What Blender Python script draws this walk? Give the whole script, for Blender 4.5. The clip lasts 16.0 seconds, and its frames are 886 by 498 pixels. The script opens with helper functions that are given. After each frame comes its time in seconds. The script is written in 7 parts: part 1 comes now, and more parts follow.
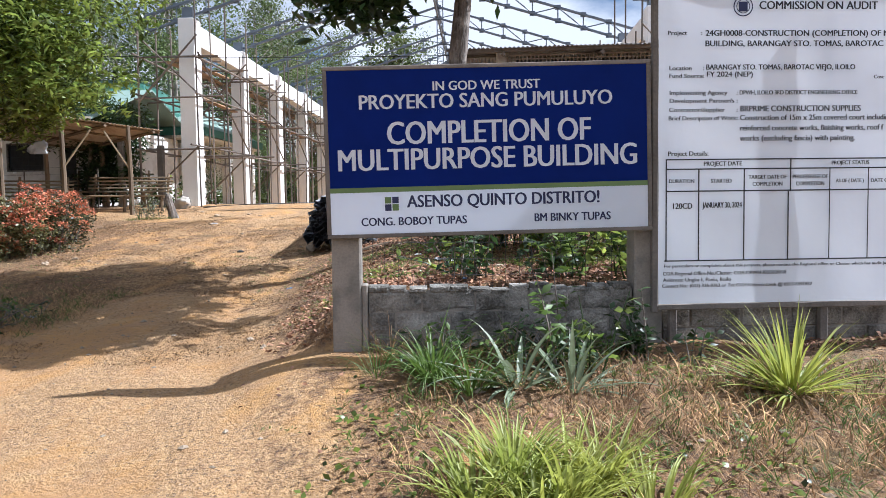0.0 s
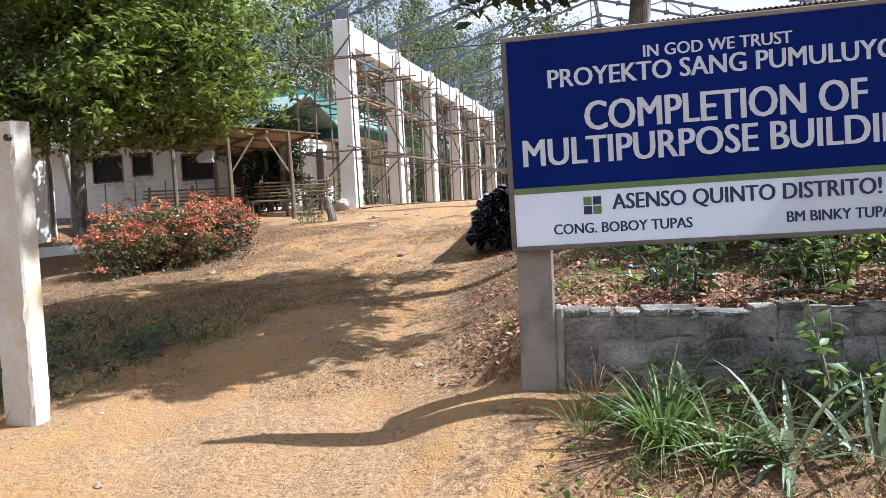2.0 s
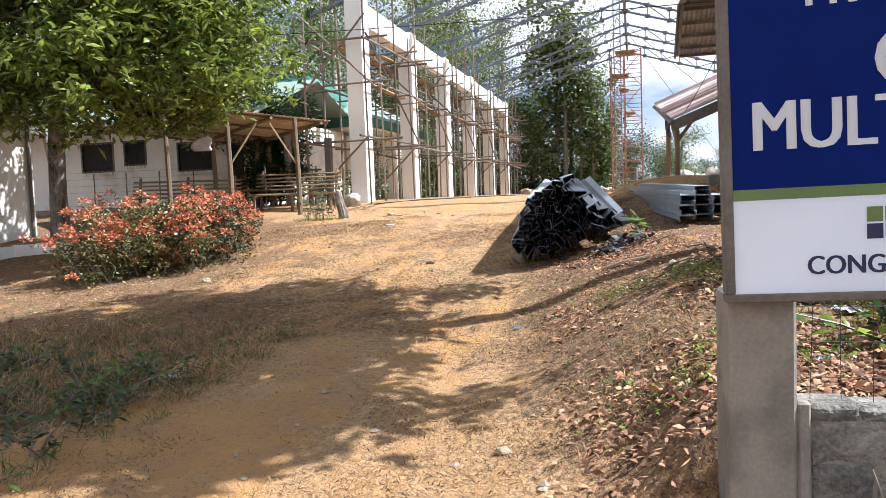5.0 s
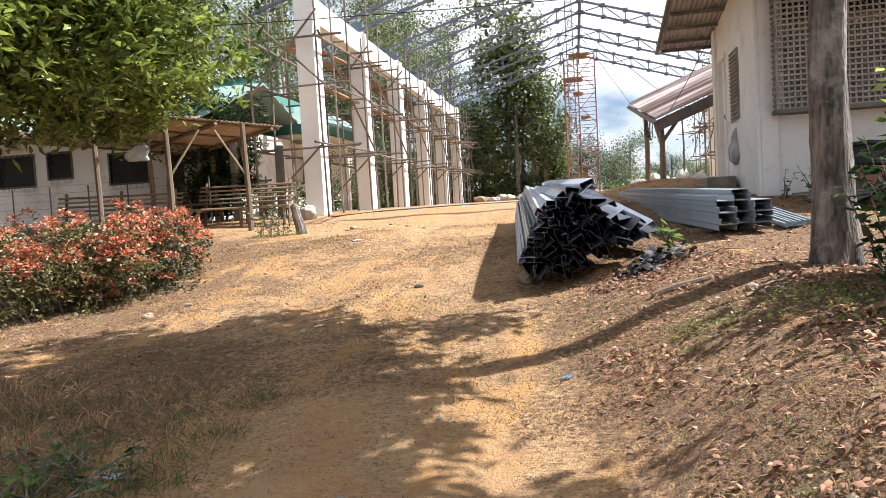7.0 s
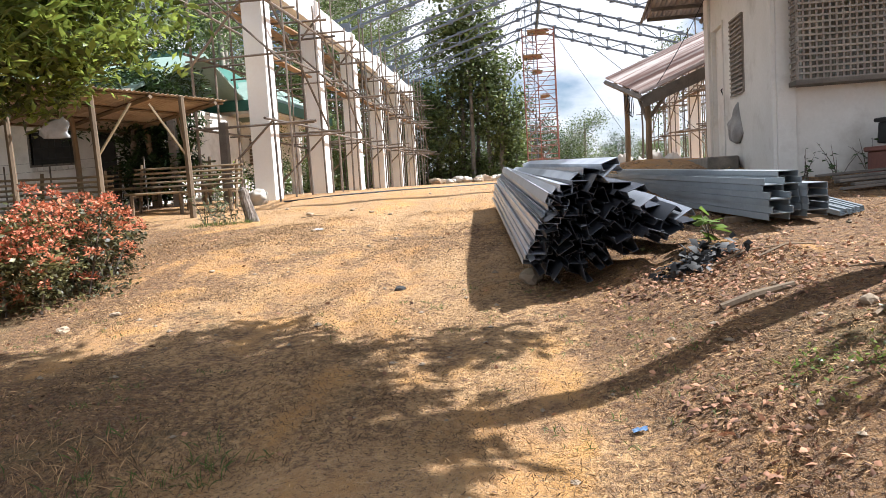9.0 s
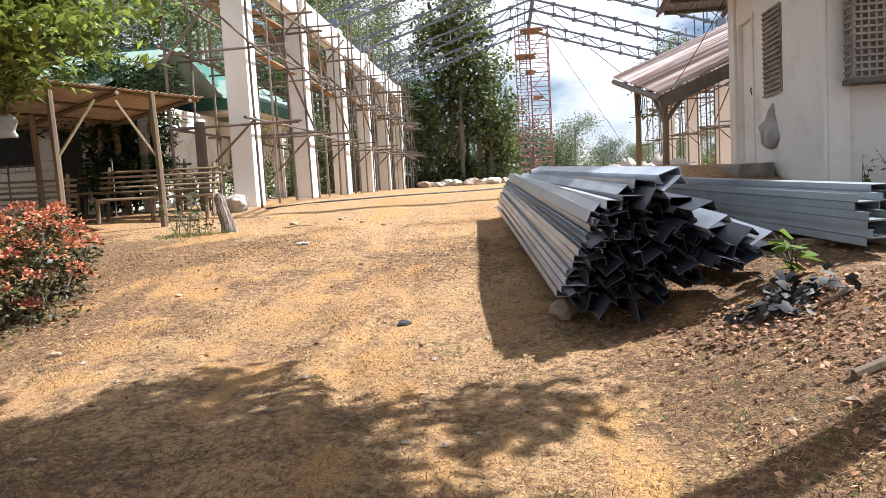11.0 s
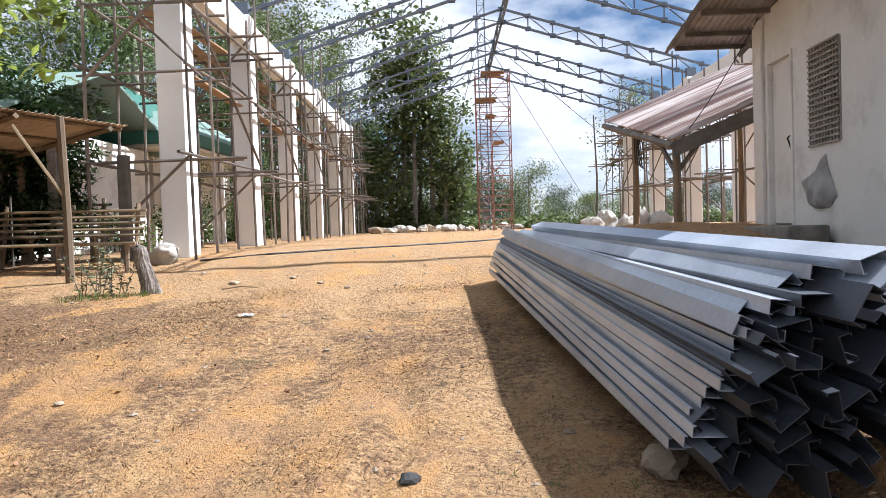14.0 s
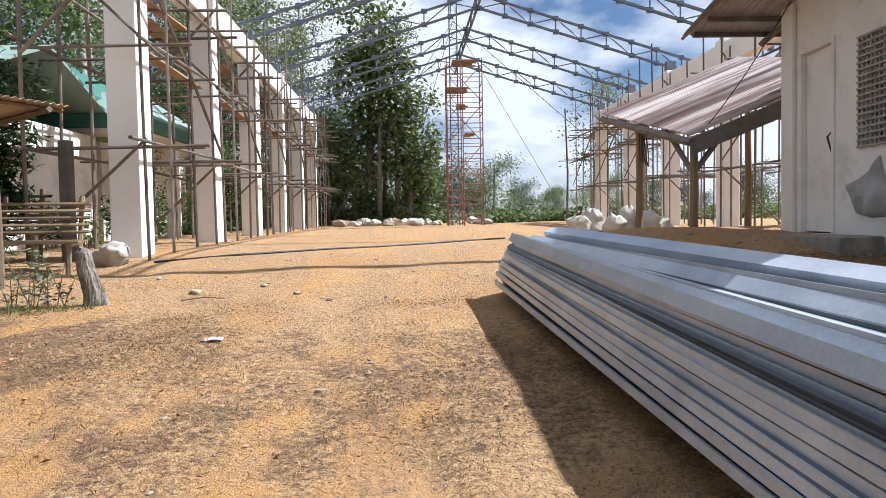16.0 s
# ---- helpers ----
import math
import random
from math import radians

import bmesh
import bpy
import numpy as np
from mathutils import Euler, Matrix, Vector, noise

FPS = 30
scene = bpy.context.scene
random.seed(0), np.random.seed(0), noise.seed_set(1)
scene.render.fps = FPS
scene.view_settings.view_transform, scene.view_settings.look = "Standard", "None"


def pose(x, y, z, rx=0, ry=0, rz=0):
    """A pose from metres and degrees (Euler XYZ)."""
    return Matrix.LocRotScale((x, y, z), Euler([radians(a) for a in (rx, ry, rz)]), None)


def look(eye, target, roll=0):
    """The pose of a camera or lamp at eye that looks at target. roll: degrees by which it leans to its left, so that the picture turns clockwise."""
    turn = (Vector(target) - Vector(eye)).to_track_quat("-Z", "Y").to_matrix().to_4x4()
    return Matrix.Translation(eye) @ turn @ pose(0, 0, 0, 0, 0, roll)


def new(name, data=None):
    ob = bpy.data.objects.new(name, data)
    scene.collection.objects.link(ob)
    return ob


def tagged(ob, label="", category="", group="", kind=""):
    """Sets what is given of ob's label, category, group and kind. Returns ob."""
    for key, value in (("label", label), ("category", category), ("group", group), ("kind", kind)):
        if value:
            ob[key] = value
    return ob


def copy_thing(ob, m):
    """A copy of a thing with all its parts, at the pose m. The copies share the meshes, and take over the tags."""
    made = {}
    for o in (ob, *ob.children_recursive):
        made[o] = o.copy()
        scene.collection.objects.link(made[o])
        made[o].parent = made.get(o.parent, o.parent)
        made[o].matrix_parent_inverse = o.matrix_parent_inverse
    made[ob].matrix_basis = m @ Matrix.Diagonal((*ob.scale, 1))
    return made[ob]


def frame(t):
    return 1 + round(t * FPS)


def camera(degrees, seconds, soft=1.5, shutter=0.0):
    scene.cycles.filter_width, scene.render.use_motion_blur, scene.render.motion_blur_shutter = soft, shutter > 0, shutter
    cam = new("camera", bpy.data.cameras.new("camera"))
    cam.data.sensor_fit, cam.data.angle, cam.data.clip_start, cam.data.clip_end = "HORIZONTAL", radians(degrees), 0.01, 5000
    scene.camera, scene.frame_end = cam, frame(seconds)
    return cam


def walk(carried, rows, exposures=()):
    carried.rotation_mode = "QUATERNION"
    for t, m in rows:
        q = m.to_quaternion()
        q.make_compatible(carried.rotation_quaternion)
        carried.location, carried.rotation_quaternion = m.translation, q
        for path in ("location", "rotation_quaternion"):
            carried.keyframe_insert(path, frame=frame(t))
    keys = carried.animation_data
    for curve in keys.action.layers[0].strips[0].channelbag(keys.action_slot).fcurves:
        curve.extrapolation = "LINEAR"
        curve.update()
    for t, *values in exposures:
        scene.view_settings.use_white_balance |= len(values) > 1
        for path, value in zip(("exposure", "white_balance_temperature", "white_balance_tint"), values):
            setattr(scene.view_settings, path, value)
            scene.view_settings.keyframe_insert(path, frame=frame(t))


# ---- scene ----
cam = camera(62.4, 16.0, 0.5)
PATH = [
    (0, (-0.012, 0.153, 1.543), (-0.164, 2.145, 1.441), -0.7),
    (0.5, (-0.056, 0.367, 1.557), (-0.358, 2.339, 1.416), -0.1),
    (1, (-0.154, 0.598, 1.574), (-0.549, 2.554, 1.435), -1.3),
    (1.5, (-0.32, 0.874, 1.599), (-0.799, 2.812, 1.478), -2.0),
    (2, (-0.439, 1.151, 1.62), (-0.996, 3.069, 1.512), -2.7),
    (2.5, (-0.57, 1.416, 1.668), (-1.179, 3.318, 1.567), -2.9),
    (3, (-0.758, 1.731, 1.668), (-1.383, 3.628, 1.556), -2.7),
    (3.5, (-0.902, 2.033, 1.661), (-1.522, 3.931, 1.533), -2.4),
    (3.7, (-0.96, 2.141, 1.684), (-1.577, 4.039, 1.553), -2.2),
    (5.8, (-1.822, 3.319, 1.73), (-2.298, 5.259, 1.624), -2.3),
    (6, (-1.924, 3.462, 1.741), (-2.374, 5.408, 1.642), -2.4),
    (6.5, (-2.154, 3.775, 1.741), (-2.573, 5.729, 1.651), -2.9),
    (7, (-2.382, 4.106, 1.78), (-2.788, 6.061, 1.672), -3.3),
    (7.5, (-2.61, 4.403, 1.794), (-2.997, 6.361, 1.663), -3.7),
    (8, (-2.773, 4.74, 1.786), (-3.123, 6.703, 1.635), -3.8),
    (8.5, (-2.882, 5.073, 1.841), (-3.195, 7.042, 1.676), -3.9),
    (9, (-3.028, 5.448, 1.842), (-3.296, 7.423, 1.676), -3.5),
    (9.2, (-3.114, 5.613, 1.81), (-3.344, 7.594, 1.652), -3.3),
    (11.3, (-3.436, 6.829, 1.991), (-3.661, 8.809, 1.824), -3.2),
    (11.5, (-3.464, 6.96, 2.014), (-3.698, 8.939, 1.844), -3.4),
    (12, (-3.612, 7.243, 2.022), (-3.864, 9.22, 1.857), -3.5),
    (12.5, (-3.744, 7.608, 2.017), (-3.999, 9.586, 1.879), -3.5),
    (13, (-3.883, 7.993, 2.07), (-4.114, 9.978, 1.978), -3.2),
    (13.5, (-4.009, 8.411, 2.087), (-4.152, 10.405, 2.023), -2.5),
    (14, (-4.082, 8.708, 2.135), (-4.145, 10.706, 2.083), -1.8),
    (14.5, (-4.129, 9.002, 2.205), (-4.136, 11.001, 2.167), -1.3),
    (15, (-4.276, 9.321, 2.195), (-4.241, 11.32, 2.148), -0.7),
    (15.5, (-4.437, 9.588, 2.205), (-4.378, 11.586, 2.131), -0.7),
    (16, (-4.571, 9.918, 2.291), (-4.516, 11.916, 2.212), -1.0),
]
walk(cam, [(t, look(eye, target, roll)) for t, eye, target, roll in PATH], [(0.0, 0.95, 5450, 11), (1.5, 1.0, 5450, 11), (2.5, 1.10, 5450, 11), (3.7, 1.18, 5450, 11), (6.0, 1.28, 5950, 11), (9.0, 1.22, 5950, 11), (12.0, 1.21, 5950, 11), (14.0, 1.06, 5650, 11), (16.0, 0.94, 5650, 11)])

# ---- world, sun ----
SUN_EL, SUN_AZ = 50.5, 18.5   # degrees; azimuth from +x towards +y
world = bpy.data.worlds.new("world")
scene.world = world
world.use_nodes = True
wn = world.node_tree
wn.nodes.clear()
w_out = wn.nodes.new("ShaderNodeOutputWorld")
w_bg = wn.nodes.new("ShaderNodeBackground")
w_sky = wn.nodes.new("ShaderNodeTexSky")
w_sky.sky_type = "NISHITA"
w_sky.sun_disc = False
w_sky.sun_elevation = radians(SUN_EL)
w_sky.sun_rotation = radians(90 - SUN_AZ)
w_sky.dust_density = 0.3
w_sky.ozone_density = 3.0
# drifting clouds: white patches over the blue
w_co = wn.nodes.new("ShaderNodeTexCoord")
w_map = wn.nodes.new("ShaderNodeMapping")
w_map.inputs["Scale"].default_value = (1.0, 1.0, 2.2)
w_noise = wn.nodes.new("ShaderNodeTexNoise")
w_noise.inputs["Scale"].default_value = 3.1
w_noise.inputs["Detail"].default_value = 7.0
w_noise.inputs["Roughness"].default_value = 0.55
w_ramp = wn.nodes.new("ShaderNodeValToRGB")
w_ramp.color_ramp.elements[0].position = 0.38
w_ramp.color_ramp.elements[1].position = 0.53
w_mix = wn.nodes.new("ShaderNodeMix")
w_mix.data_type = "RGBA"
w_mix.inputs["B"].default_value = (12.6, 12.6, 12.9, 1)
wn.links.new(w_co.outputs["Generated"], w_map.inputs["Vector"])
wn.links.new(w_map.outputs["Vector"], w_noise.inputs["Vector"])
wn.links.new(w_noise.outputs["Fac"], w_ramp.inputs["Fac"])
wn.links.new(w_ramp.outputs["Color"], w_mix.inputs["Factor"])
wn.links.new(w_sky.outputs["Color"], w_mix.inputs["A"])
wn.links.new(w_mix.outputs["Result"], w_bg.inputs["Color"])
w_bg.inputs["Strength"].default_value = 0.041
wn.links.new(w_bg.outputs["Background"], w_out.inputs["Surface"])

sun_data = bpy.data.lights.new("sun", "SUN")
sun_data.energy = 5.0
sun_data.angle = radians(0.6)
sun_data.color = (1.0, 0.965, 0.91)
sun = new("sun", sun_data)
_a, _e = radians(SUN_AZ), radians(SUN_EL)
sun.matrix_world = look((math.cos(_e) * math.cos(_a) * 60, math.cos(_e) * math.sin(_a) * 60, math.sin(_e) * 60), (0, 0, 0))

# ---- materials ----
def material(name, colour, colour2=None, rough=0.8, metal=0.0, scale=6.0, fine=60.0, bump=0.2, spread=0.5, stretch=(1, 1, 1), island=0.0, objrand=0.0, translucent=0.0, stain=None, stain_scale=0.7, bump_dist=0.02, spec=0.5):
    """Two-scale noise between two colours, fine bump, optional variation per loose piece or object, optional stains."""
    m = bpy.data.materials.new(name)
    m.use_nodes = True
    nt = m.node_tree
    nodes, links = nt.nodes, nt.links
    bsdf = nodes["Principled BSDF"]
    colour2 = colour2 or tuple(c * 0.7 for c in colour)
    geo = nodes.new("ShaderNodeNewGeometry")
    mp = nodes.new("ShaderNodeMapping")
    mp.inputs["Scale"].default_value = stretch
    links.new(geo.outputs["Position"], mp.inputs["Vector"])
    n1 = nodes.new("ShaderNodeTexNoise")
    n1.inputs["Scale"].default_value = scale
    n1.inputs["Detail"].default_value = 5
    n2 = nodes.new("ShaderNodeTexNoise")
    n2.inputs["Scale"].default_value = fine
    n2.inputs["Detail"].default_value = 3
    for n in (n1, n2):
        links.new(mp.outputs["Vector"], n.inputs["Vector"])
    add = nodes.new("ShaderNodeMath")
    add.operation = "MULTIPLY_ADD"
    links.new(n2.outputs["Fac"], add.inputs[0])
    add.inputs[1].default_value = 0.5
    links.new(n1.outputs["Fac"], add.inputs[2])
    ramp = nodes.new("ShaderNodeMapRange")
    ramp.inputs["From Min"].default_value = 0.75 - spread * 0.5
    ramp.inputs["From Max"].default_value = 0.75 + spread * 0.5
    links.new(add.outputs[0], ramp.inputs["Value"])
    mix = nodes.new("ShaderNodeMix")
    mix.data_type = "RGBA"
    mix.inputs["A"].default_value = (*colour, 1)
    mix.inputs["B"].default_value = (*colour2, 1)
    links.new(ramp.outputs["Result"], mix.inputs["Factor"])
    out = mix.outputs["Result"]
    if stain:
        n3 = nodes.new("ShaderNodeTexNoise")
        n3.inputs["Scale"].default_value = stain_scale
        n3.inputs["Detail"].default_value = 8
        n3.inputs["Roughness"].default_value = 0.65
        links.new(geo.outputs["Position"], n3.inputs["Vector"])
        mr = nodes.new("ShaderNodeMapRange")
        mr.inputs["From Min"].default_value = 0.52
        mr.inputs["From Max"].default_value = 0.68
        mr.inputs["To Max"].default_value = 0.75
        links.new(n3.outputs["Fac"], mr.inputs["Value"])
        mx = nodes.new("ShaderNodeMix")
        mx.data_type = "RGBA"
        links.new(mr.outputs["Result"], mx.inputs["Factor"])
        links.new(out, mx.inputs["A"])
        mx.inputs["B"].default_value = (*stain, 1)
        out = mx.outputs["Result"]
    if island or objrand:
        hsv = nodes.new("ShaderNodeHueSaturation")
        mr2 = nodes.new("ShaderNodeMapRange")
        amount = island or objrand
        mr2.inputs["To Min"].default_value = 1 - amount
        mr2.inputs["To Max"].default_value = 1 + amount
        if island:
            links.new(geo.outputs["Random Per Island"], mr2.inputs["Value"])
        else:
            info = nodes.new("ShaderNodeObjectInfo")
            links.new(info.outputs["Random"], mr2.inputs["Value"])
        links.new(mr2.outputs["Result"], hsv.inputs["Value"])
        links.new(out, hsv.inputs["Color"])
        out = hsv.outputs["Color"]
    links.new(out, bsdf.inputs["Base Color"])
    bsdf.inputs["Roughness"].default_value = rough
    bsdf.inputs["Metallic"].default_value = metal
    bsdf.inputs["Specular IOR Level"].default_value = spec
    if bump:
        b = nodes.new("ShaderNodeBump")
        b.inputs["Strength"].default_value = bump
        b.inputs["Distance"].default_value = bump_dist
        links.new(add.outputs[0], b.inputs["Height"])
        links.new(b.outputs["Normal"], bsdf.inputs["Normal"])
    if translucent:
        tr = nodes.new("ShaderNodeBsdfTranslucent")
        links.new(out, tr.inputs["Color"])
        ms = nodes.new("ShaderNodeMixShader")
        ms.inputs["Fac"].default_value = translucent
        links.new(bsdf.outputs[0], ms.inputs[1])
        links.new(tr.outputs[0], ms.inputs[2])
        links.new(ms.outputs[0], nodes["Material Output"].inputs["Surface"])
    return m


M_WHITE = material("white_wall_paint", (0.80, 0.77, 0.72), (0.70, 0.67, 0.61), 0.85, scale=1.5, fine=25, bump=0.12, stain=(0.52, 0.48, 0.42), stain_scale=1.3)
M_PILLAR = material("pillar_paint", (0.86, 0.84, 0.81), (0.80, 0.77, 0.73), 0.8, scale=0.9, fine=18, bump=0.1)
M_CONC = material("rough_concrete", (0.31, 0.27, 0.225), (0.185, 0.165, 0.14), 0.95, scale=5, fine=70, bump=0.4, stain=(0.13, 0.12, 0.10), stain_scale=2.5)
M_BLOCK = material("weathered_block", (0.30, 0.275, 0.235), (0.07, 0.063, 0.052), 0.95, scale=5, fine=60, bump=0.9, spread=0.42, stain=(0.40, 0.375, 0.33), stain_scale=4.5, objrand=0.25, bump_dist=0.03)
M_GATE = material("worn_whitewash", (0.62, 0.58, 0.50), (0.46, 0.40, 0.31), 0.9, scale=4, fine=40, bump=0.4, stain=(0.52, 0.38, 0.16), stain_scale=2.4)
M_WOOD = material("weathered_timber", (0.25, 0.18, 0.11), (0.14, 0.10, 0.065), 0.85, scale=4, fine=50, bump=0.4, stretch=(1, 1, 0.25), objrand=0.2)
M_GREYWOOD = material("grey_timber", (0.22, 0.19, 0.16), (0.11, 0.095, 0.08), 0.9, scale=4, fine=50, bump=0.4, objrand=0.2)
M_BAMBOO = material("dry_bamboo", (0.33, 0.25, 0.15), (0.18, 0.14, 0.09), 0.6, scale=3, fine=30, bump=0.15, objrand=0.3)
M_LATTICE = material("lattice_slat", (0.38, 0.34, 0.29), (0.24, 0.21, 0.18), 0.9, scale=4, fine=50, bump=0.3)
M_POLE = material("scaffold_pole", (0.19, 0.15, 0.115), (0.10, 0.08, 0.065), 0.75, scale=3, fine=30, bump=0.2, objrand=0.35)
M_PLANK = material("scaffold_plank", (0.34, 0.22, 0.12), (0.20, 0.13, 0.08), 0.85, scale=4, fine=40, bump=0.3, objrand=0.25)
M_STEEL = material("truss_steel", (0.17, 0.20, 0.24), (0.12, 0.14, 0.17), 0.55, 0.3, scale=3, fine=40, bump=0.05)
M_RED = material("primer_red_steel", (0.30, 0.125, 0.095), (0.19, 0.085, 0.07), 0.65, 0.1, scale=5, fine=40, bump=0.1, objrand=0.2)
M_PURLIN = material("galvanised_purlin", (0.47, 0.50, 0.55), (0.31, 0.34, 0.39), 0.34, 0.2, scale=2.5, fine=40, bump=0.03, objrand=0.16)
# same steel, coloured near black for the shade within the heap
M_PURLINSHADE = material("shade_darkened_purlin", (0.075, 0.08, 0.095), (0.045, 0.05, 0.06), 0.45, 0.3, scale=2.5, fine=40, bump=0.03, objrand=0.3)
M_STACK = material("grey_purlin", (0.33, 0.365, 0.39), (0.25, 0.28, 0.30), 0.42, 0.2, scale=2.5, fine=40, bump=0.03, objrand=0.12)
M_CORR = material("rusty_corrugated_sheet", (0.42, 0.40, 0.38), (0.29, 0.26, 0.24), 0.6, 0.2, scale=1.6, fine=14, bump=0.05, stain=(0.22, 0.11, 0.07), stain_scale=1.2)
M_CORRPALE = material("pale_corrugated_sheet", (0.72, 0.63, 0.58), (0.27, 0.17, 0.14), 0.6, 0.05, scale=0.8, fine=6, bump=0.05, spread=0.2, stretch=(0.25, 4.5, 0.25))
M_SHED = material("shed_sheet", (0.60, 0.49, 0.37), (0.46, 0.35, 0.25), 0.7, 0.0, scale=2, fine=14, bump=0.05, stain=(0.30, 0.19, 0.11), stain_scale=1.6)
M_REDROOF = material("red_roof_sheet", (0.32, 0.13, 0.10), (0.25, 0.10, 0.08), 0.6, 0.1, scale=2, fine=20, bump=0.05)
M_GREEN = material("green_painted_roof", (0.05, 0.17, 0.13), (0.035, 0.125, 0.095), 0.5, 0.05, scale=1.2, fine=14, bump=0.05)
M_PALEGREEN = material("pale_green_roof", (0.27, 0.36, 0.31), (0.20, 0.28, 0.24), 0.5, 0.05, scale=1.2, fine=14, bump=0.05)
M_DARK = material("dark_interior", (0.035, 0.033, 0.03), (0.02, 0.02, 0.02), 0.8, bump=0.0)
M_IRON = material("dark_iron", (0.05, 0.05, 0.05), (0.03, 0.03, 0.03), 0.6, 0.5, bump=0.1)
M_BLUE = material("blue_print", (0.006, 0.026, 0.22), (0.005, 0.020, 0.17), 0.6, scale=1.5, fine=8, bump=0.15, spec=0.12, translucent=0.4, bump_dist=0.05)
M_SIGNWHITE = material("white_printed_sheet", (0.87, 0.90, 0.96), (0.81, 0.84, 0.91), 0.5, scale=1.5, fine=5, bump=0.2, bump_dist=0.05, translucent=0.45)
M_TARP = material("white_tarpaulin", (0.88, 0.91, 0.97), (0.82, 0.85, 0.92), 0.5, scale=1.5, fine=5, bump=0.25, translucent=0.36, bump_dist=0.08)
M_INKWHITE = material("white_print", (0.90, 0.92, 0.95), (0.86, 0.88, 0.92), 0.5, bump=0.0, translucent=0.45)
M_INK = material("black_print", (0.02, 0.02, 0.025), (0.015, 0.015, 0.02), 0.5, bump=0.0)
M_NAVY = material("navy_print", (0.012, 0.018, 0.075), (0.01, 0.015, 0.06), 0.5, bump=0.0)
M_GRNPRINT = material("green_print", (0.13, 0.20, 0.06), (0.10, 0.16, 0.05), 0.5, bump=0.0)
M_SACK = material("woven_sack", (0.50, 0.46, 0.40), (0.36, 0.32, 0.27), 0.85, scale=5, fine=90, bump=0.3, objrand=0.12)
M_DUSTSACK = material("dusty_sack", (0.44, 0.42, 0.40), (0.26, 0.245, 0.23), 0.9, scale=5, fine=90, bump=0.3)
M_ROCK = material("rubble", (0.40, 0.32, 0.23), (0.28, 0.21, 0.14), 0.95, scale=7, fine=60, bump=0.5, objrand=0.2)
M_BARK = material("bark", (0.25, 0.205, 0.17), (0.055, 0.043, 0.034), 0.95, scale=9, fine=45, bump=1.0, spread=0.34, stain=(0.42, 0.37, 0.32), stain_scale=4.5, stretch=(1, 1, 0.22), bump_dist=0.04)
M_PALEBARK = material("pale_bark", (0.42, 0.38, 0.32), (0.27, 0.23, 0.19), 0.95, scale=6, fine=40, bump=0.6, stretch=(1, 1, 0.3))
M_LEAF = material("mango_leaf", (0.29, 0.34, 0.065), (0.06, 0.105, 0.022), 0.30, scale=2, fine=20, bump=0.0, island=0.75, translucent=0.5)
M_LEAFDARK = material("dark_leaf", (0.045, 0.085, 0.022), (0.028, 0.055, 0.014), 0.45, scale=2, fine=20, bump=0.0, island=0.45, translucent=0.3)
M_LEAFPALE = material("woodland_leaf", (0.17, 0.215, 0.07), (0.085, 0.12, 0.04), 0.6, scale=1, fine=12, bump=0.0, island=0.4, translucent=0.3)
M_LEAFWOOD = material("shaded_wood_leaf", (0.17, 0.21, 0.07), (0.07, 0.10, 0.032), 0.5, scale=1, fine=12, bump=0.0, island=0.55, translucent=0.3)
M_LEAFGREY = material("dusty_leaf", (0.22, 0.24, 0.13), (0.12, 0.145, 0.075), 0.6, scale=1, fine=12, bump=0.0, island=0.4, translucent=0.3)
M_BLADE = material("grass_blade", (0.13, 0.19, 0.035), (0.085, 0.14, 0.025), 0.5, scale=2, fine=20, bump=0.0, island=0.35, translucent=0.4)
M_BLADEYEL = material("yellow_green_blade", (0.42, 0.42, 0.085), (0.25, 0.30, 0.06), 0.5, scale=2, fine=20, bump=0.0, island=0.35, translucent=0.45)
M_BLADEGREY = material("silvery_blade", (0.27, 0.31, 0.20), (0.17, 0.21, 0.12), 0.5, scale=2, fine=20, bump=0.0, island=0.3, translucent=0.3)
M_STRAW = material("dry_straw", (0.55, 0.35, 0.17), (0.16, 0.09, 0.042), 0.85, scale=2, fine=20, bump=0.0, island=0.75, translucent=0.15)
M_MATGRASS = material("matted_grass", (0.36, 0.22, 0.10), (0.09, 0.052, 0.026), 0.9, scale=2, fine=20, bump=0.0, island=0.7, translucent=0.1)
M_DEAD = material("dead_leaf", (0.50, 0.265, 0.15), (0.13, 0.058, 0.034), 0.8, scale=2, fine=20, bump=0.0, island=0.75, translucent=0.1)
M_HEDGE = material("olive_hedge_leaf", (0.17, 0.165, 0.055), (0.10, 0.085, 0.035), 0.45, scale=2, fine=20, bump=0.0, island=0.5, translucent=0.3)
M_HEDGEDARK = material("brown_green_hedge_leaf", (0.075, 0.085, 0.03), (0.055, 0.045, 0.022), 0.5, scale=2, fine=20, bump=0.0, island=0.5, translucent=0.25)
M_FLOWER = material("ixora_flower", (0.68, 0.20, 0.12), (0.46, 0.20, 0.09), 0.6, scale=2, fine=20, bump=0.0, island=0.3, translucent=0.25)
M_CABLE = material("black_cable", (0.02, 0.02, 0.02), (0.015, 0.015, 0.015), 0.6, bump=0.0)
M_BLUEPLASTIC = material("blue_plastic", (0.12, 0.20, 0.34), (0.08, 0.15, 0.26), 0.4, bump=0.1)
M_PALEPLASTIC = material("pale_plastic_scrap", (0.50, 0.51, 0.52), (0.36, 0.35, 0.34), 0.45, bump=0.1)


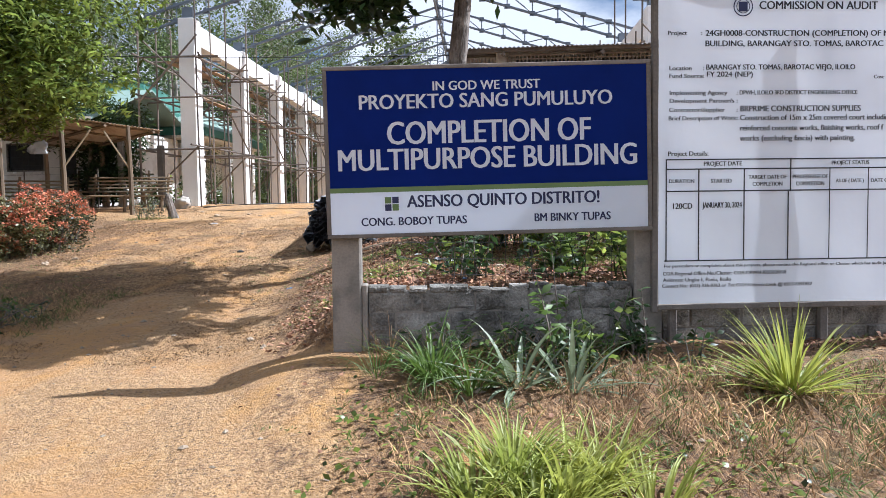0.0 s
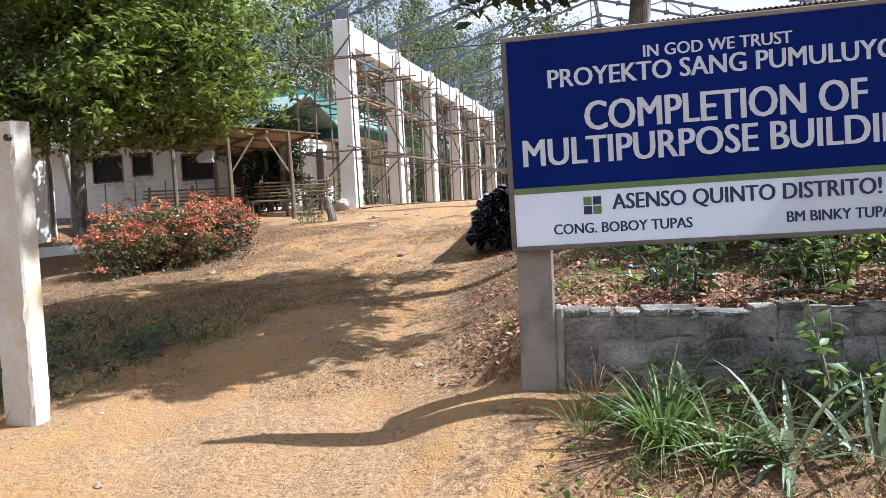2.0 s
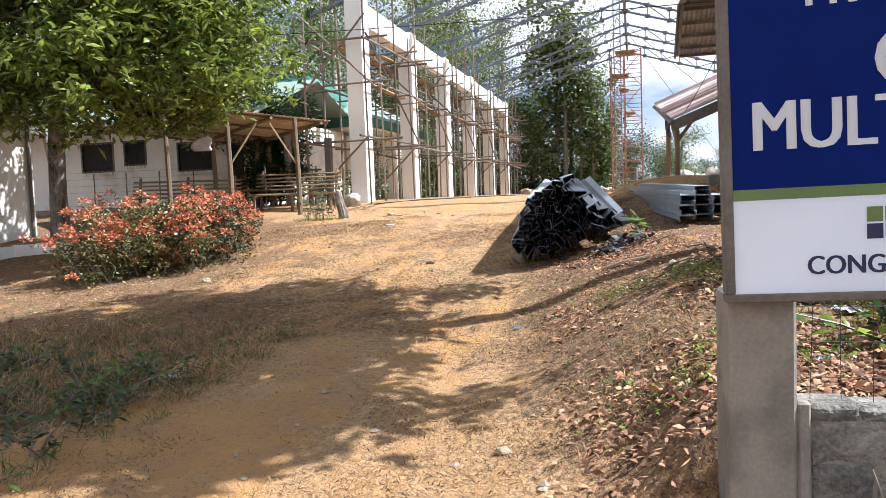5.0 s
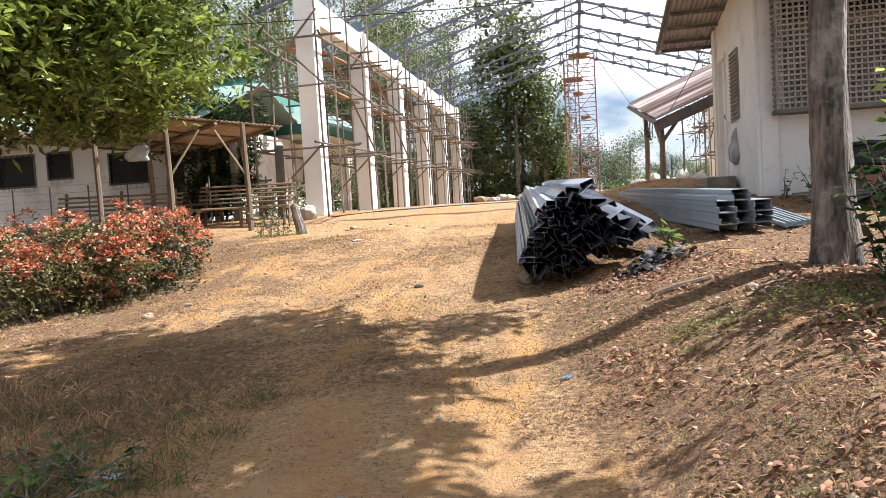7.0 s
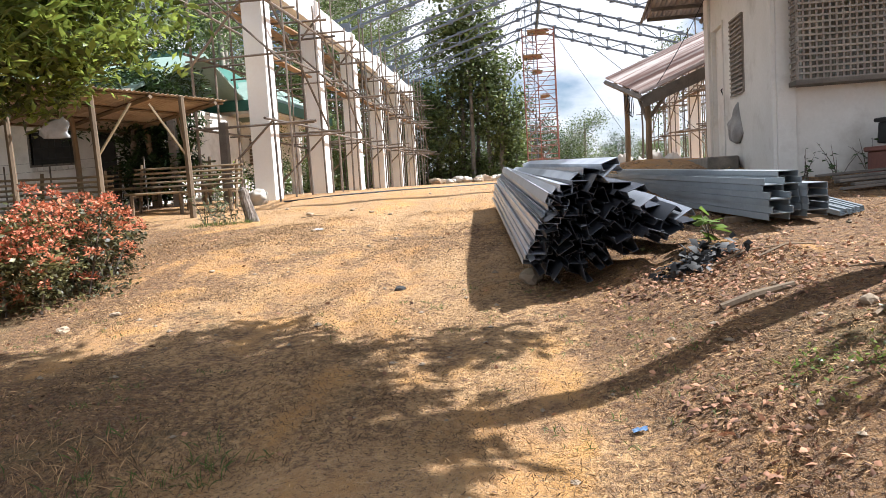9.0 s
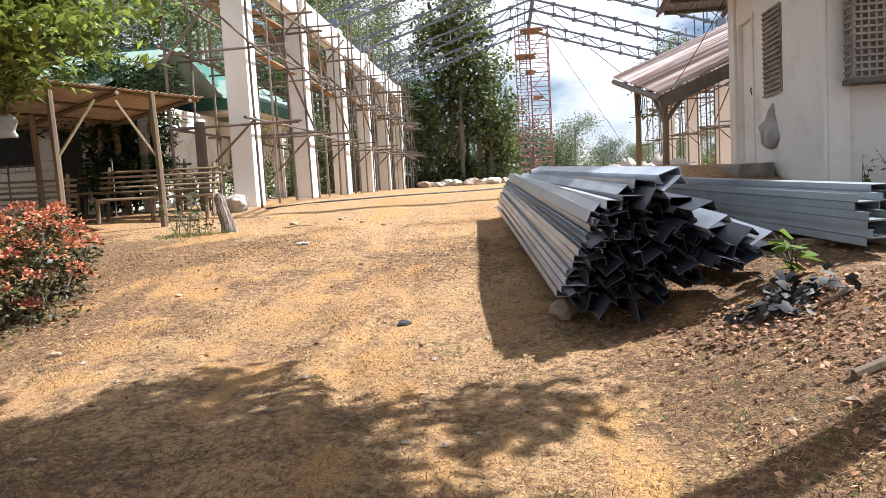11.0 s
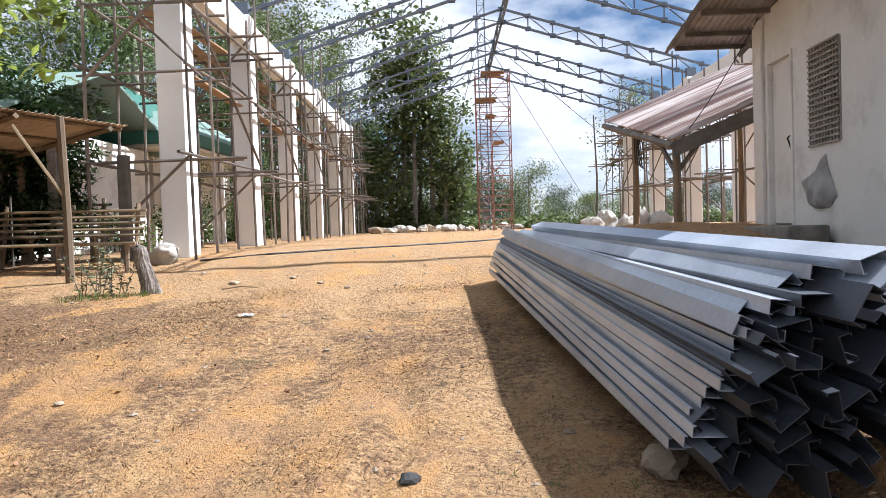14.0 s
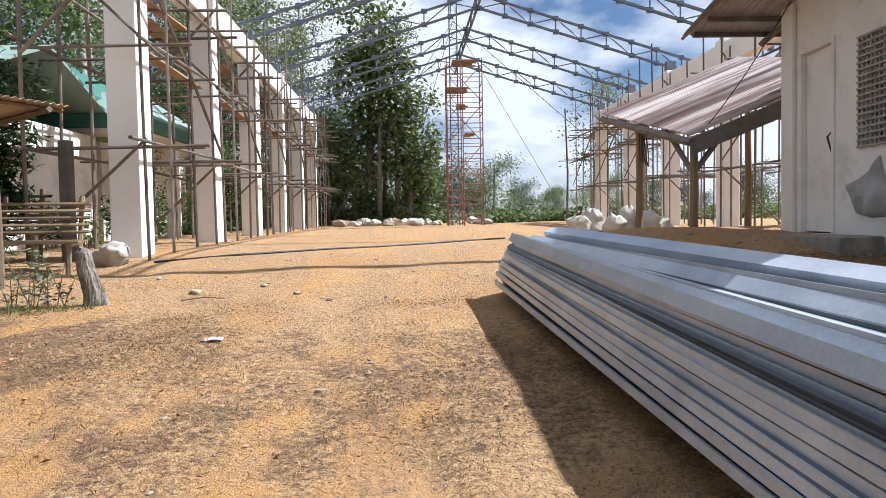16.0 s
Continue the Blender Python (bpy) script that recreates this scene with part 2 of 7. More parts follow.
def ground_material():
    """Ochre laterite track with straw litter towards its edges and leaf litter on the bank."""
    m = bpy.data.materials.new("laterite_ground")
    m.use_nodes = True
    nt = m.node_tree
    nodes, links = nt.nodes, nt.links
    bsdf = nodes["Principled BSDF"]
    geo = nodes.new("ShaderNodeNewGeometry")

    def tex(scale, detail=6, rough=0.6, vec=None):
        n = nodes.new("ShaderNodeTexNoise")
        n.inputs["Scale"].default_value = scale
        n.inputs["Detail"].default_value = detail
        n.inputs["Roughness"].default_value = rough
        links.new(vec or geo.outputs["Position"], n.inputs["Vector"])
        return n.outputs["Fac"]

    def rng(src, a, b, lo=0.0, hi=1.0):
        n = nodes.new("ShaderNodeMapRange")
        for k, v in (("From Min", a), ("From Max", b), ("To Min", lo), ("To Max", hi)):
            n.inputs[k].default_value = v
        links.new(src, n.inputs["Value"])
        return n.outputs["Result"]

    def mixc(f, a, b):
        n = nodes.new("ShaderNodeMix")
        n.data_type = "RGBA"
        links.new(f, n.inputs["Factor"])
        for k, v in (("A", a), ("B", b)):
            if isinstance(v, tuple):
                n.inputs[k].default_value = (*v, 1)
            else:
                links.new(v, n.inputs[k])
        return n.outputs["Result"]

    def math2(op, a, b):
        n = nodes.new("ShaderNodeMath")
        n.operation = op
        for k, v in enumerate((a, b)):
            if isinstance(v, (int, float)):
                n.inputs[k].default_value = v
            else:
                links.new(v, n.inputs[k])
        return n.outputs[0]

    big, mid, fine, grit = tex(0.45), tex(2.6), tex(17, 5, 0.7), tex(85, 3, 0.7)
    speck, sand = tex(38, 4, 0.75), tex(150, 2, 0.6)
    dirt = mixc(rng(big, 0.35, 0.65), (0.60, 0.325, 0.10), (0.51, 0.265, 0.085))
    dirt = mixc(rng(mid, 0.38, 0.68), dirt, (0.45, 0.26, 0.125))
    dirt = mixc(rng(tex(1.1), 0.56, 0.70, 0, 0.7), dirt, (0.58, 0.38, 0.18))
    dirt = mixc(rng(fine, 0.54, 0.68, 0, 0.6), dirt, (0.32, 0.19, 0.10))
    dirt = mixc(rng(speck, 0.57, 0.68, 0, 0.75), dirt, (0.22, 0.135, 0.075))
    dirt = mixc(rng(sand, 0.60, 0.72, 0, 0.6), dirt, (0.24, 0.15, 0.085))
    # trodden mat of dry grass, worn through to bare clay along the wheel ruts
    mp = nodes.new("ShaderNodeMapping")
    mp.inputs["Scale"].default_value = (1.0, 0.33, 1.0)
    mp.inputs["Rotation"].default_value = (0, 0, radians(-12))
    links.new(geo.outputs["Position"], mp.inputs["Vector"])
    ruts = tex(1.25, 5, 0.6, mp.outputs["Vector"])
    mat_c = mixc(rng(fine, 0.36, 0.62), (0.60, 0.37, 0.165), (0.38, 0.22, 0.10))
    mat_c = mixc(rng(speck, 0.53, 0.61, 0, 0.85), mat_c, (0.085, 0.05, 0.028))
    mat_c = mixc(rng(sand, 0.55, 0.66, 0, 0.8), mat_c, (0.54, 0.385, 0.25))
    worn = math2("ADD", ruts, math2("MULTIPLY", math2("SUBTRACT", fine, 0.5), 0.45))
    dirt = mixc(rng(worn, 0.58, 0.47, 0, 0.88), dirt, mat_c)
    litter = mixc(rng(fine, 0.36, 0.60), (0.37, 0.20, 0.078), (0.15, 0.072, 0.031))
    litter = mixc(rng(speck, 0.50, 0.60, 0, 0.9), litter, (0.07, 0.036, 0.02))
    litter = mixc(rng(sand, 0.54, 0.66, 0, 0.8), litter, (0.40, 0.285, 0.165))
    litter = mixc(rng(tex(0.9), 0.56, 0.74, 0, 0.55), litter, (0.13, 0.125, 0.045))
    att = nodes.new("ShaderNodeAttribute")
    att.attribute_name = "litter"
    f = math2("ADD", att.outputs["Fac"], math2("MULTIPLY", math2("SUBTRACT", mid, 0.5), 1.3))
    f = math2("ADD", f, math2("MULTIPLY", math2("SUBTRACT", fine, 0.5), 1.4))
    # the wheel ruts stay bare clay
    f = math2("SUBTRACT", f, rng(worn, 0.56, 0.64, 0.0, 0.5))
    col = mixc(rng(f, 0.32, 0.68), dirt, litter)
    links.new(col, bsdf.inputs["Base Color"])
    bsdf.inputs["Roughness"].default_value = 0.95
    h = math2("ADD", math2("MULTIPLY", fine, 1.0), math2("MULTIPLY", grit, 0.35))
    b = nodes.new("ShaderNodeBump")
    b.inputs["Strength"].default_value = 1.0
    b.inputs["Distance"].default_value = 0.07
    links.new(h, b.inputs["Height"])
    links.new(b.outputs["Normal"], bsdf.inputs["Normal"])
    return m


M_GROUND = ground_material()

# ---- mesh helpers ----
class Build:
    """Collects vertices and faces for one mesh."""

    def __init__(self):
        self.v, self.f, self.mi = [], [], []

    def add(self, verts, faces, mi=0):
        n = len(self.v)
        self.v.extend(verts)
        self.f.extend(tuple(i + n for i in f) for f in faces)
        self.mi.extend([mi] * len(faces))
        return self

    def box(self, x0, x1, y0, y1, z0, z1, m=None, mi=0):
        vs = [Vector(p) for p in ((x0, y0, z0), (x1, y0, z0), (x1, y1, z0), (x0, y1, z0), (x0, y0, z1), (x1, y0, z1), (x1, y1, z1), (x0, y1, z1))]
        if m is not None:
            vs = [m @ p for p in vs]
        return self.add([tuple(p) for p in vs], [(3, 2, 1, 0), (4, 5, 6, 7), (0, 1, 5, 4), (1, 2, 6, 5), (2, 3, 7, 6), (3, 0, 4, 7)], mi)

    def bevelbox(self, x0, x1, y0, y1, z0, z1, b=0.01, m=None, mi=0):
        """A box with chamfered upright edges and top and bottom rims."""
        pts = []
        for z, i in ((z0, b), (z0 + b, 0), (z1 - b, 0), (z1, b)):
            a0, a1, c0, c1 = x0 + i, x1 - i, y0 + i, y1 - i
            pts += [(a0 + b, c0, z), (a1 - b, c0, z), (a1, c0 + b, z), (a1, c1 - b, z), (a1 - b, c1, z), (a0 + b, c1, z), (a0, c1 - b, z), (a0, c0 + b, z)]
        fs = [tuple(reversed(range(8))), tuple(range(24, 32))]
        for r in range(3):
            for k in range(8):
                fs.append((r * 8 + k, r * 8 + (k + 1) % 8, r * 8 + 8 + (k + 1) % 8, r * 8 + 8 + k))
        vs = [Vector(p) for p in pts]
        if m is not None:
            vs = [m @ p for p in vs]
        return self.add([tuple(p) for p in vs], fs, mi)

    def tube(self, pts, radii, sides=6, mi=0):
        """A tube along points, with a radius at each, closed at both ends."""
        pts = [Vector(p) for p in pts]
        if not hasattr(radii, "__len__"):
            radii = [radii] * len(pts)
        vs, fs = [], []
        for k, p in enumerate(pts):
            d = (pts[min(k + 1, len(pts) - 1)] - pts[max(k - 1, 0)]).normalized()
            ref = Vector((0, 0, 1)) if abs(d.z) < 0.9 else Vector((1, 0, 0))
            a = d.cross(ref).normalized()
            b = d.cross(a)
            for s in range(sides):
                w = 2 * math.pi * s / sides
                vs.append(tuple(p + (a * math.cos(w) + b * math.sin(w)) * radii[k]))
        for k in range(len(pts) - 1):
            for s in range(sides):
                fs.append((k * sides + s, k * sides + (s + 1) % sides, (k + 1) * sides + (s + 1) % sides, (k + 1) * sides + s))
        fs.append(tuple(range(sides)))
        fs.append(tuple(reversed(range((len(pts) - 1) * sides, len(pts) * sides))))
        return self.add(vs, fs, mi)

    def mesh(self, name, mats, smooth=False):
        me = bpy.data.meshes.new(name)
        me.from_pydata(self.v, [], self.f)
        for m in (mats if isinstance(mats, (list, tuple)) else [mats]):
            me.materials.append(m)
        if any(self.mi):
            me.polygons.foreach_set("material_index", self.mi)
        if smooth:
            me.polygons.foreach_set("use_smooth", [True] * len(me.polygons))
        me.update()
        return me


def thing(name, label, category, group="", at=(0, 0, 0), kind=""):
    ob = new(name)
    ob.location = at
    ob.empty_display_size = 0.1
    return tagged(ob, label, category, group, kind)


def part(name, build, mats, parent=None, label="", smooth=False):
    """One mesh object, in world coordinates, under a thing or a part."""
    ob = new(name, build.mesh(name, mats, smooth) if isinstance(build, Build) else build)
    if parent is not None:
        ob.parent = parent
        top, off = parent, Vector((0, 0, 0))
        while top is not None:
            off += top.location
            top = top.parent
        ob.location = -off
    return tagged(ob, label) if label else ob


def solo(name, build, mats, label, category, group="", kind="", smooth=False):
    return tagged(part(name, build, mats, smooth=smooth), label, category, group, kind)


# ---- ground shape ----
PROFILE_Y = (-60, -6, 0, 5, 8, 10.5, 13, 15, 18, 21.5, 30, 50, 80, 400)
PROFILE_Z = (-1.6, -0.5, 0.0, 0.36, 0.5, 0.7, 0.95, 1.2, 1.5, 1.84, 1.95, 2.1, 2.2, 2.3)


def smooth01(t):
    t = np.clip(t, 0, 1)
    return t * t * (3 - 2 * t)


def hash_noise(x, y, s, seed):
    """Smooth value noise on a grid of cell size s, vectorised."""
    x, y = np.asarray(x, float) / s, np.asarray(y, float) / s
    ix, iy = np.floor(x), np.floor(y)
    fx, fy = smooth01(x - ix), smooth01(y - iy)

    def h(a, b):
        v = np.sin(a * 127.1 + b * 311.7 + seed * 74.7) * 43758.5453
        return v - np.floor(v)
    return (h(ix, iy) * (1 - fx) + h(ix + 1, iy) * fx) * (1 - fy) + (h(ix, iy + 1) * (1 - fx) + h(ix + 1, iy + 1) * fx) * fy - 0.5


def bank(x, y):
    """Height of the bank on the sign's side over the track."""
    x0 = -2.3 - 0.8 * smooth01((y - 6) / 5)
    across = smooth01((x - x0) / (1.1 + 0.9 * smooth01((y - 6) / 4)))
    cut = smooth01((x + 1.75) / 0.75)
    back = 0.126 * np.clip(x + 1.2, 0, 6)
    along = 0.14 * smooth01((y - 2) / 3) + 0.42 * (cut * smooth01((y - 5.47 - back) / 0.14) + (1 - cut) * smooth01((y - 5.3) / 2.4)) - 0.09 * smooth01((y - 8) / 4)
    along = along * (1 - smooth01((y - 19) / 6))
    return across * along


def height(x, y):
    x, y = np.asarray(x, float), np.asarray(y, float)
    z = (np.interp(y - 0.7, PROFILE_Y, PROFILE_Z) + np.interp(y, PROFILE_Y, PROFILE_Z) * 2 + np.interp(y + 0.7, PROFILE_Y, PROFILE_Z)) / 4
    z = z + bank(x, y)
    near = smooth01((70 - np.abs(y - 10)) / 40) * smooth01((60 - np.abs(x + 4)) / 40)
    court = smooth01((y - 20.5) / 1.0) * smooth01((50 - y) / 3)
    z = z + near * (1 - 0.8 * court) * (0.10 * hash_noise(x, y, 2.3, 1) + 0.045 * hash_noise(x, y, 0.7, 2) + 0.022 * hash_noise(x, y, 0.24, 3))
    # wheel ruts and rain gullies on the track
    mid = -0.4 - 0.42 * np.clip(y, -2, 10) + 0.0 * y
    for off in (-0.75, 0.75):
        d = (x - mid - off + 0.5 * hash_noise(x * 0, y, 3.0, 5)) / 0.22
        z = z - 0.035 * np.exp(-d * d) * smooth01((21 - y) / 4)
    d = (x + 4.55 + 0.35 * hash_noise(x * 0, y, 1.3, 8)) / 0.09
    z = z - 0.06 * np.exp(-d * d) * smooth01((y - 10.0) / 1.5) * smooth01((15 - y) / 2)
    return z


def gz(x, y):
    return float(height(x, y))


def litter_amount(x, y):
    """0 on the bare track, 1 on grass, straw and leaf litter."""
    mid = -1.3 - 0.40 * np.clip(y, -2, 9) - 0.05 * np.clip(y - 9, 0, 20)
    d = np.abs(x - mid)
    v = smooth01((d - 1.1) / 1.6) * 0.85
    v = np.maximum(v, 0.95 * smooth01((bank(x, y) - 0.05) / 0.22))
    v = np.maximum(v, (0.38 + 0.50 * hash_noise(x, y, 1.7, 23)) * smooth01((y - 7) / 3) * smooth01((18.5 - y) / 2))
    # left verge: grassy litter, raised to full to deepen the shaded ground's colour
    v = np.maximum(v, smooth01((-4.6 - x) / 1.0) * smooth01((11.5 - y) / 2.5))
    bare = smooth01((y - 17) / 1.8) * smooth01((52 - y) / 4) * smooth01((x + 12) / 2)
    bare = np.maximum(bare, smooth01((y - 16.3) / 1.5) * smooth01((x + 10.5) / 1.5) * smooth01((22 - y) / 2))
    v = v * (1 - 0.92 * bare)
    v = np.maximum(v, smooth01((y - 50) / 4))
    return v


def spaced(lo, hi, a, b, fine_step, grow):
    """Coordinates from lo to hi, fine between a and b, growing outside."""
    out = list(np.arange(a, b, fine_step))
    s, p = fine_step, b
    while p < hi:
        out.append(p)
        s *= grow
        p += s
    out.append(hi)
    s, p = fine_step, a
    while p > lo:
        s *= grow
        p -= s
        out.insert(0, max(p, lo))
    return np.array(out)


gx = spaced(-900, 900, -11.0, 3.2, 0.075, 1.12)
gy = spaced(-900, 1500, 0.5, 20.0, 0.075, 1.10)
GX, GY = np.meshgrid(gx, gy)
GZ = height(GX, GY)
nxg, nyg = len(gx), len(gy)
idx = np.arange(nxg * nyg).reshape(nyg, nxg)
quads = np.stack([idx[:-1, :-1], idx[:-1, 1:], idx[1:, 1:], idx[1:, :-1]], -1).reshape(-1, 4)
me = bpy.data.meshes.new("ground")
me.vertices.add(nxg * nyg)
me.vertices.foreach_set("co", np.stack([GX, GY, GZ], -1).reshape(-1))
me.loops.add(quads.size)
me.loops.foreach_set("vertex_index", quads.reshape(-1))
me.polygons.add(len(quads))
me.polygons.foreach_set("loop_start", np.arange(len(quads)) * 4)
me.update(calc_edges=True)
me.attributes.new("litter", "FLOAT", "POINT").data.foreach_set("value", litter_amount(GX, GY).reshape(-1).astype(np.float32))
me.polygons.foreach_set("use_smooth", [True] * len(quads))
me.materials.append(M_GROUND)
tagged(new("ground", me), "ochre laterite track with straw and leaf litter on its banks", "ground", kind="structure")

# ---- covered court: pillars, beams, trusses ----
TH = 0.024


def court(u, v, z=0.0):
    return Vector((-8.86 + u * math.cos(TH) - v * math.sin(TH), 21.24 + u * math.sin(TH) + v * math.cos(TH), z))


CM = Matrix.Translation(court(0, 0)) @ Matrix.Rotation(TH, 4, "Z")
SPAN, PW, PD, TOPZ, BAY = 13.1, 0.47, 0.56, 7.30, 4.5


def base_z(v):
    return 1.83 + 0.012 * v


for row, (ua, ub) in enumerate(((-PW, 0.0), (SPAN, SPAN + PW))):
    for i in range(6):
        b = Build().bevelbox(ua, ub, BAY * i, BAY * i + PD, base_z(BAY * i) - 0.5, TOPZ, 0.012, CM)
        solo("pillar", b, M_PILLAR, "tall white-painted rectangular concrete pillar of the unfinished court", "pillar", "court pillars")
    for i in range(5):
        u0 = ua + 0.07 if row == 0 else ua + 0.03
        b = Build().bevelbox(u0, u0 + 0.37, BAY * i + PD, BAY * i + BAY, 6.58, 7.20, 0.012, CM)
        solo("roof_beam", b, M_PILLAR, "white-painted concrete beam spanning between court pillars", "beam", "court beams")
APEX_U, APEX_Z, EAVE_Z = SPAN / 2 + 0.1, 9.98, 7.85


def truss(v, name="roof_truss"):
    """Steel rafter truss: two chords a side, uprights and diagonals with gusset plates."""
    t = thing(name, "grey-blue painted steel roof truss without roofing", "truss", "court trusses", court(APEX_U, v, EAVE_Z))
    for side, (ue, sgn) in enumerate(((-PW - 1.1, 1), (SPAN + PW + 1.1, -1))):
        slope = (APEX_Z - EAVE_Z) / (APEX_U + PW / 2)
        top_c = lambda u: APEX_Z - slope * abs(APEX_U - u)
        low_c = lambda u: top_c(u) - 0.46
        vv = v + PD / 2
        for nm, fn in (("top_chord", top_c), ("bottom_chord", low_c)):
            for o in (-0.03, 0.03):
                a, c = court(ue, vv + o, fn(ue)), court(APEX_U, vv + o, fn(APEX_U))
                bb = Build()
                d = (c - a)
                n = Vector((0, 0, 0.035))
                w = Vector((-math.sin(TH), math.cos(TH), 0)) * 0.02
                bb.add([tuple(p) for p in (a - n - w, a - n + w, a + n + w, a + n - w, c - n - w, c - n + w, c + n + w, c + n - w)], [(0, 1, 2, 3), (7, 6, 5, 4), (0, 4, 5, 1), (1, 5, 6, 2), (2, 6, 7, 3), (3, 7, 4, 0)])
                part(nm, bb, M_STEEL, t)
        n = 9
        us = [ue + sgn * 0.06 + (APEX_U - ue - sgn * 0.1) * k / n for k in range(n + 1)]
        for k in range(n + 1):
            u = us[k]
            bb = Build()
            bb.tube([court(u, vv, low_c(u)), court(u, vv, top_c(u))], 0.022, 4)
            if k < n:
                if k % 2 == 0:
                    bb.tube([court(us[k], vv, top_c(us[k])), court(us[k + 1], vv, low_c(us[k + 1]))], 0.02, 4)
                else:
                    bb.tube([court(us[k], vv, low_c(us[k])), court(us[k + 1], vv, top_c(us[k + 1]))], 0.02, 4)
            # gusset plates
            for fz in (low_c(u), top_c(u)):
                mm = Matrix.Translation(court(u, vv, fz)) @ Matrix.Rotation(TH, 4, "Z")
                bb.box(-0.10, 0.10, -0.012, 0.012, -0.085, 0.085, mm)
            part("web", bb, M_STEEL, t)
    for ub in (-PW / 2, SPAN + PW / 2):
        mm = Matrix.Translation(court(ub, v + PD / 2, TOPZ)) @ Matrix.Rotation(TH, 4, "Z")
        part("bearing_plate", Build().box(-0.16, 0.16, -0.14, 0.14, 0, 0.34, mm), M_STEEL, t)
    return t


for i in range(6):
    truss(BAY * i)
ridge = thing("ridge_girder", "dark steel ridge girder joining the trusses", "girder", at=court(APEX_U, 0, APEX_Z))
for nm, dz in (("chord", 0.0), ("chord", -0.42)):
    part(nm, Build().tube([court(APEX_U, 0.2, APEX_Z + dz), court(APEX_U, 25.3, APEX_Z + dz)], 0.045, 6), M_STEEL, ridge)
for k in range(26):
    a = 0.2 + k * 0.98
    part("web", Build().tube([court(APEX_U, a, APEX_Z - (0.42 if k % 2 else 0)), court(APEX_U, a + 0.98, APEX_Z - (0 if k % 2 else 0.42))], 0.025, 4), M_STEEL, ridge)

# ---- bamboo scaffolds along the rows ----
rnd = random.Random(7)


def pole(a, c, r=0.03, mat=None, parent=None, name="pole"):
    a, c = Vector(a), Vector(c)
    mid = (a + c) / 2 + Vector((rnd.uniform(-1, 1), rnd.uniform(-1, 1), rnd.uniform(-0.5, 0.5))) * 0.012 * (c - a).length / 3
    k = rnd.uniform(0.85, 1.15)
    return part(name, Build().tube([a, mid, c], [r * k, r * k * 0.95, r * k * 0.85], 6), mat or M_POLE, parent)


def scaffold(sgn, u_in, u_out, i):
    """One bay of scaffold from pillar i to the next."""
    v0 = BAY * i
    s = thing("bamboo_scaffold", "bamboo and coco-lumber scaffold bay lashed round the pillars", "scaffold", "court scaffolds", court(u_in, v0, base_z(v0)))
    z0 = base_z(v0)
    levels = (1.66, 3.15, 4.30)
    for v in (v0 - 0.22, v0 + 0.75, v0 + 2.2, v0 + 3.6):
        for u in (u_in, u_out):
            uu, vv = u + rnd.uniform(-0.07, 0.07), v + rnd.uniform(-0.08, 0.08)
            top = 5.6 + rnd.uniform(-0.7, 1.1)
            pole(court(uu, vv, z0 - 0.15), court(uu + rnd.uniform(-0.06, 0.06), vv + rnd.uniform(-0.06, 0.06), z0 + top), 0.029, parent=s, name="standard")
        for L in levels:
            if rnd.random() < 0.85:
                zz = z0 + L + rnd.uniform(-0.06, 0.06)
                pole(court(u_in + sgn * rnd.uniform(0.25, 0.9), v + 0.05, zz), court(u_out - sgn * rnd.uniform(0.1, 0.4), v + 0.05 + rnd.uniform(-0.1, 0.1), zz + rnd.uniform(-0.05, 0.05)), 0.028, parent=s, name="transom")
    for L in levels:
        for u in (u_in, u_out):
            zz = z0 + L + rnd.uniform(-0.08, 0.08)
            pole(court(u, v0 - 0.5 - rnd.uniform(0, 0.5), zz), court(u, v0 + 4.3 + rnd.uniform(0, 0.8), zz + rnd.uniform(-0.1, 0.12)), 0.03, parent=s, name="ledger")
    pole(court(u_in, v0 - 0.3, z0 + 4.4), court(u_in, v0 + 4.2, z0 + 1.9), 0.03, parent=s, name="brace")
    pole(court(u_out, v0 - 0.3, z0 + 0.1), court(u_in, v0 - 0.3, z0 + 1.75), 0.03, parent=s, name="brace")
    pole(court(u_out - sgn * 0.2, v0 - 0.32, z0 + 5.1), court(u_in + sgn * 0.2, v0 - 0.28, z0 + 3.0), 0.03, parent=s, name="brace")
    pole(court(u_out, v0 - 0.34, z0 + 3.0), court(u_in, v0 - 0.34, z0 + 4.9), 0.03, parent=s, name="brace")
    for k in range(4):
        zz = z0 + 4.34 + 0.03 * (k % 2) + (0.0 if k < 3 else -1.1)
        u = u_out + (u_in - u_out) * (0.25 + 0.17 * k)
        m = Matrix.Translation(court(u, v0 + 0.3 + rnd.uniform(-0.2, 0.5), zz)) @ Matrix.Rotation(TH + rnd.uniform(-0.03, 0.03), 4, "Z") @ Matrix.Rotation(rnd.uniform(-0.02, 0.02), 4, "X")
        part("plank", Build().box(-0.11, 0.11, 0, 3.9 + rnd.uniform(-0.5, 0.7), 0, 0.035, m), M_PLANK, s)


for i in range(6):
    scaffold(1, 0.22, -1.55, i)
for i in range(6):
    scaffold(-1, SPAN - 0.22, SPAN + 1.5, i)

